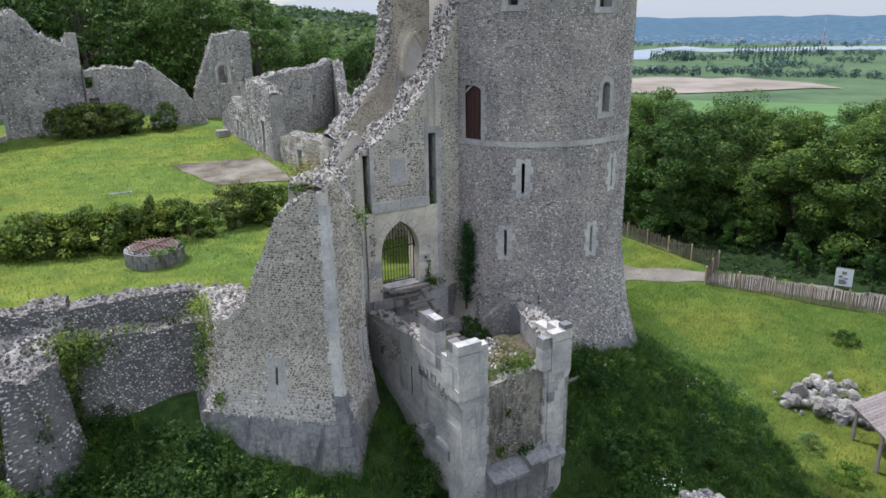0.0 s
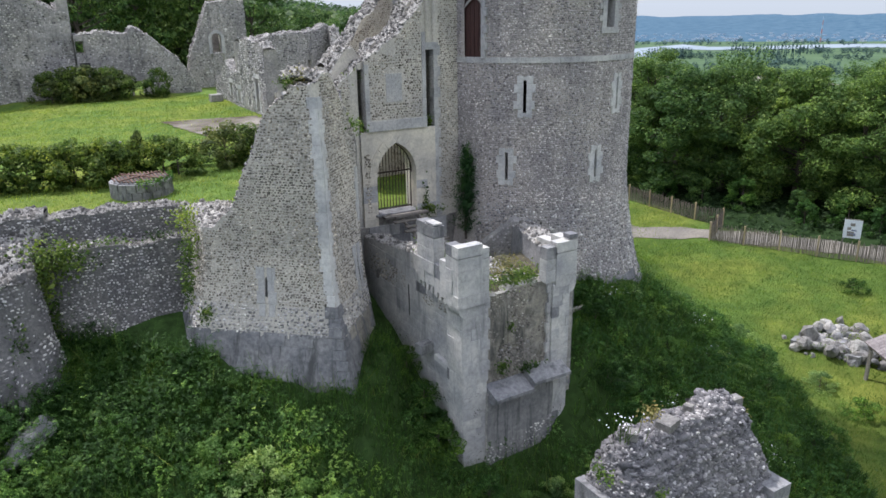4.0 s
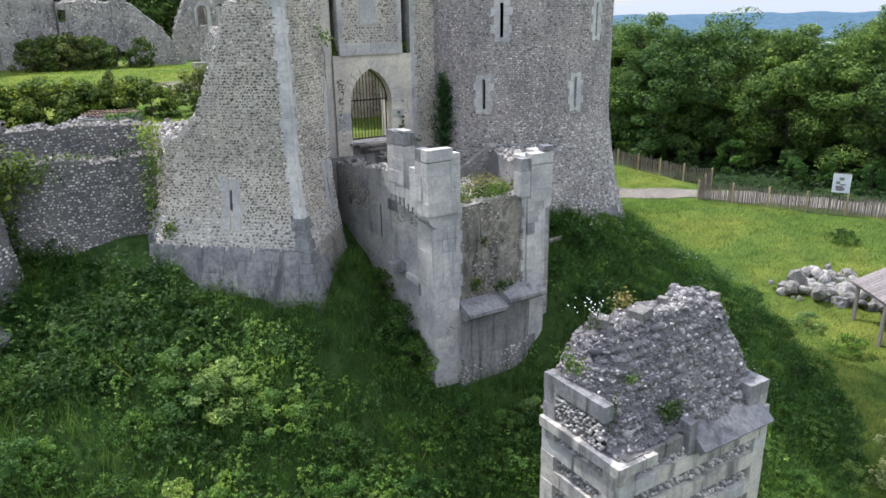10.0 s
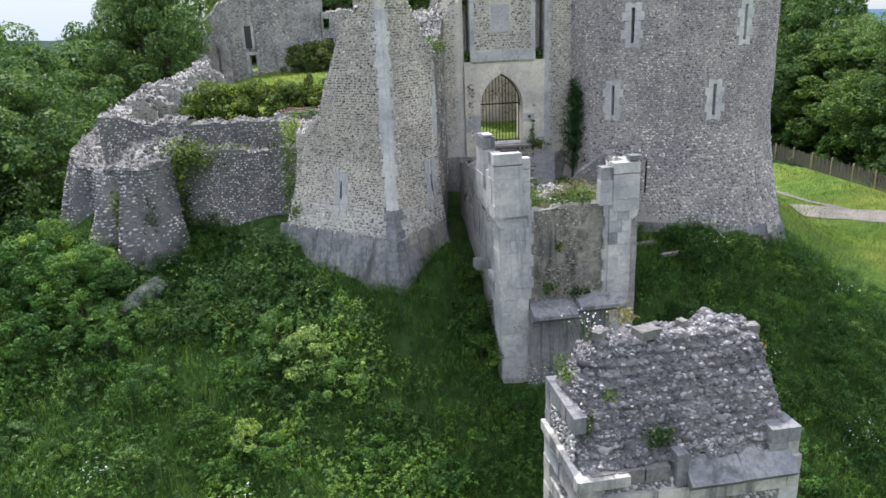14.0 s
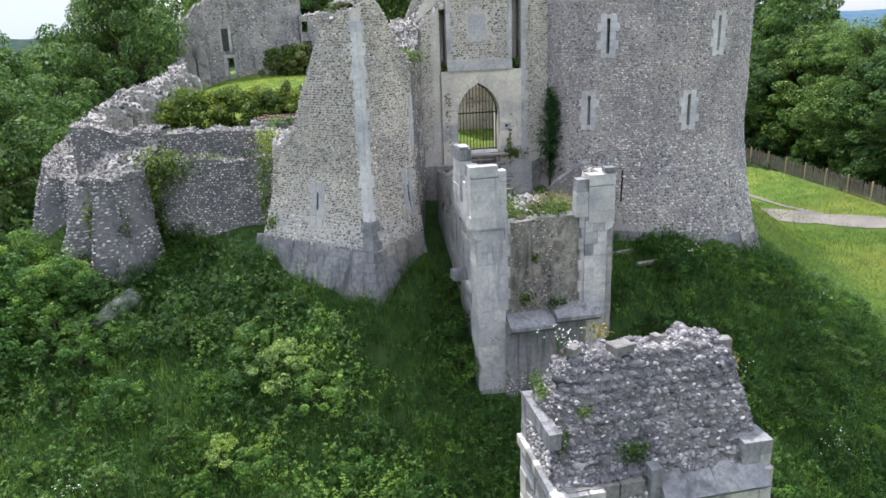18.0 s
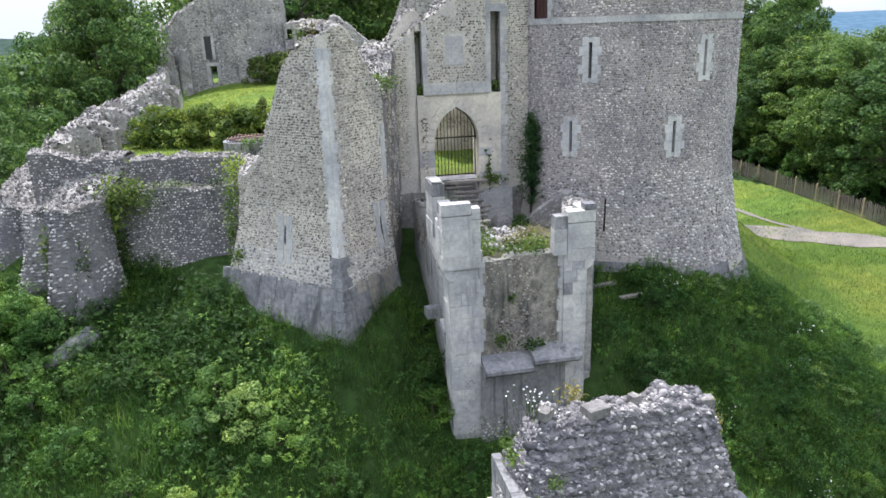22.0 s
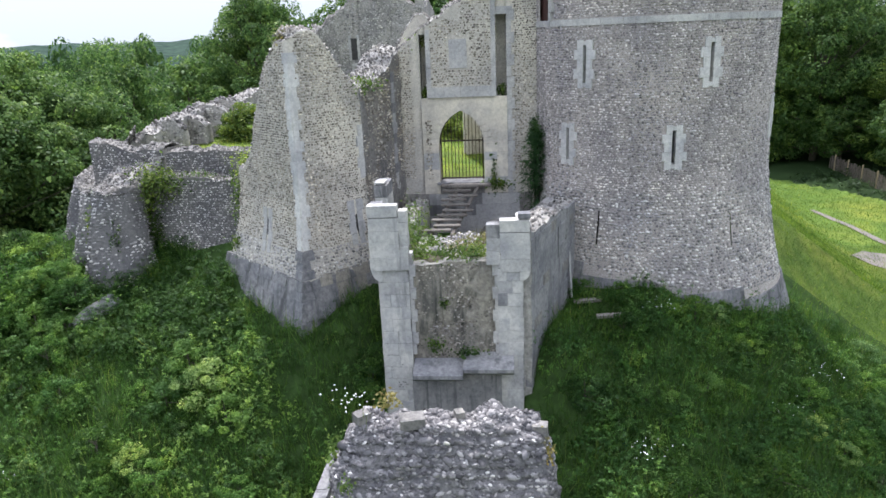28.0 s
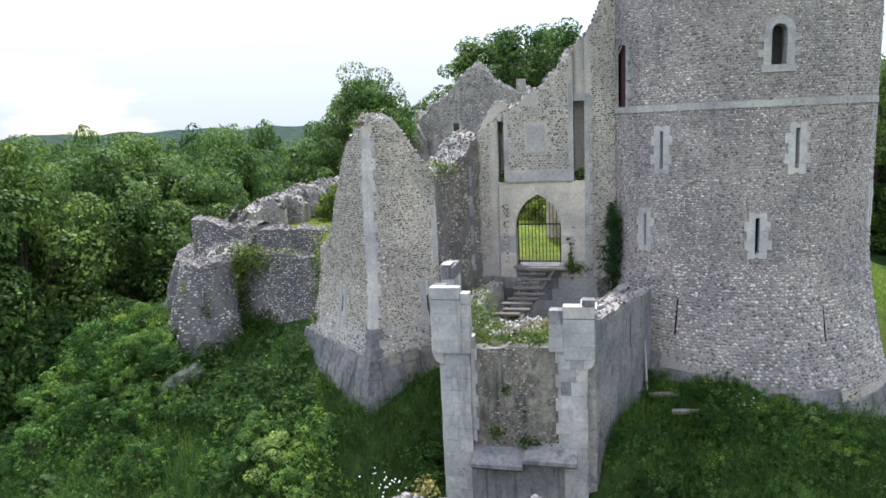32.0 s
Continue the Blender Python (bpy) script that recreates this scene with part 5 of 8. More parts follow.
# the row of corbels under the parapet and the rounded ones under its corners
for k in range(7):
    y = 15.78 + k * 0.235
    block(par, M_ASHB, XL - 0.14, y, -0.66 + k * 0.03, 0.34, 0.13, 0.2, name="corbel")
    block(par, M_ASHD, XL - 0.06, y, -0.82 + k * 0.03, 0.2, 0.11, 0.14, name="corbel")


def corner_corbel(x0, x1, y0, y1, z0, z1):
    """A quarter-round stone from the column's face x0 out to x1."""
    bm = bmesh.new()
    pts = [(x0, z0)] + [(x0 + (x1 - x0) * math.sin(t), z1 - (z1 - z0) * math.cos(t)) for t in np.linspace(0.15, math.pi / 2, 7)] + [(x0, z1)]
    va = [bm.verts.new((x, y0, z)) for x, z in pts]
    vb = [bm.verts.new((x, y1, z)) for x, z in pts]
    for q in range(len(pts)):
        bm.faces.new((va[q], va[(q + 1) % len(pts)], vb[(q + 1) % len(pts)], vb[q]))
    bm.faces.new(va)
    bm.faces.new(vb[::-1])
    bmesh.ops.recalc_face_normals(bm, faces=bm.faces[:])
    part("corner_corbel", bm, M_ASHB, par)


corner_corbel(9.72, PL + 0.01, YF - 0.08, 15.68, -1.02, -0.7)
corner_corbel(13.3, 13.56, YF - 0.04, 15.8, -1.05, -0.8)
# corner columns and the front between them
part("column", boxm(9.64, 10.38, YF + 0.03, YF + 0.8, -6.4, -0.6), M_ASHB, barb)
part("column", boxm(12.74, 13.34, YF + 0.03, YF + 0.8, -6.4, -0.6), M_ASHB, barb)
CHEQ = [(-3.5, -3.36), (-4.1, -3.86), (-4.75, -4.64), (-5.45, -5.25)]
for (xa, xb, sd) in ((9.6, 10.4, 100), (12.72, 13.37, 101)):
    fc = Face([(xa, YF), (xb, YF)])
    coursed_blocks(barb, fc, 0, xb - xa, -5.6, -0.7, 0.35, 0.5, [M_ASHB, M_ASH, M_ASHD], sd, 0.02)
    for q, (z0, z1) in enumerate(CHEQ):
        if xa < 11 or q > 1:
            flint_part(barb, Face([(xa, YF - 0.012), (xb, YF - 0.012)]), z0, [(0, z1), (2, z1)], 0.085, 0.06, M_FLH, sd + 20 + q, smin=0.1 + 0.2 * (q % 2), smax=0.65 if q != 1 else 0.78, keep=0.8, name="flint_chequer")
coursed_blocks(barb, Face([(9.6, YF + 0.8), (9.6, YF)]), 0, 0.8, -5.6, -0.7, 0.35, 0.5, [M_ASHB, M_ASHD], 102, 0.03)
coursed_blocks(barb, Face([(13.37, YF), (13.37, YF + 0.8)]), 0, 0.8, -5.6, -0.7, 0.35, 0.5, [M_ASHB, M_ASHD], 103, 0.03)
# toothed inner quoins
for k in range(9):
    for x, sd in ((10.4, 1), (12.74, -1)):
        w = 0.16 if k % 2 else 0.1
        block(barb, M_ASHB, x + sd * w / 2, YF + 0.22, -0.45 - k * 0.32, w, 0.32, 0.312)
f_pf = Face([(10.4, YF + 0.16), (12.75, YF + 0.16)])
k_pf = [(0, -0.62), (1.2, -0.58), (2.35, -0.62)]
part("rubble_panel", wall_mesh("rubble_panel", f_pf, -3.6, k_pf, 0.5, M_PANEL, 104, step=0.07, jag=0.06, rough=0.09), None, barb, "mossy rubble core where the facing has gone")
flint_part(barb, f_pf, -3.3, k_pf, 0.085, 0.07, M_FLPAN, 105, keep=0.72)
f_lp = Face([(10.36, YF - 0.1), (12.78, YF - 0.1)])
part("lower_panel", wall_mesh("lower_panel", f_lp, -6.4, [(0, -3.55), (2.42, -3.5)], 0.6, M_STREAK, 107, jag=0.02, rough=0.025), None, barb, "grey rendered stone with dark rain streaks")
flint_part(barb, f_lp, -5.75, [(0, -5.25), (1.2, -5.15), (2.42, -4.75)], 0.11, 0.085, M_FLB, 108, keep=0.8, name="flint_chequer")
CREST_LOG.clear()
bm = bmesh.new()
for x0, x1, dz in ((10.42, 11.75, -0.1), (11.77, 13.12, 0.08)):
    prof = [(YF + 0.12, -3.2 + dz), (YF - 0.5, -3.44 + dz), (YF - 0.5, -3.54 + dz), (YF - 0.3, -3.68 + dz), (YF + 0.12, -3.68 + dz)]
    va = [bm.verts.new((x0, y, z)) for y, z in prof]
    vb = [bm.verts.new((x1, y, z)) for y, z in prof]
    for q in range(5):
        bm.faces.new((va[q], va[(q + 1) % 5], vb[(q + 1) % 5], vb[q]))
    bm.faces.new(va)
    bm.faces.new(vb[::-1])
bmesh.ops.recalc_face_normals(bm, faces=bm.faces[:])
part("weathering_ledge", bm, M_ASHD, barb, "grey sloping weathering stones")
# grassy floor
fx, fy = np.meshgrid(np.linspace(9.9, 13.7, 40), np.linspace(YF + 0.2, 22.3, 60), indexing="ij")
P3 = np.stack([fx.ravel(), fy.ravel(), 0 * fx.ravel()], 1)
fz = -0.62 + 0.1 * fnoise(P3, 1.2, 6).reshape(fx.shape) - 1.3 * smoothstep(17.95, 18.35, fy)
part("floor_fill", quick("floor_fill", np.stack([fx, fy, fz], -1).reshape(-1, 3), grid_faces(40, 60), M_EARTHF, True), None, barb)

# broken cross wall by the keep and lumps of fallen core in the pit
f_cs = Face([(13.2, 19.5), (14.35, 18.8)])
k_cs = [(0, -0.75), (0.45, -0.25), (1.0, 0.12), (1.35, 0.05)]
part("cross_wall", wall_mesh("cross_wall", f_cs, -2.6, k_cs, 0.5, M_RUBP, 112, jag=0.1, rough=0.05), None, barb, "leaning stub of a broken cross wall")
flint_part(barb, f_cs, -1.9, k_cs, 0.12, 0.09, M_FLB, 113, keep=0.7)
CREST_LOG.clear()
for x, y, r in ((11.95, 19.2, 0.55), (10.2, 20.6, 0.45), (12.6, 20.8, 0.5), (10.3, 19.3, 0.35)):
    bm = bmesh.new()
    bmesh.ops.create_icosphere(bm, subdivisions=3, radius=r)
    for v in bm.verts:
        v.co *= 1 + 0.35 * noise.noise(v.co * 2.2 + Vector((x, y, 0))) + 0.1 * noise.noise(v.co * 9)
        v.co += Vector((x, y, -1.6 + r * 0.4))
    part("fallen_core", bm, M_RUB, barb, "lump of fallen flint core")

# wooden steps up to the gate
stairs = thing("wooden_steps", (11.0, 20, -0.6), "rough weathered plank steps climbing to the gate", "steps")
for k in range(10):
    y = 18.0 + k * 0.41
    z = -0.52 + k * 0.06
    x = 10.55 + k * 0.075
    part("tread", boxm(x + brnd.uniform(-0.06, 0.06), x + 0.9 + brnd.uniform(-0.06, 0.06), y, y + 0.2, z, z + 0.06, 0.008, pose(0, 0, 0, 0, 0, brnd.uniform(-0.6, 0.6))), M_STEP, stairs)
for dx in (0.1, 0.75):
    part("stringer", tube(bmesh.new(), (10.6 + dx, 17.95, -0.62), (11.3 + dx, 22.0, 0.0), 0.06, 6), M_STEP, stairs)
part("landing_board", boxm(10.75, 12.5, GY - 0.55, GY - 0.25, 0.03, 0.1, 0.008), M_STEP, stairs)

# ---- the free-standing bridge pier ----
pier = thing("bridge_pier", (11.5, 9, -9), "ruined bridge pier of pale stone and flint bands with rubble top", "pier")
PX0, PX1, PY0, PY1 = 9.3, 13.85, 7.88, 10.15
part("core", boxm(PX0 + 0.1, PX1 - 0.1, PY0 + 0.1, PY1 - 0.1, -10.5, -4.05), M_RUB, pier)
part("upper_core", boxm(PX0 + 0.12, PX1 - 0.12, PY0 + 1.0, PY1 - 0.05, -4.1, -3.0), M_RUB, pier)
for r in range(17):
    z0 = -10 + r * 0.35
    flint_row = r % 2 == 0
    for fc in (Face([(PX0, PY1), (PX0, PY0)]), Face([(PX0, PY0), (PX1, PY0)]), Face([(PX1, PY0), (PX1, PY1)])):
        L = fc.length()
        if flint_row:
            coursed_blocks(pier, fc, 0, 0.42, z0, z0 + 0.35, 0.35, 0.5, [M_PIER, M_ASH], 110 + r)
            coursed_blocks(pier, fc, L - 0.42, L, z0, z0 + 0.35, 0.35, 0.5, [M_PIER, M_ASH], 130 + r)
        else:
            coursed_blocks(pier, fc, 0, L, z0, z0 + 0.35, 0.35, 0.6, [M_PIER, M_ASH], 150 + r)
rng = np.random.default_rng(5)
for fc in (Face([(PX0 + 0.07, PY1), (PX0 + 0.07, PY0)]), Face([(PX0, PY0 + 0.07), (PX1, PY0 + 0.07)]), Face([(PX1 - 0.07, PY0), (PX1 - 0.07, PY1)])):
    st = coursed(fc, -7.5, flat(-4.1), 0.1, 0.085, rng, lambda S, Z: (S < 0.4) | (S > fc.length() - 0.4) | (((Z + 10) / 0.35).astype(int) % 2 == 1))
    part("flint_band", stone_mesh("flint_band", *st, M_FLB, rng), None, pier, kind="stuff")
# moulded string, upper stage with sloping stones in front
for fc, a, b in ((Face([(PX0 - 0.08, PY1), (PX0 - 0.08, PY0 - 0.08)]), 0, 2.35), (Face([(PX0 - 0.08, PY0 - 0.08), (PX0 + 0.95, PY0 - 0.08)]), 0, 1.03)):
    coursed_blocks(pier, fc, a, b, -4.15, -3.92, 0.23, 0.6, [M_ASHD, M_PIER], 171, depth=0.3)
f_ul = Face([(PX0 + 0.03, PY1), (PX0 + 0.03, 8.35)])
coursed_blocks(pier, f_ul, 0, 1.8, -3.25, -2.9, 0.35, 0.6, [M_ASHD, M_PIER], 172, depth=0.25)
coursed_blocks(pier, f_ul, 0, 0.4, -3.92, -3.25, 0.33, 0.4, [M_ASHD, M_PIER], 173, depth=0.25)
st = coursed(f_ul, -3.85, flat(-3.27), 0.1, 0.09, rng, lambda S, Z: S < 0.4)
part("flint_band", stone_mesh("flint_band", *st, M_FLB, rng), None, pier, kind="stuff")
for k in range(2, 6):
    x0 = 10.3 + k * 0.56
    block(pier, M_ASHD, x0 + 0.28, PY0 + 0.02, -4.12, 0.557, 0.62, 0.2, rx=38, name="weathering_stone")
coursed_blocks(pier, Face([(PX1 - 0.65, PY0 + 0.1), (PX1 + 0.02, PY0 + 0.1)]), 0, 0.65, -4.1, -3.45, 0.33, 0.34, [M_ASHD, M_PIER], 174, depth=0.6)
block(pier, M_ASHD, 11.32, PY0 + 0.12, -4.0, 0.24, 0.3, 0.7, 3, name="upright_stone")
for x, w in ((9.75, 0.5), (10.3, 0.55), (10.85, 0.5)):
    block(pier, M_RUB, x, PY0 + 0.28, -4.05, w, 0.5, 0.3, 2, name="upright_stone")
# the rubble hump
ux, uy = np.meshgrid(np.linspace(0, 1, 110), np.linspace(0, 1, 70), indexing="ij")
prof = np.interp(ux, [0, 0.04, 0.1, 0.17, 0.3, 0.42, 0.55, 0.62, 0.74, 0.82, 0.93, 0.97, 1], [-3.1, -2.6, -2.1, -1.66, -1.78, -1.7, -1.7, -1.74, -1.56, -1.68, -1.85, -2.4, -3.1])
cross = np.interp(uy, [0, 0.08, 0.25, 0.5, 0.75, 0.92, 1], [0.0, 0.12, 0.5, 0.93, 1.0, 0.75, 0.0])
hx = PX0 + 0.08 + ux * 4.45
hy = 8.05 + uy * 2.2
hz = -3.9 + (prof + 3.9) * cross
P3 = np.stack([hx.ravel(), hy.ravel(), hz.ravel()], 1)
hz = hz + (0.09 * fnoise(P3, 3.0, 8, 4)).reshape(hx.shape)
hump = np.stack([hx, hy - 0.035 * np.sin(hz * math.tau / 0.17), hz], -1)
hump[..., :2] += (0.06 * np.stack([vnoise(P3, 4, 1), vnoise(P3, 4, 2)], -1)).reshape(*hx.shape, 2)
part("rubble_core", quick("rubble_core", hump.reshape(-1, 3), grid_faces(110, 70), M_HUMP), None, pier, "mound of flint rubble and old mortar")


def scatter_on(V, nu, nv, n, size, mat, rng, name, parent, spread=0.4, stand=0.4, level=False):
    """Stones bedded in a rough grid surface."""
    V = V.reshape(nu, nv, 3)
    i, j = rng.integers(0, nu - 1, n), rng.integers(0, nv - 1, n)
    a, b = rng.random(n)[:, None], rng.random(n)[:, None]
    P = V[i, j] * (1 - a) * (1 - b) + V[i + 1, j] * a * (1 - b) + V[i, j + 1] * (1 - a) * b + V[i + 1, j + 1] * a * b
    N = np.cross(V[i + 1, j] - V[i, j], V[i, j + 1] - V[i, j])
    N /= np.linalg.norm(N, axis=1)[:, None] + 1e-9
    N += rng.normal(0, spread, N.shape)
    N /= np.linalg.norm(N, axis=1)[:, None]
    U = np.cross(N, rng.normal(0, 0.25, N.shape) + (0, 0, 1) if level else rng.normal(0, 1, N.shape))
    U /= np.linalg.norm(U, axis=1)[:, None]
    k = size * np.exp(rng.normal(0, 0.4, n))
    return part(name, stone_mesh(name, P, N, U, k * (1.15 if level else 1), k * (0.62 if level else 0.75), k * stand, mat, rng), None, parent, kind="stuff")


def flint_shapes(n, mat):
    """A few rough flint shapes to share between single stones."""
    out = []
    for i in range(n):
        bm = bmesh.new()
        bmesh.ops.create_icosphere(bm, subdivisions=1, radius=0.5)
        rnd = random.Random(700 + i)
        for v in bm.verts:
            v.co *= rnd.uniform(0.72, 1.18)
        me = bpy.data.meshes.new("flint")
        bm.to_mesh(me)
        bm.free()
        me.materials.append(mat)
        out.append(me)
    return out


# the larger flints of the pier's weathered front, one by one
FLINTS = flint_shapes(3, M_FLP) + flint_shapes(6, M_FLH)
fr3 = random.Random(44)
for _ in range(300):
    i, j = fr3.randrange(4, 105), fr3.randrange(2, 46)
    p = hump[i, j]
    ob = new("flint", FLINTS[fr3.randrange(9)])
    s_ = fr3.uniform(0.05, 0.11)
    ob.matrix_basis = pose(*[float(q) for q in p], fr3.uniform(-25, 25), fr3.uniform(-25, 25), fr3.uniform(-30, 30)) @ Matrix.Diagonal((s_ * 1.3, s_, s_ * 0.7, 1))
    under(ob, pier)
scatter_on(hump, 110, 70, 7000, 0.075, M_FLH, rng, "rubble", pier, 0.2, 0.16, True)
for x, y, z, sx, sy, sz, rz in ((11.12, 9.3, -1.72, 0.46, 0.34, 0.2, 12), (10.15, 9.4, -1.7, 0.28, 0.26, 0.18, 40), (12.0, 9.5, -1.72, 0.17, 0.2, 0.2, 20), (13.5, 9.4, -2.0, 0.28, 0.24, 0.34, -8)):
    block(pier, M_RUB, x, y, z, sx, sy, sz, rz, name="loose_block")


# ---- trees ----
def leaf_quads(P, N, size, rng, aspect=0.6, tilt=0.55):
    """A leaf at each point: a folded rhombus facing about N."""
    n = len(P)
    N = N + rng.normal(0, tilt, N.shape)
    N /= np.linalg.norm(N, axis=1)[:, None] + 1e-9
    U = np.cross(N, rng.normal(0, 1, N.shape))
    U /= np.linalg.norm(U, axis=1)[:, None] + 1e-9
    W = np.cross(N, U)
    s = (size * np.exp(rng.normal(0, 0.3, n)))[:, None]
    V = np.stack([P - U * s * 0.5, P + W * s * aspect * 0.5 + N * s * 0.1, P + U * s * 0.5, P - W * s * aspect * 0.5 + N * s * 0.1], 1).reshape(-1, 3)
    return V, np.arange(n * 4).reshape(n, 4)


def ball_points(c, r, n, rng, squash=0.8, inner=0.55):
    d = rng.normal(0, 1, (n, 3))
    d /= np.linalg.norm(d, axis=1)[:, None]
    q = r * (inner + (1 - inner) * rng.random(n) ** 0.6)[:, None]
    return c + d * q * np.array([1, 1, squash]), d


def make_tree(height, spread, clumps, leaves, leaf, seed, mat, name="tree", low=0.06, label="broad-leaved tree in full summer leaf"):
    """A tapered trunk with limbs and a crown of leafy clumps."""
    rng = np.random.default_rng(seed)
    t = thing(name, (0, 0, 0), label, "tree")
    bm = bmesh.new()
    lean = rng.normal(0, 0.03, 2) * height
    fork = height * 0.45
    tube(bm, (0, 0, -0.4), (lean[0] * 0.5, lean[1] * 0.5, fork), height * 0.026, 8, height * 0.016)
    tube(bm, (lean[0] * 0.5, lean[1] * 0.5, fork), (lean[0], lean[1], height * 0.85), height * 0.016, 6, height * 0.004)
    V, F, o = [], [], 0
    lobes = rng.normal(0, 1, 5)
    for k in range(clumps):
        a = rng.random() * math.tau
        u = (k + 0.5) / clumps
        h = low + (1 - low) * u
        env = math.sin(math.pi * (0.2 + 0.8 * u) ** 0.9) ** 0.55 if u < 0.97 else 0.25
        lob = 1 + 0.16 * (lobes[0] * math.sin(a + lobes[1]) + lobes[2] * math.sin(2 * a + lobes[3]))
        rad = spread * env * lob * (0.3 + 0.7 * rng.random() ** 0.45)
        c = np.array([math.cos(a) * rad + lean[0] * h, math.sin(a) * rad + lean[1] * h, height * h * (0.93 + 0.12 * rng.random())])
        r = spread * (0.15 + 0.17 * rng.random())
        if k % 4 == 0:
            tube(bm, (lean[0] * 0.5, lean[1] * 0.5, min(fork, c[2] * 0.75)), tuple(c), height * 0.008, 5, height * 0.002)
        n = leaves // clumps
        p, d = ball_points(c, r, n, rng, 0.66, 0.72)
        d[:, 2] += 0.55
        v, f = leaf_quads(p, d, leaf, rng)
        V.append(v)
        F.append(f + o)
        o += len(v)
    part("trunk", bm, M_BARK, t)
    part("crown", quick("crown", np.vstack(V), np.vstack(F), mat), None, t)
    return t


M_LEAF_B = leaf_mat("ash_leaves", [(0.0, (0.052, 0.1, 0.03)), (0.45, (0.09, 0.166, 0.046)), (0.8, (0.135, 0.228, 0.066)), (1.0, (0.21, 0.3, 0.115))])
TREES = [make_tree(11, 4.3, 96, 38000, 0.165, 300 + i, M_LEAF if i % 2 else M_LEAF_B) for i in range(5)]
TREES_FAR = [make_tree(11, 4.3, 70, 13000, 0.27, 310 + i, M_LEAF if i % 2 else M_LEAF_B) for i in range(3)]
SHRUBS = [make_tree(3.4, 1.7, 34, 8000, 0.13, 340 + i, M_LEAF if i else M_LEAF2, name="shrub", low=0.05, label="young leafy shrub at the wood's edge") for i in range(2)]
used = set()
vr = random.Random(77)


def plant_copy(src, x, y, k, group, z=None, sink=0.15, flat=1.0):
    """Stands the plant, or a copy of it once it is used, on the ground."""
    m = pose(x, y, (gz(x, y) if z is None else z) - sink, 0, 0, vr.uniform(0, 360))
    if src.name in used:
        src = copy_thing(src, m)
    else:
        used.add(src.name)
    src.matrix_basis = m @ Matrix.Diagonal((k, k, k * flat, 1))
    return tagged(src, group=group)


def tree_at(x, y, k, group="wood", flat=1.0, far=False):
    return plant_copy(TREES_FAR[vr.randrange(3)] if far else TREES[vr.randrange(5)], x, y, k, group, flat=flat)


# the wood beyond the fence
for x, y, k in ((44.5, 34, 0.76), (46, 29, 0.78), (49, 23.5, 0.83), (51, 17, 0.85), (53, 11, 0.86), (43.6, 40, 0.76), (43.4, 46, 0.75), (43.0, 52.5, 0.74), (51, 35, 0.64), (54, 29, 0.64), (57, 21, 0.75), (60, 13, 0.78), (48, 42, 0.62), (43, 49, 0.63), (55, 41, 0.55), (61, 33, 0.55), (66, 24, 0.68), (40, 57, 0.62), (34, 60, 0.66), (49, 54, 0.54), (57, 5, 0.88), (63, 5, 0.85), (47.5, 25.8, 0.72), (42.6, 36.8, 0.68), (50.2, 20, 0.78), (46.8, 31.6, 0.7), (43.8, 43, 0.68)):
    tree_at(x, y, 0.72 + 0.3 * k, "wood beyond the fence", flat=k * vr.uniform(1.0, 1.17) / (0.72 + 0.3 * k))
for x, y, k in ((43.2, 24, 1.0), (44.5, 20.5, 1.2), (41.5, 30.5, 1.1), (40, 36, 1.0), (46, 17, 1.1), (42.5, 27, 0.9), (47, 13, 1.2), (39.6, 42, 1.0), (39.6, 46, 1.0), (41.6, 25.8, 0.8), (43.0, 21.8, 0.9), (44.6, 18.3, 0.9), (45.6, 15, 0.9), (40.6, 33, 0.9), (40.2, 38.5, 0.9), (46.6, 10.8, 1.0)):
    plant_copy(SHRUBS[vr.randrange(2)], x + 0.8, y, k * 0.62, "undergrowth beyond the fence")
# taller trees of the wood behind the keep
for x, y, zt in ((34, 60, 9.5), (38, 57, 9), (41, 61, 9.5), (45, 51, 8.2), (48.5, 54, 8.6), (44, 57, 9), (30.5, 66, 9), (36, 68, 10)):
    kv = (zt - gz(x, y)) / 12.2
    tree_at(x, y, 1.05, "wood beyond the fence", flat=kv / 1.05)
# the wood left of the castle, crowns about level with the court
for x, y in ((-13, 34), (-17, 40), (-12, 45), (-21, 33), (-25, 42), (-18, 51), (-27, 53), (-13, 57), (-33, 38), (-36, 50), (-24, 64), (-15, 67), (-34, 65), (-18, 27), (-26, 29), (-11.8, 29.5), (-12.6, 25), (-15, 22), (-10.8, 37), (-42, 60), (-44, 45), (-17, 77), (-27, 78), (-38, 79), (-48, 73), (-56, 63), (-15, 30.5), (-33, 27), (-23, 23), (-42, 34), (-54, 48), (-20.5, 37), (-29, 34), (-22, 47), (-31, 45), (-15.5, 47), (-14.5, 52), (-39, 40), (-19, 20.5), (-28, 21.5), (-13.5, 20.5), (-16.5, 25), (-21, 27), (-24, 36), (-17, 34.5), (-24.5, 25.5), (-30, 25), (-35, 32), (-12.2, 33), (-20, 43.5), (-27, 47)):
    zt = vr.uniform(3.8, 6.4) if math.hypot(x, y) < 62 else vr.uniform(4, 8)
    kv = (zt - gz(x, y)) / 12.2
    kh = min(1.1, max(0.8, kv))
    tree_at(x, y, kh, "wood beside the castle", flat=kv / kh, far=math.hypot(x, y) > 52)
for x, y, zt in ((-8.8, 64.5, 11.3), (-10.4, 66.5, 10.6)):
    tree_at(x, y, 1.3, "wood beside the castle", flat=(zt - gz(x, y)) / 12.2 / 1.3)
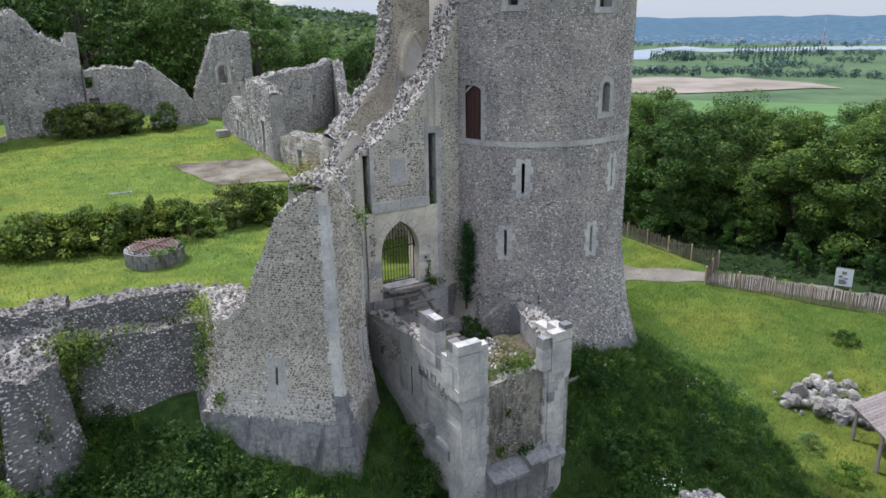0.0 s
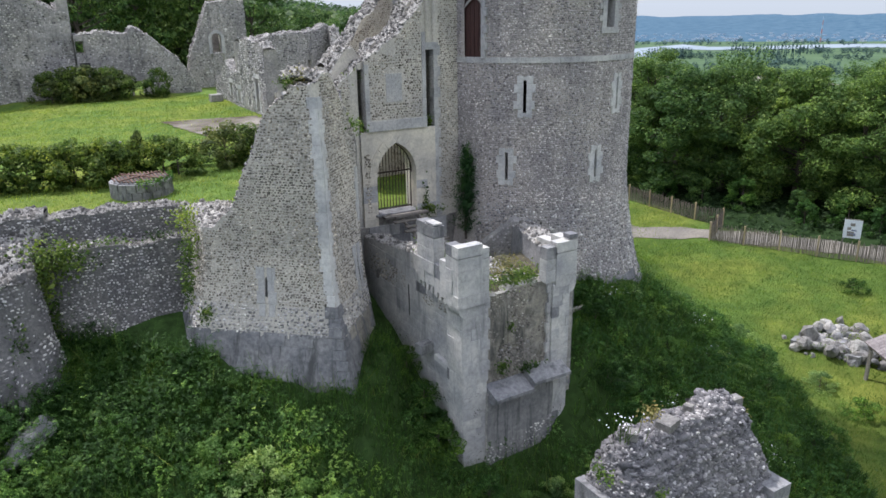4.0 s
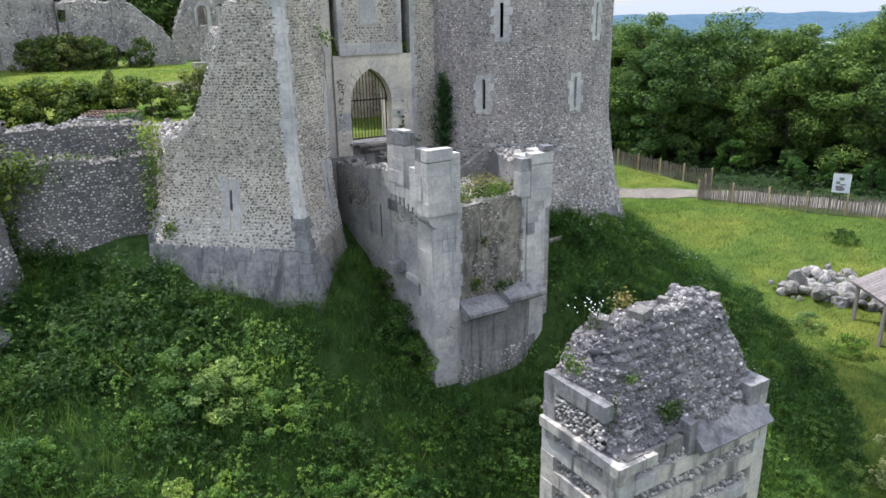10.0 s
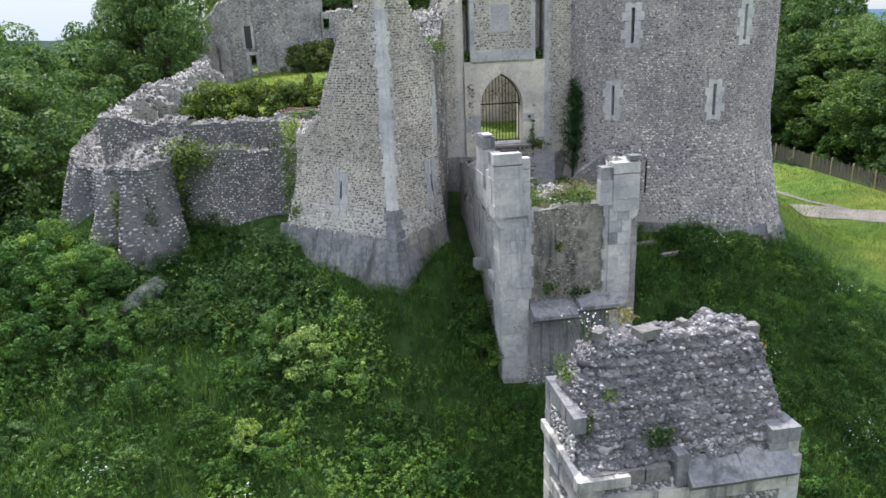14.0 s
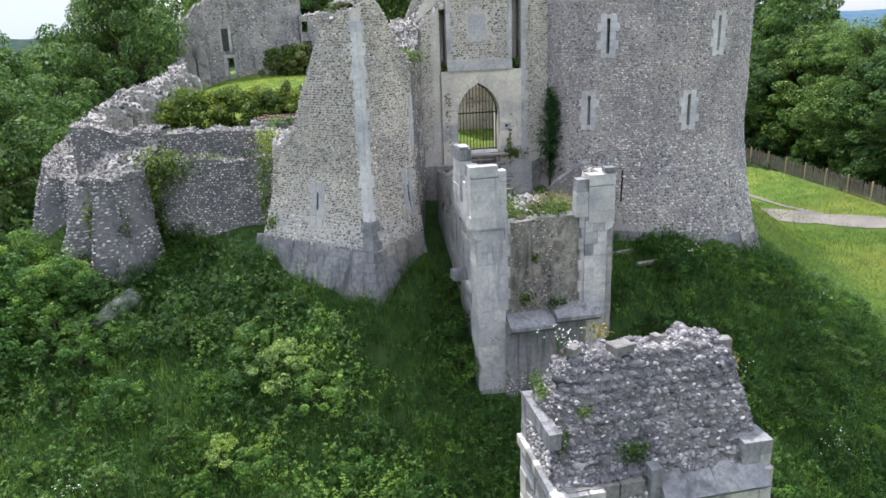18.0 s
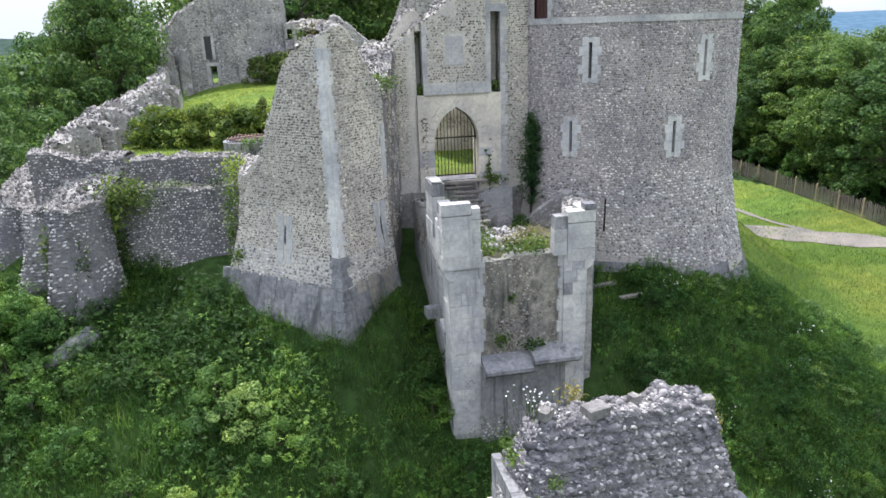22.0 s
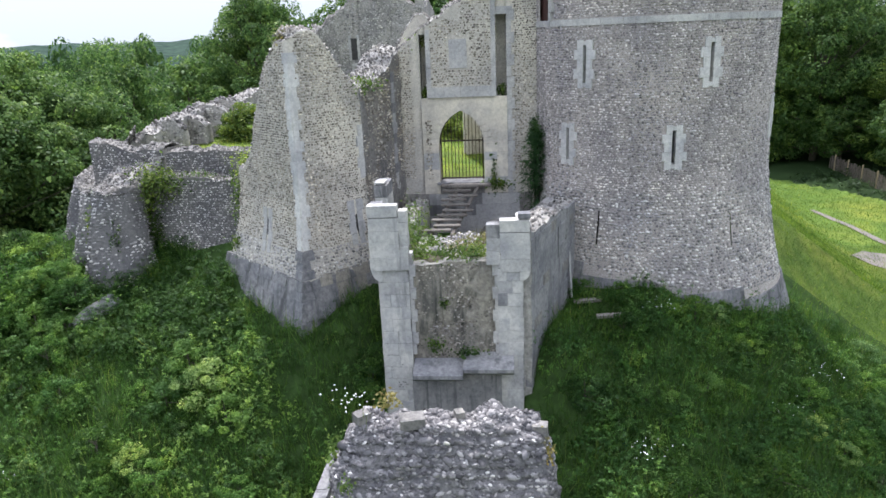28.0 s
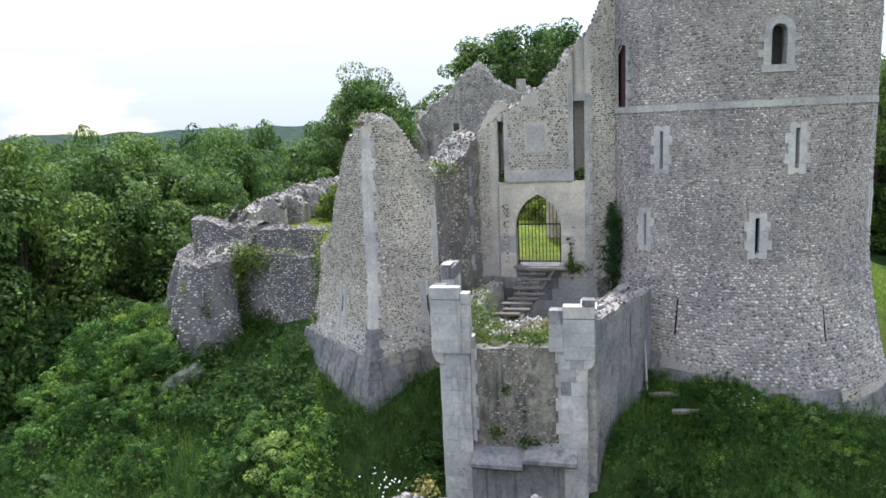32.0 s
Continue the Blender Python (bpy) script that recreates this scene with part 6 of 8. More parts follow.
# behind the far ruins
for x, y, k in ((-10, 90, 1.3), (-4, 94, 1.3), (2, 91, 1.35), (8, 88, 1.35), (14, 90, 1.35), (20, 89, 1.2), (26, 86, 1.05), (30, 80, 0.95), (34, 86, 0.95), (38, 76, 0.9), (30, 71, 0.85), (34, 66, 0.8), (-2, 103, 1.4), (6, 102, 1.45), (15, 103, 1.45), (24, 101, 1.25), (36, 97, 1.05), (44, 92, 0.95), (44, 80, 0.9), (39, 63, 0.8), (51, 84, 0.95), (46, 70, 0.9)):
    tree_at(x, y, k, "wood behind the ruins", far=y > 85)


# far woods: crowns too many to count
def far_woods(name, xs, ys, hs, per, leaf, seed, mat, label):
    rng = np.random.default_rng(seed)
    V, F, o = [], [], 0
    zs = ground_z(np.array(xs), np.array(ys))
    for x, y, z, h in zip(xs, ys, zs, hs):
        c = np.array([x, y, z + h * 0.55])
        p, d = ball_points(c, h * 0.5, per, rng, 1.0, 0.75)
        p = p[p[:, 2] > z - 1]
        d = d[: len(p)]
        v, f = leaf_quads(p, d + np.array([0, 0, 0.7]), leaf * h / 9, rng, 0.85)
        V.append(v)
        F.append(f + o)
        o += len(v)
    return tagged(new(name, quick(name, np.vstack(V), np.vstack(F), mat)), label, "woods", kind="stuff")


M_FARLEAF = leaf_mat("far_leaves", [(0.0, (0.035, 0.068, 0.03)), (0.5, (0.06, 0.108, 0.042)), (1.0, (0.1, 0.16, 0.065))])
wr = np.random.default_rng(90)
for n, lo, span, per, leaf, hs in ((620, 62, 110, 100, 0.95, 91), (1900, 150, 330, 64, 1.35, 93)):
    ang = np.radians(wr.uniform(-8, 38, n))
    rad = lo + wr.random(n) ** 0.8 * span
    far_woods("hillside_woods", 10 + rad * np.sin(ang), 30 + rad * np.cos(ang), 8 + 4 * wr.random(n), per, leaf, hs, M_FARLEAF, "dense green woods on the hill behind the castle")
n = 1800
ang = np.radians(wr.uniform(-78, -8, n))
rad = 88 + wr.random(n) ** 0.9 * 420
far_woods("slope_woods", 10 + rad * np.sin(ang), 30 + rad * np.cos(ang), 8 + 4 * wr.random(n), 45, 2.1, 92, M_FARLEAF, "dense green woods on the slope below the castle")


# ---- the valley and its hills ----
def sheet(name, pts, mat, label, category="ground", z=None, kind="structure"):
    """A flat stretch of land or water from its outline: heading in degrees and distance from the castle."""
    bm = bmesh.new()
    vs = [bm.verts.new((d * math.sin(radians(a)), d * math.cos(radians(a)), (gz(d * math.sin(radians(a)), d * math.cos(radians(a))) if z is None else z))) for a, d in pts]
    bm.faces.new(vs)
    me = bpy.data.meshes.new(name)
    bm.to_mesh(me)
    bm.free()
    me.materials.append(mat)
    return tagged(new(name, me), label, category, kind=kind)


VZ = gz(700, 500)
M_SAND = plain_mat("gravel_pit", (0.17, 0.15, 0.115), (0.34, 0.3, 0.26), 0.012, 0.95)
M_FIELD = plain_mat("far_field", (0.07, 0.14, 0.05), (0.11, 0.19, 0.075), 0.01, 0.95)
# matte water: the sky's pale reflection is put into the base colour
M_RIVER = plain_mat("river_sky_tint", (0.25, 0.3, 0.34), (0.32, 0.37, 0.41), 0.004, 0.9)
# far hills and valley trees: the blue of distance haze is in their base colour
M_HAZE = plain_mat("haze_tinted_hill", (0.04, 0.085, 0.13), (0.085, 0.14, 0.185), 0.03, 1.0)
M_HAZE2 = plain_mat("haze_tinted_wood", (0.045, 0.085, 0.085), (0.085, 0.135, 0.12), 0.02, 1.0)
M_DARKHILL = plain_mat("wooded_ridge", (0.012, 0.027, 0.02), (0.055, 0.09, 0.062), 0.08, 1.0)
sheet("field", [(30, 500), (75, 500), (80, 960), (28, 960)], M_FIELD, "flat green field in the river valley", z=VZ + 0.6)
sheet("gravel_flat", [(38, 1130), (42, 1150), (45.4, 1165), (47.1, 1200), (49.4, 1195), (51.2, 1172), (53, 1208), (55.2, 1166), (57.9, 1129), (59.9, 1055), (58, 1052), (53.8, 986), (49.5, 941), (46.5, 934), (42, 960), (38, 990)], M_SAND, "pale gravel workings beside the river", z=VZ + 1.2)
sheet("river", [(36, 1690), (46.5, 1700), (47, 1880), (48.5, 2150), (51, 2070), (56.8, 2150), (60, 2250), (72, 2350), (72, 2600), (60, 2520), (56.8, 2410), (54, 2310), (51, 2280), (49.2, 2480), (46.6, 2250), (45.3, 2140), (36, 2100)], M_RIVER, "pale matte river with the white sky's reflection in its colour", "river", z=VZ + 1.0)
sheet("pond", [(46.4, 1400), (47.6, 1395), (47.7, 1440), (46.6, 1450)], M_RIVER, "small pond among trees", "pond", z=VZ + 1.0)


def ridge(name, a0, a1, d0, d1, top, mat, seed, label, jag=6.0, n=260):
    a = np.radians(np.linspace(a0, a1, n))
    rows = []
    for k, (d, h) in enumerate(((d0, 0.0), (d0 + (d1 - d0) * 0.3, 0.35), (d0 + (d1 - d0) * 0.6, 0.75), (d1, 1.0), (d1 * 1.08, 0.6))):
        P = np.stack([a * 40, np.full(n, k * 3.0), np.zeros(n)], 1)
        z = VZ + (top - VZ) * h + jag * fnoise(P, 0.7, seed, 4) * (0.4 + h)
        rows.append(np.stack([d * np.sin(a), d * np.cos(a), z], 1))
    V = np.stack(rows, 1).reshape(-1, 3)
    return tagged(new(name, quick(name, V, grid_faces(n, 5, 0, True), mat, True)), label, "hills", kind="structure")


ridge("backdrop_far_ridge", 24, 100, 2750, 4200, 5, M_HAZE, 5, "long ridge beyond the river, tinted blue for haze", 4)
ridge("backdrop_wooded_ridge", -95, 30, 600, 1150, 9, M_DARKHILL, 6, "dark wooded ridge on the horizon", 2.2)
wr = np.random.default_rng(95)
bands = ((520, 1225, 1330, 7, 13), (420, 1430, 1540, 6, 12), (380, 1620, 1780, 7, 14), (420, 1900, 2040, 7, 13), (420, 2420, 2740, 7, 14))
for q, (n, d0, d1, h0, h1) in enumerate(bands):
    a, d = wr.uniform(30, 76, n), wr.uniform(d0, d1, n)
    sel = ~((a > 45.6) & (a < 48) & (d > 1350) & (d < 1540)) & ~((a < 47.6) & (d > 1590) & (d < 2200)) & (fnoise(np.stack([a, d * 0.01, 0 * a], 1), 0.5, 30 + q, 2) > (-0.35, 0.0, -0.1, -0.1, -0.3)[q])
    far_woods("valley_woods", (d * np.sin(np.radians(a)))[sel], (d * np.cos(np.radians(a)))[sel], wr.uniform(h0, h1, sel.sum()), 60, 1.5, 96 + q, M_HAZE2, "belts of trees along the river, tinted blue for haze")
# rows of poplars in the valley
V, F, o = [], [], 0
for a0, a1, dd, n in ((46.8, 49.8, 1640, 16), (52.6, 58.4, 1850, 26), (53.5, 57, 1560, 9)):
    for aa in np.linspace(a0, a1, n):
        dq = dd + wr.normal(0, 14)
        c = np.array([dq * math.sin(radians(aa)), dq * math.cos(radians(aa)), VZ + 13.0])
        p, dn = ball_points(np.zeros(3), 1.0, 90, wr, 1.0, 0.6)
        v, f = leaf_quads(p * np.array([2.6, 2.6, 13 + wr.normal(0, 1.5)]) + c, dn, 2.2, wr, 0.8)
        V.append(v)
        F.append(f + o)
        o += len(v)
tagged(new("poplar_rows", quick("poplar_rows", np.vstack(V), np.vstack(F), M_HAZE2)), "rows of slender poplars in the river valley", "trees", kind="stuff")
# bluish white, so the houses carry the haze tint of the ridge behind
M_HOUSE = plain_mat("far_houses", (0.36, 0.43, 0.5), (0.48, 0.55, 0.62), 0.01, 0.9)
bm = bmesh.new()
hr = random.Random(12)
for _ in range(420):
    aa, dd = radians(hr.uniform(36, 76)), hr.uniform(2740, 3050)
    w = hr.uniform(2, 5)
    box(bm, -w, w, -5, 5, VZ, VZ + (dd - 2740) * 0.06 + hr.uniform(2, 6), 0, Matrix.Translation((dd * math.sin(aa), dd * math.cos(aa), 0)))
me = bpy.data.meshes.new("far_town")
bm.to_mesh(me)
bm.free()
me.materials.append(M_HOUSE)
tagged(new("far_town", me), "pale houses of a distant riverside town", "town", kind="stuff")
M_RED = plain_mat("red_paint", (0.36, 0.17, 0.17), (0.42, 0.22, 0.22), 1.0, 0.6)
mast = thing("radio_mast", (2700 * math.sin(radians(58.2)), 2700 * math.cos(radians(58.2)), VZ), "red and white lattice mast in the far valley", "mast")
for k in range(6):
    r0, r1 = 9 - k * 1.4, 9 - (k + 1) * 1.4
    part("mast_section", tube(bmesh.new(), (mast.location.x, mast.location.y, VZ + k * 13.5), (mast.location.x, mast.location.y, VZ + (k + 1) * 13.5), r0 * 0.4, 4, r1 * 0.4), M_RED if k % 2 == 0 else M_HOUSE, mast)


# ---- undergrowth ----
def ditch_mask(x, y):
    """Where the mound and ditch are overgrown (not the mown meadow, nor inside walls)."""
    rt = np.hypot(x - TC[0], y - TC[1])
    z = ground_z(x, y)
    plain = -8.7 + 0.1 * np.clip(x - 20, -10, 40) + 0.02 * np.clip(y - 10, -30, 60)
    ok = (z > plain + 0.55) | (x < 13)
    ok &= rt > t_radius(z) + 0.05
    ok &= ~((x > 4.0) & (y > 18.6) & (x < 14))
    ok &= ~((x > 9.3) & (x < 13.8) & (y > 15.0))
    ok &= ~((x > 13) & (x < 15.6) & (y > 15.2 + (x - 13.6) * 2.6))
    ok &= ~((x > PX0) & (x < PX1) & (y > PY0) & (y < PY1))
    ok &= ~((x > 0.2) & (y > 22.2)) & ~((x > -4.3) & (y > 21.6 + np.abs(x + 1.0) * 0.5))
    wl = (x - 6.93) * -0.69 + (y - 17.72) * -0.72
    wr_ = (x - 6.93) * 0.707 + (y - 17.72) * -0.707
    ok &= ~((wl < 0.75) & (wr_ < 0.62) & (y > 15))
    return ok


def tall_mask(x, y):
    """The overgrown ground clear of the bastion's foot."""
    wl = (x - 6.93) * -0.69 + (y - 17.72) * -0.72
    wr_ = (x - 6.93) * 0.707 + (y - 17.72) * -0.707
    return ditch_mask(x, y) & ~((wl < 1.7) & (wr_ < 2.1) & (y > 14.3))


def rosettes(T, N, size, rng, aspect, k=6):
    """A whorl of leaves spreading from each stalk's tip."""
    n = len(T)
    N = N + rng.normal(0, 0.2, N.shape)
    N /= np.linalg.norm(N, axis=1)[:, None]
    A = np.cross(N, rng.normal(0, 1, N.shape))
    A /= np.linalg.norm(A, axis=1)[:, None] + 1e-9
    B = np.cross(N, A)
    a = math.tau * np.arange(k)[None] / k + rng.random((n, 1)) * 6.28 + rng.normal(0, 0.25, (n, k))
    s_ = (size * 0.8 * np.exp(rng.normal(0, 0.28, (n, 1))) * np.exp(rng.normal(0, 0.15, (n, k))))[..., None]
    U = A[:, None] * np.cos(a)[..., None] + B[:, None] * np.sin(a)[..., None] + N[:, None] * rng.normal(0.05, 0.22, (n, k, 1))
    W = np.cross(np.broadcast_to(N[:, None], U.shape), U)
    P = T[:, None] + U * s_ * 0.55 + N[:, None] * rng.normal(0, 0.3, (n, k, 1)) * s_
    up = N[:, None] * s_ * 0.08
    V = np.stack([P - U * s_ * 0.5, P + W * s_ * aspect * 0.45 + up, P + U * s_ * 0.5 - up, P - W * s_ * aspect * 0.45 + up], 2).reshape(-1, 3)
    return V, np.arange(n * k * 4).reshape(-1, 4)


def cover(name, n_clumps, per, radius, leaf, rng, mat, region, label, up=0.7, height=0.35, patch=None, aspect=0.6, mask=ditch_mask):
    x = rng.uniform(region[0], region[1], n_clumps)
    y = rng.uniform(region[2], region[3], n_clumps)
    ok = mask(x, y)
    if patch is not None:
        P = np.stack([x, y, 0 * x], 1)
        ok &= fnoise(P, patch[0], patch[1], 2) > patch[2]
    x, y = x[ok], y[ok]
    z = ground_z(x, y)
    r = radius * np.exp(rng.normal(0, 0.35, len(x)))
    tips = max(2, per // 6)
    d = rng.normal(0, 1, (len(x), tips, 3))
    d /= np.linalg.norm(d, axis=2)[..., None]
    d[..., 2] = np.abs(d[..., 2])
    P = np.stack([x, y, z], 1)[:, None] + d * r[:, None, None] * np.array([1, 1, height / radius]) * (0.6 + 0.4 * rng.random((len(x), tips, 1)))
    v, f = rosettes(P.reshape(-1, 3), d.reshape(-1, 3) + np.array([0, 0, up]), leaf, rng, aspect)
    return tagged(new(name, quick(name, v, f, mat)), label, "plants", kind="stuff")


ur = np.random.default_rng(400)
M_NETTLE = leaf_mat("nettle_leaves", [(0.0, (0.0202, 0.0537, 0.0123)), (0.5, (0.0396, 0.0968, 0.0194)), (0.85, (0.0695, 0.148, 0.0317)), (1.0, (0.143, 0.233, 0.0757))])
# darker copy of the nettles: the canopy's shade is put into the leaf colour
M_NETTLED = leaf_mat("shade_toned_nettles", [(0.0, (0.016, 0.036, 0.012)), (0.6, (0.032, 0.065, 0.022)), (1.0, (0.075, 0.125, 0.05))])
M_YELLOW = leaf_mat("light_leaves", [(0.0, (0.075, 0.155, 0.03)), (0.5, (0.115, 0.22, 0.048)), (1.0, (0.2, 0.315, 0.1))])
cover("undergrowth", 15000, 30, 0.26, 0.068, ur, M_NETTLE, (-9, 25, 3.5, 22), "dense nettles and low brambles on the castle mound", height=0.27, patch=(0.55, 77, -0.35))
cover("undergrowth", 2600, 84, 0.42, 0.07, ur, M_LEAF2, (-9, 12, 4, 21), "bramble clumps on the ditch slope", height=0.75, patch=(0.6, 12, 0.2), mask=tall_mask)
cover("undergrowth", 420, 70, 0.36, 0.065, ur, M_YELLOW, (-6, 9, 6, 20.5), "yellow-green weeds on the ditch slope", height=0.6, patch=(0.5, 31, 0.2), mask=tall_mask)
# light green clumps whose colour also draws the sunlit patch of slope
cover("undergrowth", 260, 110, 0.42, 0.065, ur, M_YELLOW, (1.6, 7.5, 11.5, 17.2), "leafy clumps below the bastion, coloured bright as a sunlit patch", height=0.75, patch=(0.7, 9, -0.05), mask=tall_mask)
cover("undergrowth", 3600, 50, 0.36, 0.07, ur, M_LEAF2, (14.5, 27, 4, 20), "bramble clumps on the mound below the keep", height=0.5, patch=(0.8, 44, -0.05))
cover("undergrowth", 420, 60, 0.34, 0.065, ur, M_YELLOW, (15, 27, 5, 20), "light green weeds on the mound below the keep", height=0.5, patch=(0.9, 51, 0.1))
cover("undergrowth", 1500, 40, 0.5, 0.1, ur, M_LEAF2, (-9.5, -3.9, 17, 33), "leafy scrub on the bank by the broken turret", height=0.7)


for q, (m, lab, pt) in enumerate(((M_LEAF2, "rounded bramble clumps on the slopes", 0.25), (M_YELLOW, "light green clumps on the slopes", 0.38), (M_NETTLE, "dark leafy clumps on the slopes", 0.25))):
    cover("undergrowth", 1300, 190, 0.42, 0.06, ur, m, (-9, 27, 4, 21), lab, height=0.7, patch=(1.1, 61 + q * 5, pt), mask=tall_mask)


def wood_edge(x, y):
    """The ground behind the path and the bank's fence."""
    past = np.where(y < 29.5, (x - 36) * 0.909 + (y - 27.9) * 0.416 - 2.7, x - np.interp(y, [29.5, 34, 41, 49, 54, 70], [38.6, 38.8, 38.7, 35.5, 32.1, 30.2]))
    return (past > 0) & (past < 9)


cover("wood_undergrowth", 3600, 26, 0.7, 0.17, ur, M_NETTLED, (32, 56, 6, 52), "nettles and saplings along the wood's edge, canopy shade in their colour", height=0.5, mask=wood_edge)


def blades(name, n, region, rng, h, w, mat, label, mask=None):
    """Grass blades, three points each."""
    x, y = rng.uniform(region[0], region[1], n), rng.uniform(region[2], region[3], n)
    if mask is not None:
        ok = mask(x, y)
        x, y = x[ok], y[ok]
    z = ground_z(x, y)
    n = len(x)
    a = rng.random(n) * math.tau
    hh = h * np.exp(rng.normal(0, 0.4, n))
    lean = rng.normal(0, 0.35, (n, 2)) * hh[:, None]
    P = np.stack([x, y, z - 0.02], 1)
    U = np.stack([np.cos(a), np.sin(a), 0 * a], 1) * w / 2
    T = P + np.concatenate([lean, hh[:, None]], 1)
    V = np.stack([P - U, P + U, T], 1).reshape(-1, 3)
    return tagged(new(name, quick(name, V, np.arange(3 * n).reshape(n, 3), mat)), label, "grass", kind="stuff")


cover("nettle_bed", 2600, 36, 0.2, 0.075, ur, M_NETTLE, (-1.2, 4.8, 17.4, 22.3), "dark leafy nettles at the curtain wall's foot", height=0.65, aspect=0.45)
blades("tall_nettles", 9000, (-0.6, 4.6, 17.8, 22.2), ur, 0.36, 0.022, M_NETTLE, "tall dark nettles at the curtain wall's foot", ditch_mask)
blades("tall_grass", 110000, (-9, 26, 4, 22.3), ur, 0.42, 0.022, M_BLADE, "long uncut grass on the mound and ditch", ditch_mask)
M_MEADOW = leaf_mat("meadow_blades", [(0.0, (0.092, 0.16, 0.026)), (0.5, (0.146, 0.231, 0.042)), (0.85, (0.202, 0.286, 0.056)), (1.0, (0.314, 0.319, 0.11))])
M_MEADOW2 = leaf_mat("lower_meadow_blades", [(0.0, (0.075, 0.14, 0.02)), (0.5, (0.115, 0.2, 0.032)), (0.85, (0.165, 0.25, 0.045)), (1.0, (0.27, 0.29, 0.09))])
blades("bank_grass", 45000, (21.5, 38.4, 27, 52), ur, 0.1, 0.03, M_MEADOW2, "rough bright grass of the bank below the fence", lambda x, y: (ground_z(x, y) < -0.6) & (np.abs((x - 32.8) * 0.5 + (y - 31.0) * 0.86) > 1.1) & (x < np.interp(y, [27, 29.5, 34, 41, 49, 54], [36.4, 37.4, 38.2, 38.1, 35, 31.5])))
blades("meadow_grass", 100000, (17, 40, 4, 34), ur, 0.105, 0.026, M_MEADOW2, "bright mown meadow grass below the castle", lambda x, y: ~ditch_mask(x, y) & (np.hypot(x - TC[0], y - TC[1]) > 5.4) & ((x - 36) * 0.909 + (y - 27.9) * 0.416 < -0.3))
blades("court_grass", 60000, (-2.5, 16, 24.2, 66), ur, 0.09, 0.035, M_MEADOW, "short bright grass of the castle court")

# bushes
M_PALEB = leaf_mat("pale_shrub_leaves", [(0.0, (0.099, 0.178, 0.055)), (0.5, (0.176, 0.282, 0.099)), (1.0, (0.352, 0.471, 0.22))])
BUSH = [make_tree(1.7, 1.15, 34, 4600, 0.078, 360 + i, (M_LEAF2, M_NETTLE, M_YELLOW, M_PALEB)[i], name="bush", low=0.08, label=("green bramble bush on the ditch slope", "dark green bush on the castle mound", "yellow-green bush on the ditch slope", "pale green leafy bush on the ditch slope")[i]) for i in range(4)]
for x, y, k, i in ((4.1, 16.1, 0.8, 3), (3.2, 16.9, 0.75, 2), (4.9, 15.2, 0.7, 2), (2.8, 15.9, 0.65, 2), (6.2, 14.2, 0.6, 1), (5.8, 13.3, 0.6, 0), (3.2, 13.8, 0.65, 0), (7.6, 12.5, 0.6, 0), (1.2, 14.6, 0.7, 1), (-0.6, 16.0, 0.7, 0), (4.6, 12.0, 0.6, 2), (9.25, 16.8, 0.7, 1), (9.1, 15.7, 0.75, 1), (9.3, 17.9, 0.55, 1), (9.0, 16.3, 0.6, 1), (21.3, 15.6, 0.36, 3), (21.9, 15.0, 0.4, 3), (22.3, 15.9, 0.34, 3), (21.6, 16.6, 0.36, 0), (22.7, 14.4, 0.4, 3), (22.2, 13.6, 0.36, 2), (18.6, 18.0, 0.55, 1), (20.2, 18.0, 0.55, 0), (19.3, 18.3, 0.4, 3), (21.5, 16.5, 0.6, 0), (23.2, 16.4, 0.5, 0), (24.2, 18.4, 0.5, 0), (19.5, 13.5, 0.7, 1), (17.2, 12.5, 0.7, 1), (16.0, 10.5, 0.65, 0), (21.3, 11.6, 0.6, 1), (15.0, 15.0, 0.6, 1), (22.6, 14.3, 0.6, 0), (35.6, 18.6, 0.6, 1), (24.9, 20.6, 0.5, 3), (25.6, 19.2, 0.55, 0), (26.4, 17.8, 0.5, 3), (25.3, 16.4, 0.6, 0), (26.6, 14.6, 0.55, 3), (26.0, 12.4, 0.6, 0), (24.2, 21.6, 0.4, 0), (24.6, 14.6, 0.5, 1), (23.0, 12.0, 0.6, 0), (20.4, 15.4, 0.55, 0), (18.4, 15.6, 0.5, 2)):
    plant_copy(BUSH[i], x, y, k, "bushes of the mound", flat=0.85)
br = np.random.default_rng(55)
bx, by = br.uniform(-8, 26, 1100), br.uniform(4.5, 21, 1100)
okb = tall_mask(bx, by) & (fnoise(np.stack([bx, by, 0 * bx], 1), 0.5, 12, 2) > -0.3)
for x, y in list(zip(bx[okb], by[okb]))[:165]:
    plant_copy(BUSH[(0, 1, 1, 0, 2)[vr.randrange(5)] if x > 13 else (0, 0, 1, 2, 3, 3)[vr.randrange(6)]], float(x), float(y), vr.uniform(0.2, 0.52), "bushes of the mound", flat=vr.uniform(0.7, 1.1))
plant_copy(BUSH[1], 12.95, 19.4, 0.62, "bushes of the mound", z=-1.7)
plant_copy(BUSH[1], 13.3, 20.4, 0.5, "bushes of the mound", z=-1.6)
# lighter growth where the mound meets the meadow, and the bramble bank by the turret
ex, ey = br.uniform(17, 27, 2500), br.uniform(4, 22, 2500)
edge = ditch_mask(ex, ey) & ~ditch_mask(ex + 0.7, ey)
for x, y in list(zip(ex[edge], ey[edge]))[:34]:
    plant_copy(BUSH[(0, 2, 3, 3)[vr.randrange(4)]], float(x), float(y), vr.uniform(0.2, 0.45), "bushes of the mound")
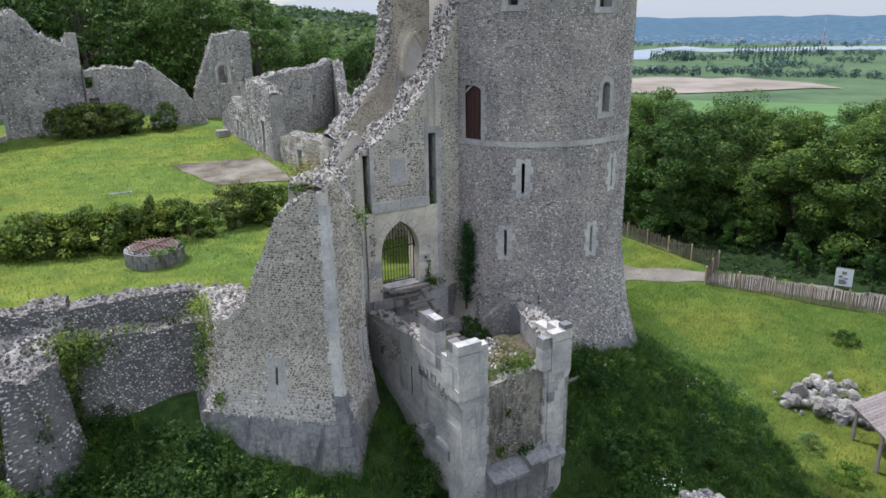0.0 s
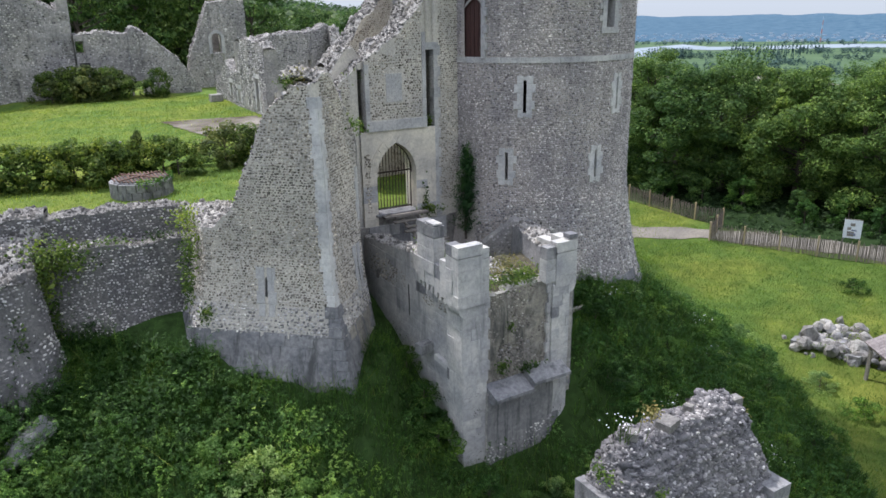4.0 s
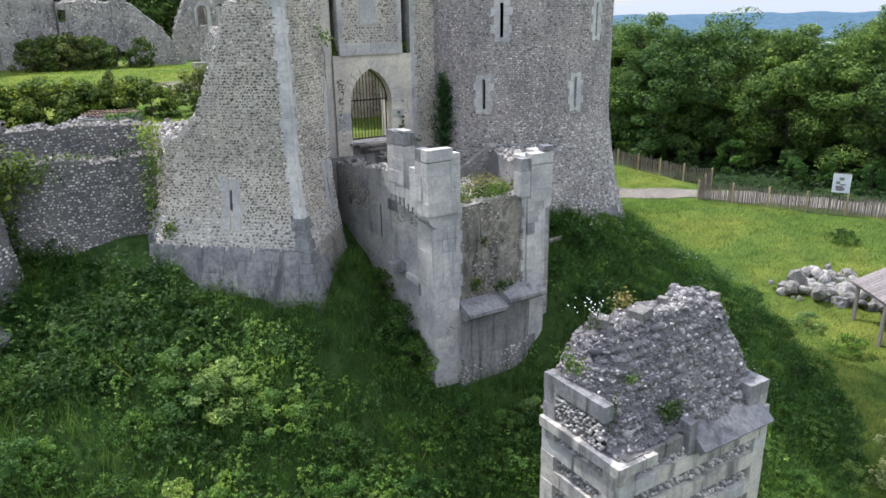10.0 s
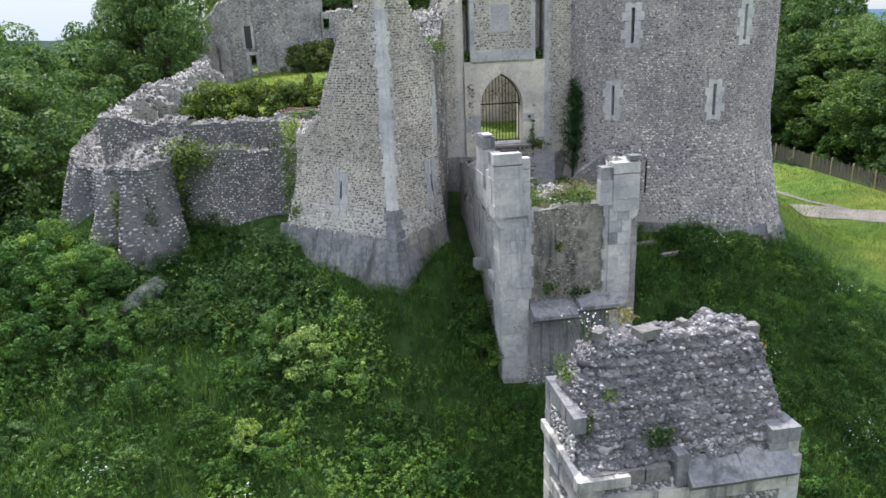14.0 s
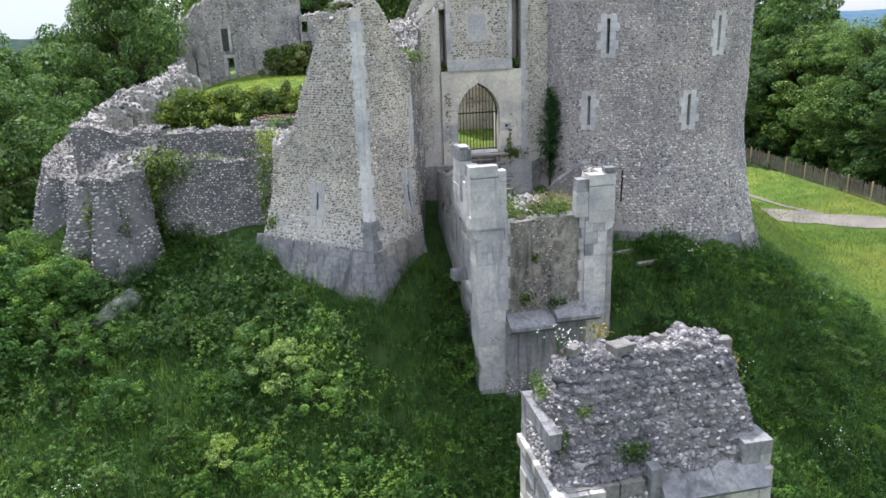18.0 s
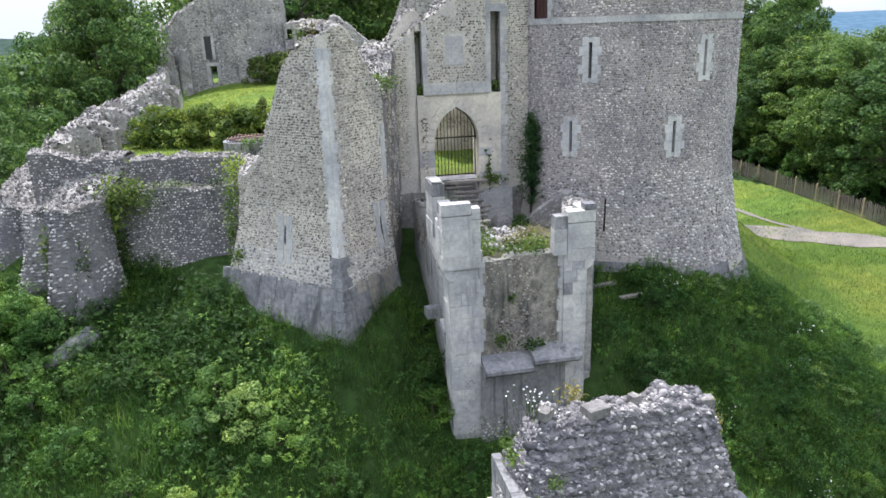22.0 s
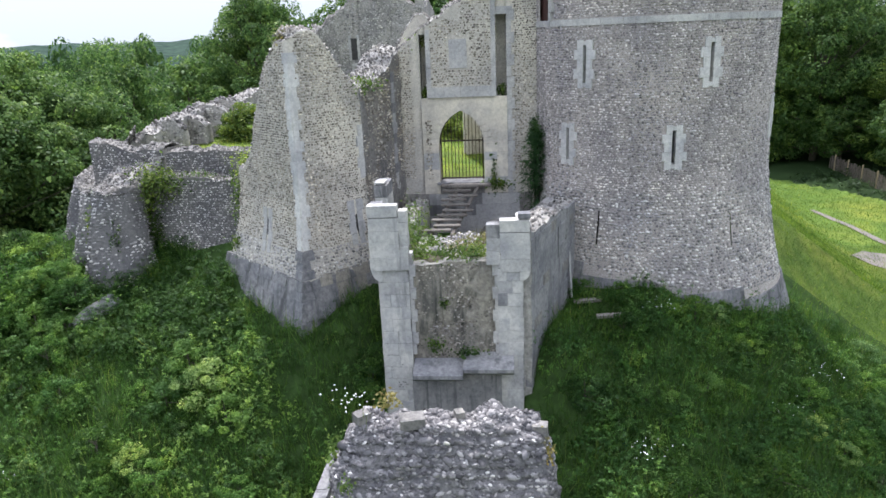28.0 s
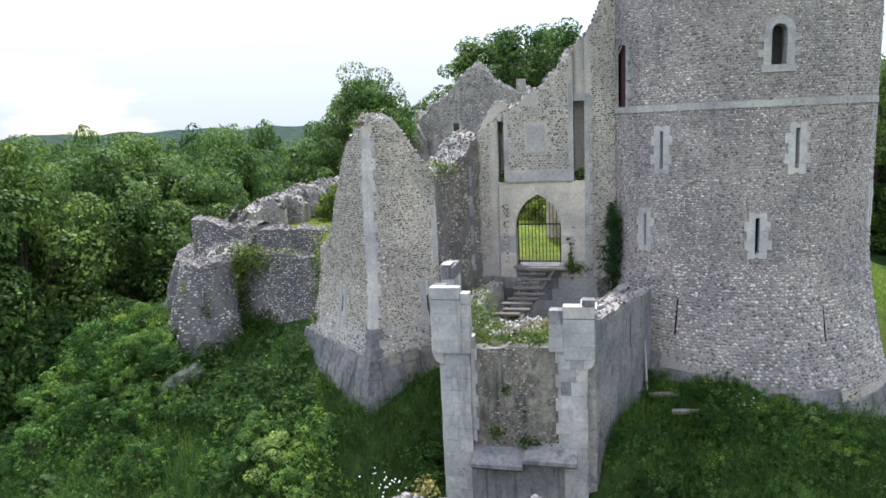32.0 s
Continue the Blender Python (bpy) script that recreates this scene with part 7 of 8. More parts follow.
for k in range(22):
    a, q = vr.uniform(0, 6.28), vr.uniform(0, 1) ** 0.5
    x, y = -2.9 + 1.7 * q * math.cos(a), 19.3 + 1.2 * q * math.sin(a)
    plant_copy(BUSH[(0, 0, 2)[k % 3]], x, y, 0.55, "bushes by the broken turret", z=gz(x, y) + 1.1 * (1 - q * q), flat=0.8)
for x, y, k, i in ((-3.4, 19.2, 1.0, 0), (-4.6, 20.2, 1.15, 0), (-2.4, 18.2, 0.8, 2), (-5.6, 19.0, 1.1, 2), (-3.9, 17.8, 0.9, 0), (-6.2, 21.2, 1.2, 0), (-7.2, 19.6, 1.2, 0), (-1.6, 17.2, 0.7, 0), (-5.2, 22.2, 0.9, 1), (-6.4, 17.6, 1.0, 1), (-8.4, 21.6, 1.4, 1), (-9.5, 24.5, 1.7, 1), (-8.2, 27.5, 1.7, 1), (-7.6, 23.6, 1.2, 0), (-5.0, 16.4, 0.9, 0), (-6.8, 15.4, 1.0, 1), (-8.2, 17.4, 1.2, 0), (-4.2, 21.6, 0.8, 2), (-9.4, 19.4, 1.4, 1)):
    plant_copy(BUSH[i], x, y, k, "bushes by the broken turret")


# ---- the far ruins round the court ----
M_FARW = stone_mat("ruin_masonry", (0.2, 0.192, 0.18), (0.34, 0.325, 0.305), (0.46, 0.44, 0.41), (0.14, 0.136, 0.13), 5, 0.35, bumpy=1.0)


def holed_wall(parent, path, zb, knots, openings, thick, mat, seed, jag=0.18, step=0.22, surround=None, stones=0.0, smat=None, cmat=None):
    """A ruined wall with openings right through it: runs s0..s1, heights z0..z1."""
    f = Face(path)
    L = f.length()
    top = crest(knots)
    CREST_LOG.clear()

    def piece(a, b, z0, kn, j):
        pa, pb = f.at(np.array([a, b]), np.array([0.0, 0.0]))[:, :2]
        inner = [s for s in f.s if a + 1e-3 < s < b - 1e-3]
        pts = [tuple(pa)] + [tuple(f.p[list(f.s).index(s)]) for s in inner] + [tuple(pb)]
        part("wall", wall_mesh("wall", Face(pts), z0, kn, thick, mat, seed + int(a * 7), step, j, 0.06), None, parent)

    def cut(a, b):
        ks = [(0, float(top(a)))] + [(k[0] - a, k[1]) for k in knots if a < k[0] < b] + [(b - a, float(top(b)))]
        return ks

    pos = 0.0
    for s0, s1, z0, z1 in sorted(openings):
        if s0 > pos:
            piece(pos, s0, zb, cut(pos, s0), jag)
        if z0 > zb:
            piece(s0, s1, zb, [(0, z0), (s1 - s0, z0)], 0.02)
        piece(s0, s1, z1, cut(s0, s1), jag)
        pos = s1
        if surround:
            for r in range(int((z1 - z0) / 0.4)):
                for a, b in ((s0 - 0.3, s0), (s1, s1 + 0.3)):
                    face_block(parent, surround, f, a, b, z0 + r * 0.4, z0 + (r + 1) * 0.4, 0.3, 0.03)
            face_block(parent, surround, f, s0 - 0.3, s1 + 0.3, z1, z1 + 0.3, 0.3, 0.03, "lintel")
    if pos < L:
        piece(pos, L, zb, cut(pos, L), jag)
    if stones:
        flint_part(parent, f, zb + 0.5, knots, stones, stones * 0.8, smat or M_FLP, seed, lambda S, Z: np.any([(S > a - 0.35) & (S < b + 0.35) & (Z > c - 0.1) & (Z < d + 0.4) for a, b, c, d in openings] + [np.zeros(S.shape, bool)], axis=0), keep=0.9)
    rubble_crest("rubble", parent, cmat or M_FLC, seed + 3, 60 if thick < 1.25 else 130, 0.1 if thick < 1.25 else 0.085)
    return f


hall = thing("ruined_hall", (0, 69, 0.5), "tall broken gable of a grey ruined hall with doorway", "ruin")
hk = [(0, 1.8), (0.3, 3.4), (0.6, 5.6), (2.0, 6.9), (3.4, 7.8), (5.2, 9.8), (6.6, 10.7), (7.5, 10.3), (8.2, 9.0), (10.3, 7.9), (11.3, 7.7)]
holed_wall(hall, [(-5.6, 69), (5.7, 69)], -0.5, hk, [(4.35, 4.95, 0.7, 2.35), (4.1, 4.75, 3.0, 5.0)][:1], 1.2, M_FARW, 500, 0.3, surround=M_ASH, stones=0.2)
# no hole here: a dark panel on the wall paints the window's shade
part("window_void", boxm(-1.5, -0.9, 68.9, 69.02, 3.0, 5.0, 0), M_VOID, hall, "dark panel painting the shade of a tall window")
for z in np.arange(2.9, 5.1, 0.4):
    for x in (-1.62, -0.78):
        block(hall, M_ASH, x, 68.93, z + 0.2, 0.24, 0.14, 0.38)
holed_wall(hall, [(-7.5, 77), (-5.6, 69.4)], -1, [(0, 5), (2, 6.2), (5, 5.5), (7.8, 4.5)], [], 1.2, M_FARW, 505, 0.5)
holed_wall(hall, [(5.7, 69.4), (6.0, 78)], 0, [(0, 7.6), (4, 8.4), (8.6, 7)], [], 1.0, M_FARW, 507, 0.3)
part("chimney", boxm(4.9, 5.75, 69.1, 69.9, 7.0, 9.0, 0.04), M_FARW, hall)
for x, w, h in ((-5.0, 1.5, 4.6), (-3.4, 1.0, 3.6), (-4.4, 0.8, 2.6)):
    part("broken_pier", wall_mesh("broken_pier", Face([(x - w / 2, 68.1), (x + w / 2, 68.1)]), -0.3, [(0, h * 0.8), (w / 2, h), (w, h * 0.7)], 1.2, M_FARW, int(510 + x * 3), 0.15, 0.25, 0.15), None, hall)
farwall = thing("court_wall", (10, 68.6, 0.5), "long grey ruined wall of the court with small windows", "ruin")
holed_wall(farwall, [(5.75, 68.6), (15.6, 68.6)], -0.3, [(0, 5.9), (1.5, 6.1), (4.1, 5.9), (4.4, 6.5), (5.2, 6.1), (6.5, 5.2), (8.0, 3.9), (8.9, 2.5), (9.85, 0.9)], [(0.05, 0.7, 4.35, 5.4), (4.1, 5.0, 0.3, 1.95)], 1.0, M_FARW, 520, 0.12, stones=0.2)
# dark panel on the uncut wall, in place of a window's shade
part("window_void", boxm(5.9, 6.7, 68.5, 68.62, 3.1, 3.65, 0), M_VOID, farwall, "dark panel painting the shade of a low window")
fart = thing("ruined_tower", (18.2, 72, 0.5), "square ruined tower with round-headed pale window", "ruin")
holed_wall(fart, [(15.3, 72), (21.2, 72)], -0.3, [(0, 1.9), (0.5, 4.2), (1.2, 5.6), (2.0, 7.4), (2.4, 8.5), (4.5, 8.75), (5.9, 8.7)], [(2.45, 3.45, 3.9, 5.8)], 1.0, M_FARW, 530, 0.07, stones=0.2)
holed_wall(fart, [(21.2, 72), (21.4, 76)], -0.3, [(0, 8.6), (4, 8.2)], [], 1.0, M_FARW, 533, 0.2)
part("window_back", boxm(17.5, 19.1, 74.5, 74.7, 1.0, 7.5, 0), M_FARW, fart)
wa = [(17.75, 3.9)] + [(18.25 - 0.5 * math.cos(t), 5.3 + 0.5 * math.sin(t)) for t in np.linspace(0, math.pi, 9)] + [(18.75, 3.9)]
for (ax, az), (bx, bz) in zip(wa, wa[1:]):
    L, t = math.hypot(bx - ax, bz - az), math.atan2(bz - az, bx - ax)
    ob = block(fart, M_ASH, 0, 0, 0, 1, 1, 1, name="voussoir")
    ob.matrix_basis = Matrix.Translation(((ax + bx) / 2 - math.sin(t) * 0.1, 71.98, (az + bz) / 2 + math.cos(t) * 0.1)) @ Matrix.Rotation(-t, 4, "Y") @ Matrix.Diagonal((L + 0.05, 0.3, 0.28, 1))
for sd in (-1, 1):
    bm = bmesh.new()
    cor = [(18.25 + sd * 0.5, 5.3)] + [(18.25 + sd * 0.5 * math.cos(t), 5.3 + 0.5 * math.sin(t)) for t in np.linspace(0, math.pi / 2, 6)] + [(18.25, 5.85), (18.25 + sd * 0.55, 5.85)]
    bm.faces.new([bm.verts.new((x, 72.02, z)) for x, z in cor[1:]])
    part("arch_spandrel", bm, M_FARW, fart)
ruin = thing("ruined_lodging", (17, 55, 0.5), "roofless grey lodging with doorway and broken walls", "ruin")
holed_wall(ruin, [(15.8, 64), (15.0, 47.6)], -0.6, [(0, 2.0), (2.5, 2.6), (4.5, 3.8), (6.5, 3.0), (8.5, 3.3), (9.7, 4.9), (10.4, 5.5), (13, 5.6), (15.5, 5.3), (16.4, 5.0)], [(5.6, 6.4, 1.2, 2.2), (8.0, 9.0, 0.9, 1.9), (13.7, 14.5, 0.7, 3.0)], 0.9, M_FARW, 540, 0.13, surround=M_DRESS, stones=0.19)
holed_wall(ruin, [(15.9, 55.2), (25.0, 60.6)], -0.5, [(0, 5.3), (2, 5.6), (5, 5.8), (8, 5.9), (10.6, 6.4)], [(7.6, 8.1, 2.4, 3.6)], 0.9, M_FARW, 545, 0.13, stones=0.19)
holed_wall(ruin, [(25.0, 60.6), (21.5, 48)], -0.5, [(0, 6.3), (3, 3.6), (8, 2.2), (13, 1.9)], [], 0.9, M_FARW, 548, 0.3)
holed_wall(ruin, [(15.0, 47.6), (17.4, 46.6)], -0.5, [(0, 2.2), (1.2, 1.7), (2.6, 1.6)], [], 0.7, M_FARW, 549, 0.12)
# solid brown board added where a low opening shows
part("iron_rail", boxm(15.3, 16.6, 47.0, 47.05, 0.9, 1.6, 0.01), M_REDW, ruin, "flat brown panel in place of a low opening")
spur = thing("court_range_wall", (16.5, 42.4, 0), "thick pale stub of a court building", "ruin")
holed_wall(spur, [(15.3, 47.0), (16.2, 38.5)], -0.6, [(0, 2.2), (1.5, 2.5), (4, 2.6), (8.5, 2.8)], [(2.6, 3.2, 0.2, 1.7)], 1.2, M_WING, 550, 0.06, surround=M_ASH, stones=0.12, smat=M_FLW)
backw = thing("inner_keep_wall", (14, 27.6, 0.3), "high beige flint wall against the keep with a blocked arch", "castle wall")
fb = holed_wall(backw, [(11.3, 27.6), (16.6, 27.6)], -0.3, [(0, 4.9), (0.7, 5.7), (1.7, 6.7), (2.4, 7.5), (2.75, 8.5), (2.9, 10.3), (3.1, 11.8), (5.3, 12.5)], [], 1.3, M_WING, 560, 0.14, stones=0.095, smat=M_FLW)
M_PLASTER = plain_mat("old_plaster", (0.5, 0.49, 0.47), (0.66, 0.65, 0.63), 3, 0.85)
bp = [(14.57, 7.3)] + pointed(14.57, 15.56, 7.8, 9.06, 8) + [(15.56, 7.3)]
bm = bmesh.new()
bm.faces.new([bm.verts.new((x, 27.5, z)) for x, z in bp])
part("blocked_arch", bm, M_PLASTER, backw, "pale plastered blind pointed arch")
for (ax, az), (bx, bz) in zip(bp, bp[1:]):
    L, t = math.hypot(bx - ax, bz - az), math.atan2(bz - az, bx - ax)
    ob = block(backw, M_ASHW, 0, 0, 0, 1, 1, 1, name="voussoir")
    ob.matrix_basis = Matrix.Translation(((ax + bx) / 2 - math.sin(t) * 0.07, 27.5, (az + bz) / 2 + math.cos(t) * 0.07)) @ Matrix.Rotation(-t, 4, "Y") @ Matrix.Diagonal((L + 0.01, 0.3, 0.17, 1))
block(backw, M_ASH, 15.06, 27.48, 7.2, 1.1, 0.34, 0.18, name="sill")
for k in range(4):
    block(backw, M_ASH, 14.34, 27.48, 6.25 + k * 0.38, 0.22, 0.3, 0.37)
part("plaster_patch", boxm(14.6, 15.2, 27.5, 27.7, 5.9, 7.1, 0.02), M_PLASTER, backw)
perim = thing("perimeter_wall", (-3.5, 45, 0), "low broken perimeter wall with gaps and worn crest", "castle wall")
pth = [(-5.8, 69), (-4.6, 60), (-3.3, 46), (-3.7, 36), (-3.9, 29.3)]
pk = [(0, 2.4), (3, 1.9), (6, 2.6), (8, 1.7), (11, 2.3), (14, 1.8), (16, 2.4), (17.2, 1.5), (18, 2.2), (22, 1.9), (23, 2.3), (24, 1.4), (25, 2.1), (29, 1.8), (31, 1.9), (32, 1.2), (33, 1.85), (36, 1.6), (39.9, 1.3)]
fp = holed_wall(perim, pth, -4.0, pk, [], 0.9, M_FARW, 570, 0.16, step=0.18, cmat=M_FLK)
flint_part(perim, fp, -1.2, pk, 0.16, 0.13, M_FLP, 573, keep=0.85)

pr = random.Random(58)
for y in (30.6, 32.9, 35.0, 37.6, 40.0, 43.2, 46.4, 50.0, 54.0):
    x = float(np.interp(y, [q[1] for q in pth[::-1]], [q[0] for q in pth[::-1]])) + 0.6
    h, w = pr.uniform(1.5, 2.1), pr.uniform(0.9, 1.6)
    fcw = Face([(x, y), (x + w, y + pr.uniform(-0.2, 0.2))])
    kcw = [(0, h), (w * 0.6, h - 0.1), (w, h - pr.uniform(0.3, 0.8))]
    part("cross_wall", wall_mesh("cross_wall", fcw, -0.3, kcw, 0.7, M_FARW, int(580 + y), 0.14, 0.15, 0.05), None, perim)
    flint_part(perim, fcw, 0.1, kcw, 0.14, 0.12, M_FLP, int(600 + y), keep=0.8)
rubble_crest("rubble", perim, M_FLK, 591, 60, 0.12)
flint_part(perim, Face([(x + 0.88, y) for x, y in pth[::-1]]), 0.1, [(fp.length() - s, z) for s, z in pk[::-1]], 0.17, 0.14, M_FLP, 574, keep=0.85)


# ---- things in the court ----
M_OLIVE = leaf_mat("olive_leaves", [(0.0, (0.05, 0.075, 0.025)), (0.45, (0.095, 0.13, 0.045)), (1.0, (0.19, 0.22, 0.09))])
HEDGE = [make_tree(1.75, 1.25, 30, 3600, 0.11, 380 + i, (M_HEDGE, M_HEDGE, M_OLIVE)[i], name="hedge_bush", low=0.06, label=("bushy dark green hedge shrub with reddish tips", "rounded hedge shrub, dark green and brown", "dark green evergreen bush in the court")[i]) for i in range(3)]
for k in range(12):
    x = -0.3 + k * 0.58
    plant_copy(HEDGE[k % 2], x, 33.6 - 0.06 * k + vr.uniform(-0.2, 0.2), 1.0 + vr.uniform(-0.08, 0.1), "hedge row in the court")
plant_copy(HEDGE[2], 4.6, 33.2, 0.4, "hedge row in the court", flat=2.9)
for x, y, k, i in ((8.4, 33.8, 1.1, 2), (9.4, 34.2, 1.05, 1), (10.4, 33.4, 1.05, 1), (10.9, 32.4, 0.9, 0), (13.9, 38.6, 0.7, 1), (13.4, 31.2, 0.75, 1), (14.3, 32.4, 0.9, 0)):
    plant_copy(HEDGE[i], x, y, k, "bushes in the court")
for k in range(8):
    plant_copy(HEDGE[2 if k % 3 else 0], 3.3 + k * 0.7, 66.6 + vr.uniform(-0.3, 0.3), 1.4 + vr.uniform(-0.15, 0.15), "bushes before the court wall")
plant_copy(HEDGE[0], 11.5, 66.4, 1.05, "bushes before the court wall", flat=1.3)

well = thing("well", (4.1, 30.1, 0.1), "low round stone well with rusty grating and ivy", "well")
wz = gz(4.1, 30.1)
bm = bmesh.new()
bmesh.ops.create_cone(bm, cap_ends=True, segments=40, radius1=1.12, radius2=1.06, depth=0.72, matrix=Matrix.Translation((4.1, 30.1, wz + 0.28)))
part("kerb", bm, M_ASHD, well)
for k in range(20):
    a = math.tau * k / 20
    for r in range(2):
        block(well, M_PLINTH if (k + r) % 3 else M_ASHD, 4.1 + 1.04 * math.cos(a + r * 0.15), 30.1 + 1.04 * math.sin(a + r * 0.15), wz + 0.13 + r * 0.32, 0.33, 0.24, 0.31, math.degrees(a + r * 0.15) + 90)
# flat dark disc under the grating paints the shade of the well's depth
bm = bmesh.new()
bmesh.ops.create_cone(bm, cap_ends=True, segments=32, radius1=0.9, radius2=0.9, depth=0.02, matrix=Matrix.Translation((4.1, 30.1, wz + 0.655)))
part("shaft", bm, M_VOID, well)
M_RUST = plain_mat("rusty_iron", (0.1, 0.055, 0.04), (0.2, 0.12, 0.085), 12, 0.85, 0.2)
for k in range(15):
    o = -0.98 + k * 0.14
    hl = math.sqrt(max(0.02, 1.05 ** 2 - o * o))
    part("grating_bar", boxm(4.1 + o - 0.025, 4.1 + o + 0.025, 30.1 - hl, 30.1 + hl, wz + 0.68, wz + 0.72, 0.004), M_RUST, well)
for a in (35, 125):
    part("cross_bar", boxm(-1.06, 1.06, -0.04, 0.04, wz + 0.722, wz + 0.76, 0.004, pose(4.1, 30.1, 0, 0, 0, a)), M_RUST, well)
ir = np.random.default_rng(7)
aa = ir.uniform(-1.9, 0.35, 420)
P = np.stack([4.1 + 1.12 * np.cos(aa), 30.1 + 1.12 * np.sin(aa), wz + 0.78 - 0.3 * ir.random(420)], 1) + ir.normal(0, 0.06, (420, 3))
v, f = leaf_quads(P, np.stack([np.cos(aa), np.sin(aa), np.full(420, 0.8)], 1), 0.09, ir)
part("ivy", quick("ivy", v, f, M_LEAF2), None, well, "fresh green ivy")

# bare patch of an old floor
px, py = np.meshgrid(np.linspace(0, 1, 50), np.linspace(0, 1, 50), indexing="ij")
c00, c10, c01, c11 = np.array((9.6, 42.4)), np.array((14.2, 41.2)), np.array((8.6, 50.4)), np.array((14.6, 49.0))
XY = c00 * ((1 - px) * (1 - py))[..., None] + c10 * (px * (1 - py))[..., None] + c01 * ((1 - px) * py)[..., None] + c11 * (px * py)[..., None]
XY = XY + 0.12 * np.stack([vnoise(np.concatenate([XY.reshape(-1, 2), np.zeros((2500, 1))], 1), 1.5, k).reshape(50, 50) for k in (1, 2)], -1)
PZ = ground_z(XY[..., 0], XY[..., 1]) + 0.05
M_EARTH = plain_mat("bare_earth_floor", (0.05, 0.036, 0.022), (0.25, 0.228, 0.195), 0.4, 0.95)
tagged(new("bare_floor", quick("bare_floor", np.concatenate([XY, PZ[..., None]], -1).reshape(-1, 3), grid_faces(50, 50), M_EARTH, True)), "bare earthen floor of a vanished building in the grass", "floor", kind="structure")
trough = thing("stone_trough", (15.0, 60, 0.6), "small grey stone block in the court", "trough")
part("block", boxm(14.2, 15.2, 59.6, 60.4, 0.4, 1.2, 0.05), M_FARW, trough)
slab = thing("stone_slab", (4.6, 43.5, 0.4), "flat pale stone slab lying in the grass", "slab")
part("slab", boxm(4.0, 5.2, 43.3, 43.7, gz(4.6, 43.5) - 0.05, gz(4.6, 43.5) + 0.04, 0.02), M_ASHD, slab)

# ---- the fence, path and signs ----
FC = (36.0, 27.9)
M_PALE = plain_mat("chestnut_pale", (0.128, 0.105, 0.0884), (0.272, 0.23, 0.187), 6, 0.85, stretch=(4, 4, 0.6))
M_POST = plain_mat("fence_post_wood", (0.3, 0.23, 0.13), (0.48, 0.38, 0.24), 6, 0.8, stretch=(4, 4, 0.6))
M_PALED = plain_mat("dark_pale", (0.1, 0.08, 0.07), (0.2, 0.165, 0.14), 6, 0.85, stretch=(4, 4, 0.6))


def paling(path, every, pmat, label, seed, gap=0.1):
    """A chestnut paling fence: posts, thin split pales and two wires."""
    rnd = random.Random(seed)
    f = Face(path)
    t = thing("paling_fence", (*path[0], gz(*path[0])), label, "fence")
    L = f.length()
    bm = None
    s = 0.0
    while s <= L:
        x, y = f.at(np.array([s]), np.array([0.0]))[0][:2]
        z = gz(x, y)
        part("post", tube(bmesh.new(), (x, y, z - 0.3), (x + rnd.uniform(-0.03, 0.03), y, z + 1.2), 0.055, 7), M_POST, t)
        s += every
    n = int(L / gap)
    rng = np.random.default_rng(seed)
    ss = (np.arange(n) + 0.5) * gap + rng.normal(0, 0.012, n)
    P = f.at(ss, np.zeros(n))
    P[:, 2] = ground_z(P[:, 0], P[:, 1])
    N = f.normal(ss)
    U = np.stack([-N[:, 1], N[:, 0], np.zeros(n)], 1)
    h = 1.02 + rng.normal(0, 0.05, n)
    tilt = rng.normal(0, 0.02, n)
    for k in range(n):
        w, d = 0.017 + 0.006 * rng.random(), 0.01
        c = [P[k] + U[k] * a + N[k] * b for a, b in ((-w, -d), (w, -d), (w, d), (-w, d))]
        up = np.array([U[k, 0] * tilt[k], U[k, 1] * tilt[k], 1]) * h[k]
        V = np.array([q + np.array([0, 0, 0.02]) for q in c] + [q + up for q in c] + [P[k] + up * 1.05])
        F = [(0, 1, 5, 4), (1, 2, 6, 5), (2, 3, 7, 6), (3, 0, 4, 7), (4, 5, 8), (5, 6, 8), (6, 7, 8), (7, 4, 8)]
        if k < 330:
            me = bpy.data.meshes.new("pale")
            me.from_pydata(V.tolist(), [], F)
            part("pale", me, pmat, t)
    for hh in (0.3, 0.85):
        q = f.at(np.arange(0, L, 1.0), np.zeros(len(np.arange(0, L, 1.0))))
        bm = bmesh.new()
        for a, b in zip(q, q[1:]):
            tube(bm, (a[0], a[1], gz(a[0], a[1]) + hh), (b[0], b[1], gz(b[0], b[1]) + hh), 0.006, 4)
        part("wire", bm, M_IRON, t)
    return t


paling([FC, (38.4, 22.7), (39.3, 20.7), (40.6, 17.4), (41.8, 13.2), (42.6, 8.5)], 2.0, M_PALE, "weathered chestnut paling fence along the path", 600, 0.068)
paling([(38.65, 29.06), (38.25, 31.5), (38.3, 36.0), (38.25, 43.0), (38.0, 54.0)], 2.0, M_PALED, "dark chestnut paling fence on the bank", 601)
paling([FC, (38.65, 29.06)], 1.45, M_PALED, "short return of paling fence by the path", 602)


def strip(name, path, width, mat, label, lift=0.03, step=0.4):
    f = Face(path)
    s = np.arange(0, f.length(), step)
    w = np.linspace(-0.5, 0.5, 7)
    C = f.at(s, np.zeros(len(s)))
    N = f.normal(s)
    rag = 1 + 0.25 * vnoise(np.stack([s, s * 0, s * 0], 1), 0.8, 3)
    P = C[:, None] + N[:, None] * (w[None, :, None] * width * rag[:, None, None])
    P[..., 2] = ground_z(P[..., 0], P[..., 1]) + lift
    return tagged(new(name, quick(name, P.reshape(-1, 3), grid_faces(len(s), 7, 0, True), mat, True)), label, "path", kind="structure")


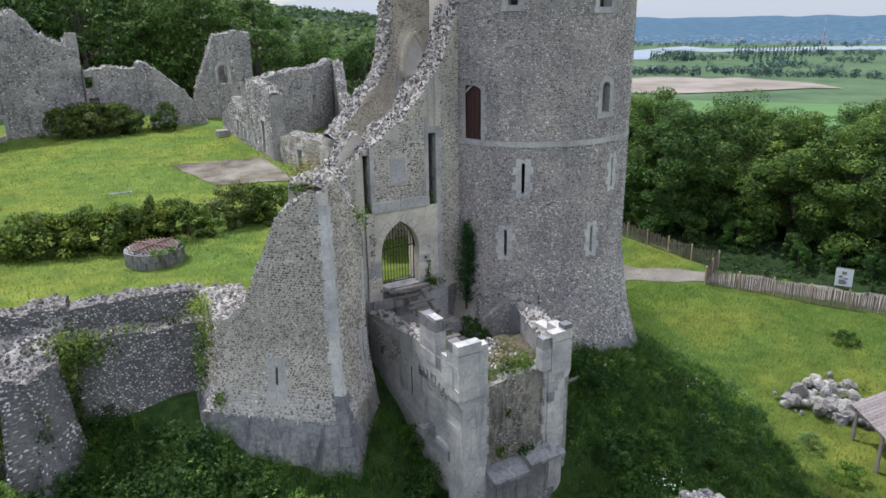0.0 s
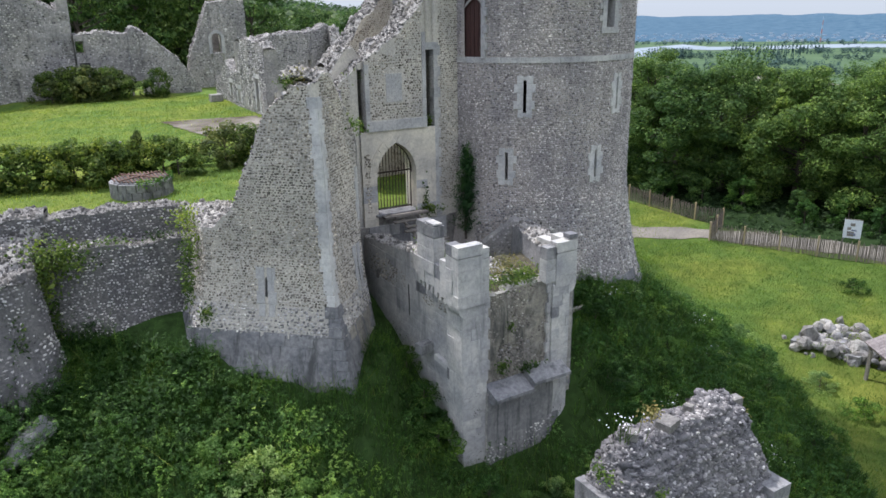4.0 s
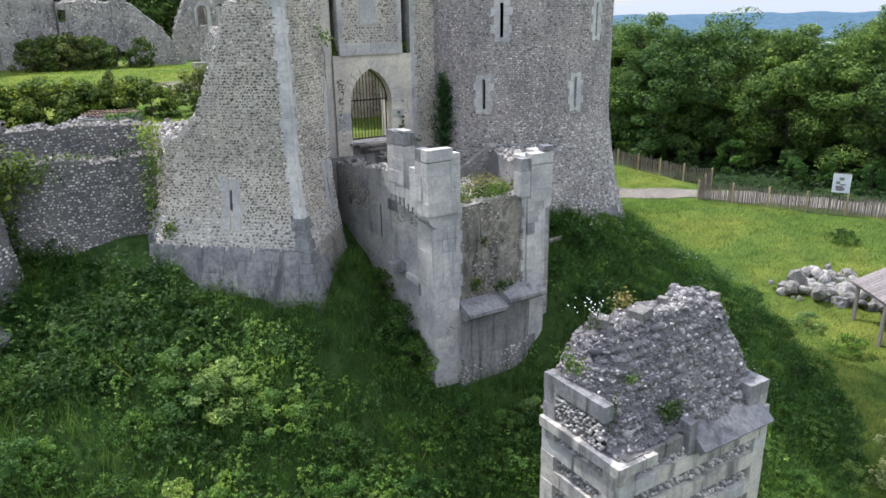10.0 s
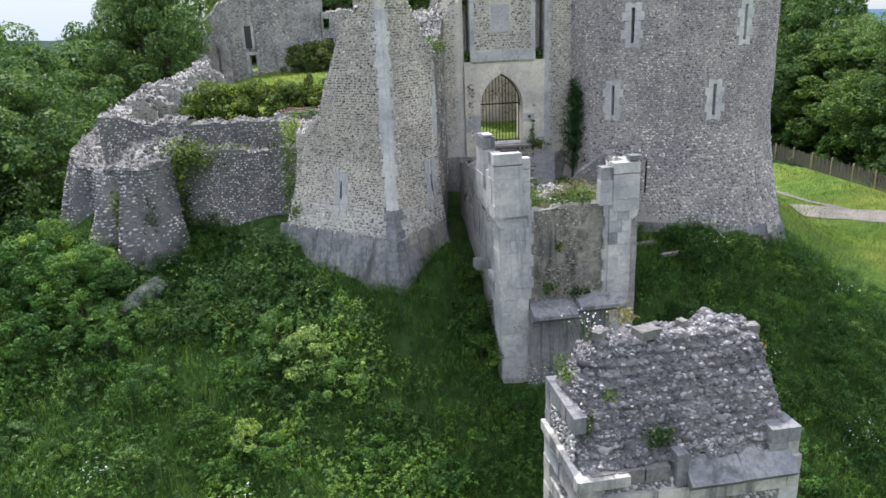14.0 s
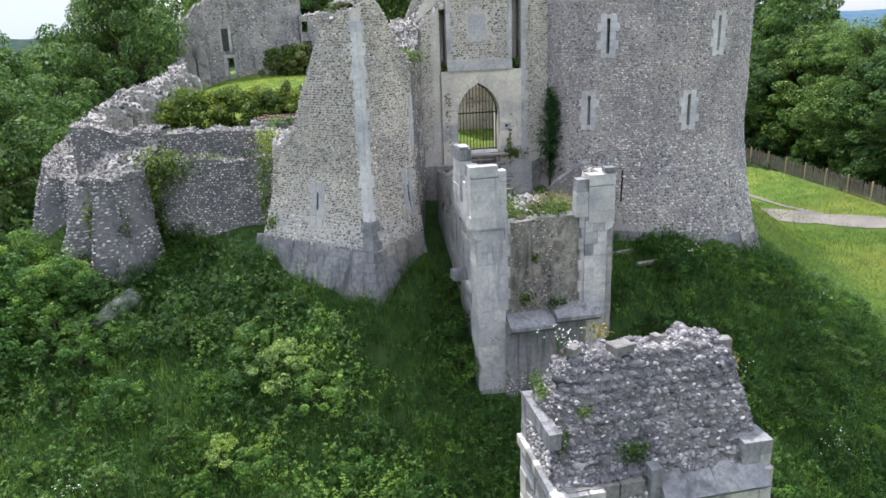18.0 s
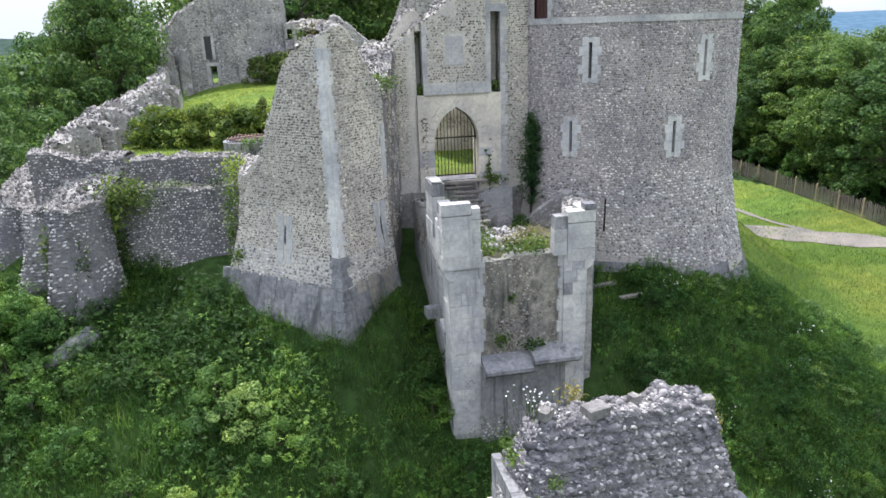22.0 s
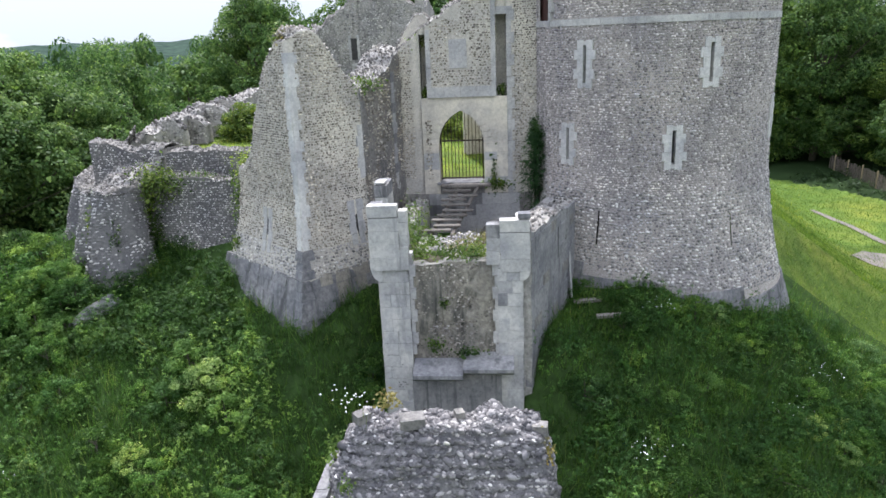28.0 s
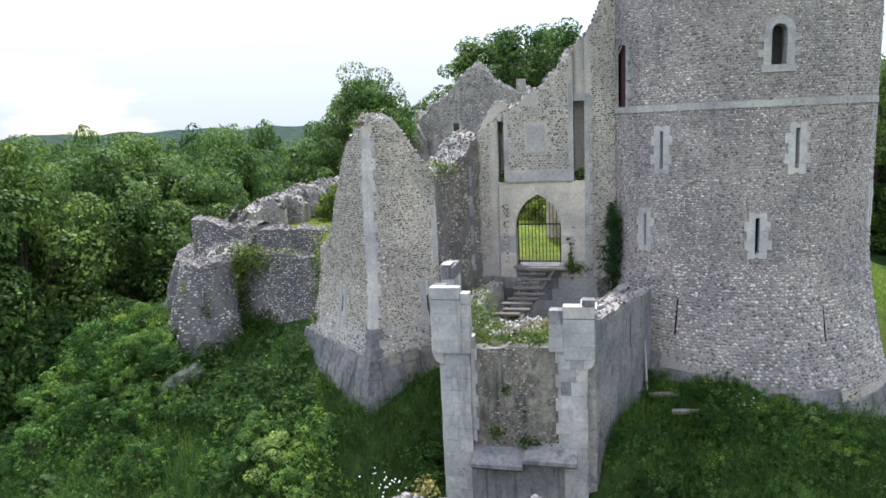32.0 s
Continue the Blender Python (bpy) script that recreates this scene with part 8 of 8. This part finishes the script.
M_PATH = stone_mat("gravel_path", (0.13, 0.117, 0.1), (0.19, 0.173, 0.15), (0.25, 0.23, 0.2), (0.13, 0.117, 0.1), 9, 0.6, streak=False)
strip("path", [(31.2, 34.4), (33.0, 32.7), (34.6, 31.2), (36.7, 28.9), (38.2, 26.2), (40.6, 21.6), (42.6, 16.5), (44, 10)], 1.9, M_PATH, "pale gravel path along the castle mound", 0.04)
strip("worn_track", [(32.4, 43.0), (33.2, 39.2), (33.4, 36.7), (33.7, 34.6), (34.6, 32.2)], 0.35, M_PATH, "narrow worn track in the grass", 0.05)


def sign(x, y, rz, seed):
    z = gz(x, y)
    t = thing("information_sign", (x, y, z), "white information board on two grey metal posts", "sign")
    m = pose(x, y, z, 0, 0, rz)
    for dx in (-0.42, 0.42):
        part("post", boxm(dx - 0.03, dx + 0.03, -0.03, 0.03, -0.3, 2.0, 0.006, m), M_OAK, t)
    part("board", boxm(-0.45, 0.45, -0.06, -0.035, 0.95, 2.02, 0.006, m), M_SIGN, t)
    rnd = random.Random(seed)
    for k in range(7):
        a, b = rnd.uniform(-0.36, 0.0), rnd.uniform(1.05, 1.75)
        w, h = rnd.uniform(0.1, 0.36), rnd.uniform(0.05, 0.22)
        part("printed_patch", boxm(a, a + w, -0.066 - 0.003 * k, -0.06 - 0.003 * k, b, b + h, 0, m), M_INK if k % 2 else M_OAK, t)
    part("cap_rail", boxm(-0.46, 0.46, -0.065, -0.03, 2.02, 2.06, 0.004, m), M_OAK, t)
    return t


M_SIGN = plain_mat("sign_white", (0.62, 0.64, 0.68), (0.72, 0.74, 0.77), 3, 0.4)
M_INK = plain_mat("sign_print", (0.1, 0.12, 0.2), (0.25, 0.28, 0.36), 9, 0.5)
sign(39.9, 21.4, -60, 3)
sign(41.0, 18.6, -60, 4)

# ---- rubble heap and lean-to ----
heap = thing("rubble_heap", (28.9, 16, gz(28.9, 16)), "heap of pale fallen masonry in the meadow", "stones")
hr = random.Random(33)
for k in range(110):
    t = hr.random()
    x = 28.7 + t * 2.3 + hr.gauss(0, 0.5)
    y = 16.7 - t * 3.6 + hr.gauss(0, 0.5)
    if k > 85:
        x, y = 30.8 + hr.gauss(0, 0.5), 16.4 + hr.gauss(0, 0.5)
    r = abs(hr.gauss(0.16, 0.13)) + 0.06
    bm = bmesh.new()
    bmesh.ops.create_icosphere(bm, subdivisions=2, radius=1)
    off = Vector((hr.uniform(0, 50), hr.uniform(0, 50), 0))
    for v in bm.verts:
        v.co *= 1 + 0.35 * noise.noise(v.co * 1.4 + off) + hr.uniform(-0.06, 0.06)
    bmesh.ops.transform(bm, matrix=pose(x, y, gz(x, y) + r * 0.5 + (0.25 if hr.random() < 0.3 and k < 80 else 0) - 0.06, hr.uniform(0, 90), hr.uniform(0, 90), hr.uniform(0, 360)) @ Matrix.Diagonal((r * hr.uniform(0.8, 1.5), r, r * hr.uniform(0.6, 1), 1)), verts=bm.verts)
    part("stone", bm, hr.choice((M_RUBP, M_PLINTH, M_RUB, M_RUBP, M_RUB, M_FARW)), heap)
for x, y, s in ((29.5, 15.3, 0.6), (28.6, 16.9, 0.5), (29.2, 14.6, 0.45)):
    block(heap, M_ASHD, x, y, gz(x, y) + s * 0.4, s * 1.3, s, s * 0.8, hr.uniform(0, 90), hr.uniform(-12, 12), name="stone")

M_ROOFB = plain_mat("weathered_roof_board", (0.13, 0.11, 0.105), (0.25, 0.22, 0.21), 6, 0.85, stretch=(1, 1, 8))
shed = thing("lean_to_shelter", (28, 11.5, gz(28, 11.5)), "small open shelter with weathered board roof on posts", "shelter")
sz = gz(28.2, 12.4)
RA, RB, RC, RD = Vector((28.3, 14.0, sz + 1.55)), Vector((25.4, 9.6, sz + 1.55)), Vector((29.0, 8.2, sz + 2.9)), Vector((31.6, 12.4, sz + 2.9))
nb = 26
for k in range(nb):
    t0, t1 = k / nb, (k + 0.94) / nb
    a0, a1 = RA.lerp(RB, t0), RA.lerp(RB, t1)
    b0, b1 = RD.lerp(RC, t0), RD.lerp(RC, t1)
    bm = bmesh.new()
    lo = Vector((0, 0, -0.03 - 0.006 * (k % 2)))
    vs = [bm.verts.new(p) for p in (a0, a1, b1, b0)] + [bm.verts.new(p + lo) for p in (a0, a1, b1, b0)]
    for q in ((0, 1, 2, 3), (7, 6, 5, 4), (0, 4, 5, 1), (1, 5, 6, 2), (2, 6, 7, 3), (3, 7, 4, 0)):
        bm.faces.new([vs[i] for i in q])
    part("roof_board", bm, M_ROOFB, shed)
for p in (RA.lerp(RB, 0.06).lerp(RD, 0.04), RA.lerp(RB, 0.45).lerp(RD, 0.03), RB.lerp(RA, 0.05).lerp(RC, 0.05), RC.lerp(RB, 0.05).lerp(RD, 0.05), RD.lerp(RA, 0.05).lerp(RC, 0.05)):
    part("post", boxm(p.x - 0.06, p.x + 0.06, p.y - 0.06, p.y + 0.06, gz(p.x, p.y) - 0.2, p.z - 0.03, 0.008), M_OAK, shed)
part("rail", tube(bmesh.new(), tuple(RA.lerp(RB, 0.05) + Vector((0.1, 0, -0.1))), tuple(RA.lerp(RB, 0.95) + Vector((0.1, 0, -0.1))), 0.05, 6), M_OAK, shed)


# ---- plants on and by the walls ----
def spray(name, centre, spread, n, leaf, mat, seed, label, parent=None, normal=(0, -0.5, 0.8), category="plant"):
    """A small plant or tuft: leaves about a root."""
    rng = np.random.default_rng(seed)
    P = np.array(centre) + rng.normal(0, 1, (n, 3)) * np.array(spread)
    v, f = leaf_quads(P, np.tile(np.array(normal, float), (n, 1)), leaf, rng)
    ob = new(name, quick(name, v, f, mat))
    return tagged(ob, label, category, kind="stuff")


yew = thing("conifer", (14.05, 21.75, -0.9), "dark green young conifer growing against the keep", "tree")
yr = np.random.default_rng(61)
V, F = [], []
for k in range(300):
    h = yr.random() ** 0.8
    a = yr.random() * math.tau
    z = -0.95 + 3.05 * h
    reach = (0.58 * (1 - h) ** 0.6 + 0.08) * yr.uniform(0.6, 1.2)
    tip = np.array([math.cos(a) * reach, math.sin(a) * reach * 0.8, 0.22 + 0.25 * yr.random()])
    q = np.array([14.02, 21.7, z]) + tip[None] * yr.random((26, 1)) + yr.normal(0, 0.035, (26, 3))
    V.append(q)
    F.append(np.tile(tip / np.linalg.norm(tip), (26, 1)) + np.array([0, 0, 0.4]))
P, D = np.vstack(V), np.vstack(F)
v, f = leaf_quads(P, D, 0.085, yr, 0.3)
part("crown", quick("crown", v, f, M_YEW), None, yew)
part("trunk", tube(bmesh.new(), (14.02, 21.78, -1.2), (14.0, 21.78, 1.8), 0.05, 7, 0.01), M_BARK, yew)
M_IVY = leaf_mat("ivy_leaves", [(0.0, (0.03, 0.06, 0.015)), (0.5, (0.065, 0.12, 0.025)), (1.0, (0.15, 0.21, 0.06))])
M_FRESH = leaf_mat("fresh_leaves", [(0.0, (0.07, 0.125, 0.022)), (0.5, (0.12, 0.195, 0.038)), (1.0, (0.21, 0.28, 0.075))])
M_DRY = leaf_mat("dry_grass", [(0.0, (0.16, 0.14, 0.06)), (0.5, (0.26, 0.23, 0.1)), (1.0, (0.38, 0.34, 0.18))])
spray("ivy_clump", (0.35, 22.15, 0.4), (0.5, 0.25, 0.3), 1300, 0.1, M_IVY, 1, "green ivy clump on the curtain wall")
spray("ivy_clump", (0.05, 21.9, -0.2), (0.22, 0.2, 0.35), 420, 0.1, M_IVY, 2, "green ivy hanging from the broken turret")
spray("ivy_clump", (-1.75, 21.25, -1.3), (0.12, 0.14, 0.55), 420, 0.09, M_IVY, 21, "green ivy in a hollow of the broken turret")
spray("ivy_clump", (-0.75, 20.75, -1.7), (0.1, 0.1, 0.45), 300, 0.09, M_IVY, 22, "green ivy down the broken turret's front")
spray("ivy_clump", (0.15, 22.0, -1.3), (0.14, 0.14, 0.4), 320, 0.09, M_IVY, 23, "green ivy where turret meets curtain")
spray("ledge_plants", (1.9, 22.5, 0.52), (0.3, 0.12, 0.1), 320, 0.08, M_FRESH, 3, "green tuft on the wall ledge")
spray("ledge_plants", (3.3, 22.45, 0.5), (0.2, 0.1, 0.1), 200, 0.08, M_IVY, 4, "green tuft on the wall ledge")
spray("ledge_plants", (1.0, 22.5, 0.5), (0.35, 0.12, 0.06), 200, 0.08, M_IVY, 5, "low green plants on the wall ledge")
spray("creeper", (4.0, 21.6, 1.2), (0.2, 0.3, 0.22), 380, 0.08, M_FRESH, 6, "bright green creeper where curtain meets bastion")
spray("creeper", (3.95, 21.0, 0.45), (0.16, 0.25, 0.35), 330, 0.08, M_FRESH, 7, "bright green creeper hanging down the bastion's end")
spray("creeper", (3.75, 21.1, -0.6), (0.1, 0.15, 0.45), 300, 0.09, M_IVY, 8, "green creeper down the bastion's end")
spray("wall_plant", (4.0, 20.0, -1.3), (0.12, 0.12, 0.14), 220, 0.08, M_IVY, 9, "round green plant rooted in the flint face")
spray("crest_grass", (6.75, 18.5, 5.3), (0.16, 0.16, 0.14), 150, 0.08, M_DRY, 10, "dry grass on the bastion's crest")
spray("crest_grass", (6.45, 18.7, 5.2), (0.16, 0.16, 0.1), 140, 0.08, M_FRESH, 11, "green weeds on the bastion's crest")
spray("crest_grass", (8.6, 20.0, 3.75), (0.25, 0.4, 0.12), 380, 0.09, M_FRESH, 12, "yellow-green weeds on the broken wall")
spray("crest_grass", (10.1, 22.8, 4.9), (0.15, 0.2, 0.1), 160, 0.09, M_FRESH, 13, "small weeds on the broken gate wall")
spray("slot_weeds", (10.28, 22.6, 3.2), (0.06, 0.12, 0.1), 120, 0.08, M_FRESH, 14, "yellow-green weeds in the drawbridge slot")
spray("slot_weeds", (12.92, 22.6, 3.25), (0.08, 0.12, 0.12), 160, 0.08, M_FRESH, 15, "yellow-green weeds in the drawbridge slot")
spray("ornamental_grass", (14.6, 40.6, 0.9), (0.5, 0.5, 0.4), 700, 0.16, M_DRY, 70, "tall straw-coloured grass clump in the court")
for k, (x, y) in enumerate(((29.3, 16.2), (30.0, 15.0), (30.9, 14.2), (31.4, 15.9))):
    spray("heap_weeds", (x, y, gz(x, y) + 0.2), (0.5, 0.5, 0.12), 420, 0.09, M_IVY if k % 2 else M_FRESH, 80 + k, "weeds growing over the fallen masonry")
spray("gate_weeds", (12.75, 22.2, 0.05), (0.25, 0.1, 0.1), 260, 0.08, M_IVY, 16, "dark green weeds at the gate's foot")
spray("gate_weeds", (12.62, 22.25, 0.4), (0.05, 0.05, 0.3), 140, 0.07, M_IVY, 17, "thin creeper beside the gate")
for k, (x, y, s, m) in enumerate(((10.35, 16.2, 0.2, M_FRESH), (10.2, 16.9, 0.18, M_FRESH), (10.25, 18.2, 0.16, M_FRESH), (10.7, 15.7, 0.16, M_FRESH), (11.4, 15.6, 0.16, M_IVY), (12.0, 15.6, 0.16, M_FRESH), (12.3, 15.8, 0.18, M_FRESH), (11.8, 16.3, 0.2, M_DRY), (12.3, 16.9, 0.18, M_DRY), (10.9, 16.6, 0.16, M_FRESH))):
    spray("floor_weeds", (x, y, -0.42 + (0.22 if k < 3 else 0)), (s * 1.15, s * 1.15, 0.12 + (0.2 if k < 3 else 0)), 620 if k < 3 else 380, 0.065, m, 40 + k, "yellow-green weeds on the barbican floor")
spray("panel_weeds", (11.0, 15.2, -2.9), (0.12, 0.05, 0.12), 130, 0.07, M_IVY, 60, "moss and fern on the rubble panel")
spray("panel_weeds", (11.9, 15.1, -3.05), (0.2, 0.06, 0.08), 160, 0.07, M_IVY, 61, "moss and fern above the sloping ledge")
spray("panel_weeds", (11.3, 15.25, -1.7), (0.1, 0.05, 0.1), 90, 0.06, M_IVY, 62, "moss on the rubble panel")
spray("pier_plant", (11.0, 8.2, -3.45), (0.16, 0.08, 0.12), 240, 0.07, M_IVY, 63, "dark fern on the pier's rubble")
spray("pier_plant", (10.0, 8.35, -2.5), (0.07, 0.05, 0.07), 90, 0.06, M_IVY, 64, "small green tuft on the pier")
spray("pier_plant", (9.7, 8.5, -3.3), (0.06, 0.05, 0.25), 120, 0.06, M_IVY, 65, "moss line down the pier")
spray("pier_plant", (10.7, 9.4, -1.35), (0.12, 0.1, 0.08), 130, 0.07, M_DRY, 66, "dry grass on the pier's crest")
spray("pier_plant", (9.55, 9.6, -2.5), (0.12, 0.2, 0.1), 160, 0.08, M_FRESH, 67, "grass tuft on the pier's edge")
spray("pier_plant", (13.6, 9.2, -2.4), (0.08, 0.1, 0.2), 140, 0.07, M_DRY, 68, "dry grass on the pier's end")
M_PETAL = plain_mat("white_petals", (0.7, 0.7, 0.68), (0.85, 0.85, 0.82), 20, 0.6)
daisy = thing("daisies", (10.0, 9.4, -1.4), "white ox-eye daisies on thin stalks on the pier", "flowers")
dr = np.random.default_rng(3)
for k in range(26):
    bx, by = 9.95 + dr.normal(0, 0.16), 9.45 + dr.normal(0, 0.12)
    tip = (bx + dr.normal(0, 0.1), by + dr.normal(0, 0.1), -1.5 + dr.random() * 0.42)
    st_ = part("stalk", tube(bmesh.new(), (bx, by, -1.8), tip, 0.005, 4), M_IVY, daisy)
    bm = bmesh.new()
    bmesh.ops.create_cone(bm, cap_ends=True, segments=8, radius1=0.016, radius2=0.012, depth=0.016, matrix=Matrix.Translation(tip) @ Matrix.Rotation(dr.normal(0, 0.5), 4, "X"))
    part("flower", bm, M_PETAL, daisy)

# cobbles on the barbican floor
cr = np.random.default_rng(17)
n = 420
x, y = cr.uniform(10.5, 12.6, n), cr.uniform(16.0, 17.9, n)
P = np.stack([x, y, -0.58 + 0.1 * fnoise(np.stack([x, y, 0 * x], 1), 1.2, 6)], 1)
N = np.tile((0.0, 0.0, 1.0), (n, 1)) + cr.normal(0, 0.15, (n, 3))
N /= np.linalg.norm(N, axis=1)[:, None]
U = np.cross(N, cr.normal(0, 1, (n, 3)))
U /= np.linalg.norm(U, axis=1)[:, None]
k = 0.11 * np.exp(cr.normal(0, 0.3, n))
part("cobbles", stone_mesh("cobbles", P, N, U, k, k * 0.8, k * 0.4, M_FLP, cr), None, barb, "pale flint cobbles", kind="stuff")

# the pale willow bush below the pier
willow = make_tree(2.3, 1.5, 24, 1700, 0.13, 395, leaf_mat("silver_leaves", [(0.0, (0.175, 0.225, 0.112)), (0.5, (0.3, 0.35, 0.188)), (1.0, (0.525, 0.55, 0.35))]), name="willow_bush", label="pale silvery willow bush beside the ditch")
willow.matrix_basis = pose(20.2, 7.2, gz(20.2, 7.2) - 0.1, 0, 0, 40)
willow2 = copy_thing(willow, pose(21.6, 6.4, gz(21.6, 6.4) - 0.2, 0, 0, 160))

# grey boulder, slabs, drain pipe, cable
bould = bmesh.new()
bmesh.ops.create_icosphere(bould, subdivisions=3, radius=1)
for vtx in bould.verts:
    vtx.co *= 1 + 0.4 * noise.noise(vtx.co * 1.5) + 0.08 * noise.noise(vtx.co * 6)
bmesh.ops.transform(bould, matrix=pose(-0.9, 19.25, gz(-0.9, 19.25) + 0.2, 0, -24, 35) @ Matrix.Diagonal((0.95, 0.42, 0.3, 1)), verts=bould.verts)
me = bpy.data.meshes.new("boulder")
bould.to_mesh(me)
me.materials.append(M_ASHD)
tagged(new("boulder", me), "smooth grey boulder lying on the slope", "stone")
for x, y, rz in ((15.45, 18.5, 12), (16.05, 17.8, 8)):
    t = thing("fallen_plank", (x, y, gz(x, y)), "weathered grey plank lying in the grass", "plank")
    block(t, M_OAK, x, y, gz(x, y) + 0.16, 0.85, 0.13, 0.1, rz, rx=12, name="slab")
pipe = thing("drain_pipe", (14.95, 19.1, -2), "thin pale pipe leaning at the keep's foot", "pipe")
part("pipe", tube(bmesh.new(), (15.0, 18.7, -2.9), (14.9, 19.1, -0.9), 0.03, 7), M_ASH, pipe)
cable = thing("cable", (-3.9, 25.4, 0.1), "thin black cable running off to the trees", "cable")
bm = bmesh.new()
pts = [(-3.9 - 11 * q, 25.4 + 1.5 * q, 0.1 - 3.4 * q - 1.0 * q * (1 - q)) for q in np.linspace(0, 1, 9)]
for a, b in zip(pts, pts[1:]):
    tube(bm, a, b, 0.012, 5)
part("wire", bm, M_IRON, cable)

# small white flowers in the rough grass
for k, (x, y) in enumerate(((17.6, 17.6), (20.6, 15.4), (22.4, 17.4), (2.2, 12.6), (5.2, 10.8), (-1.2, 13.6), (7.2, 11.2), (16.4, 13.4), (18.2, 11.2))):
    spray("wild_flowers", (x, y, gz(x, y) + 0.6), (0.28, 0.28, 0.07), 34, 0.045, M_PETAL, 120 + k, "small white wild flowers in the rough grass", normal=(0, 0, 1), category="flowers")
for k, (x, y) in enumerate(((0.6, 11.4), (3.8, 10.2), (-2.2, 12.2), (21.4, 13.2), (19.2, 14.4), (23.4, 15.2))):
    spray("wild_flowers", (x, y, gz(x, y) + 0.55), (0.3, 0.3, 0.1), 60, 0.05, M_FRESH, 140 + k, "small yellow-green flower heads in the rough grass", normal=(0, 0, 1), category="flowers")
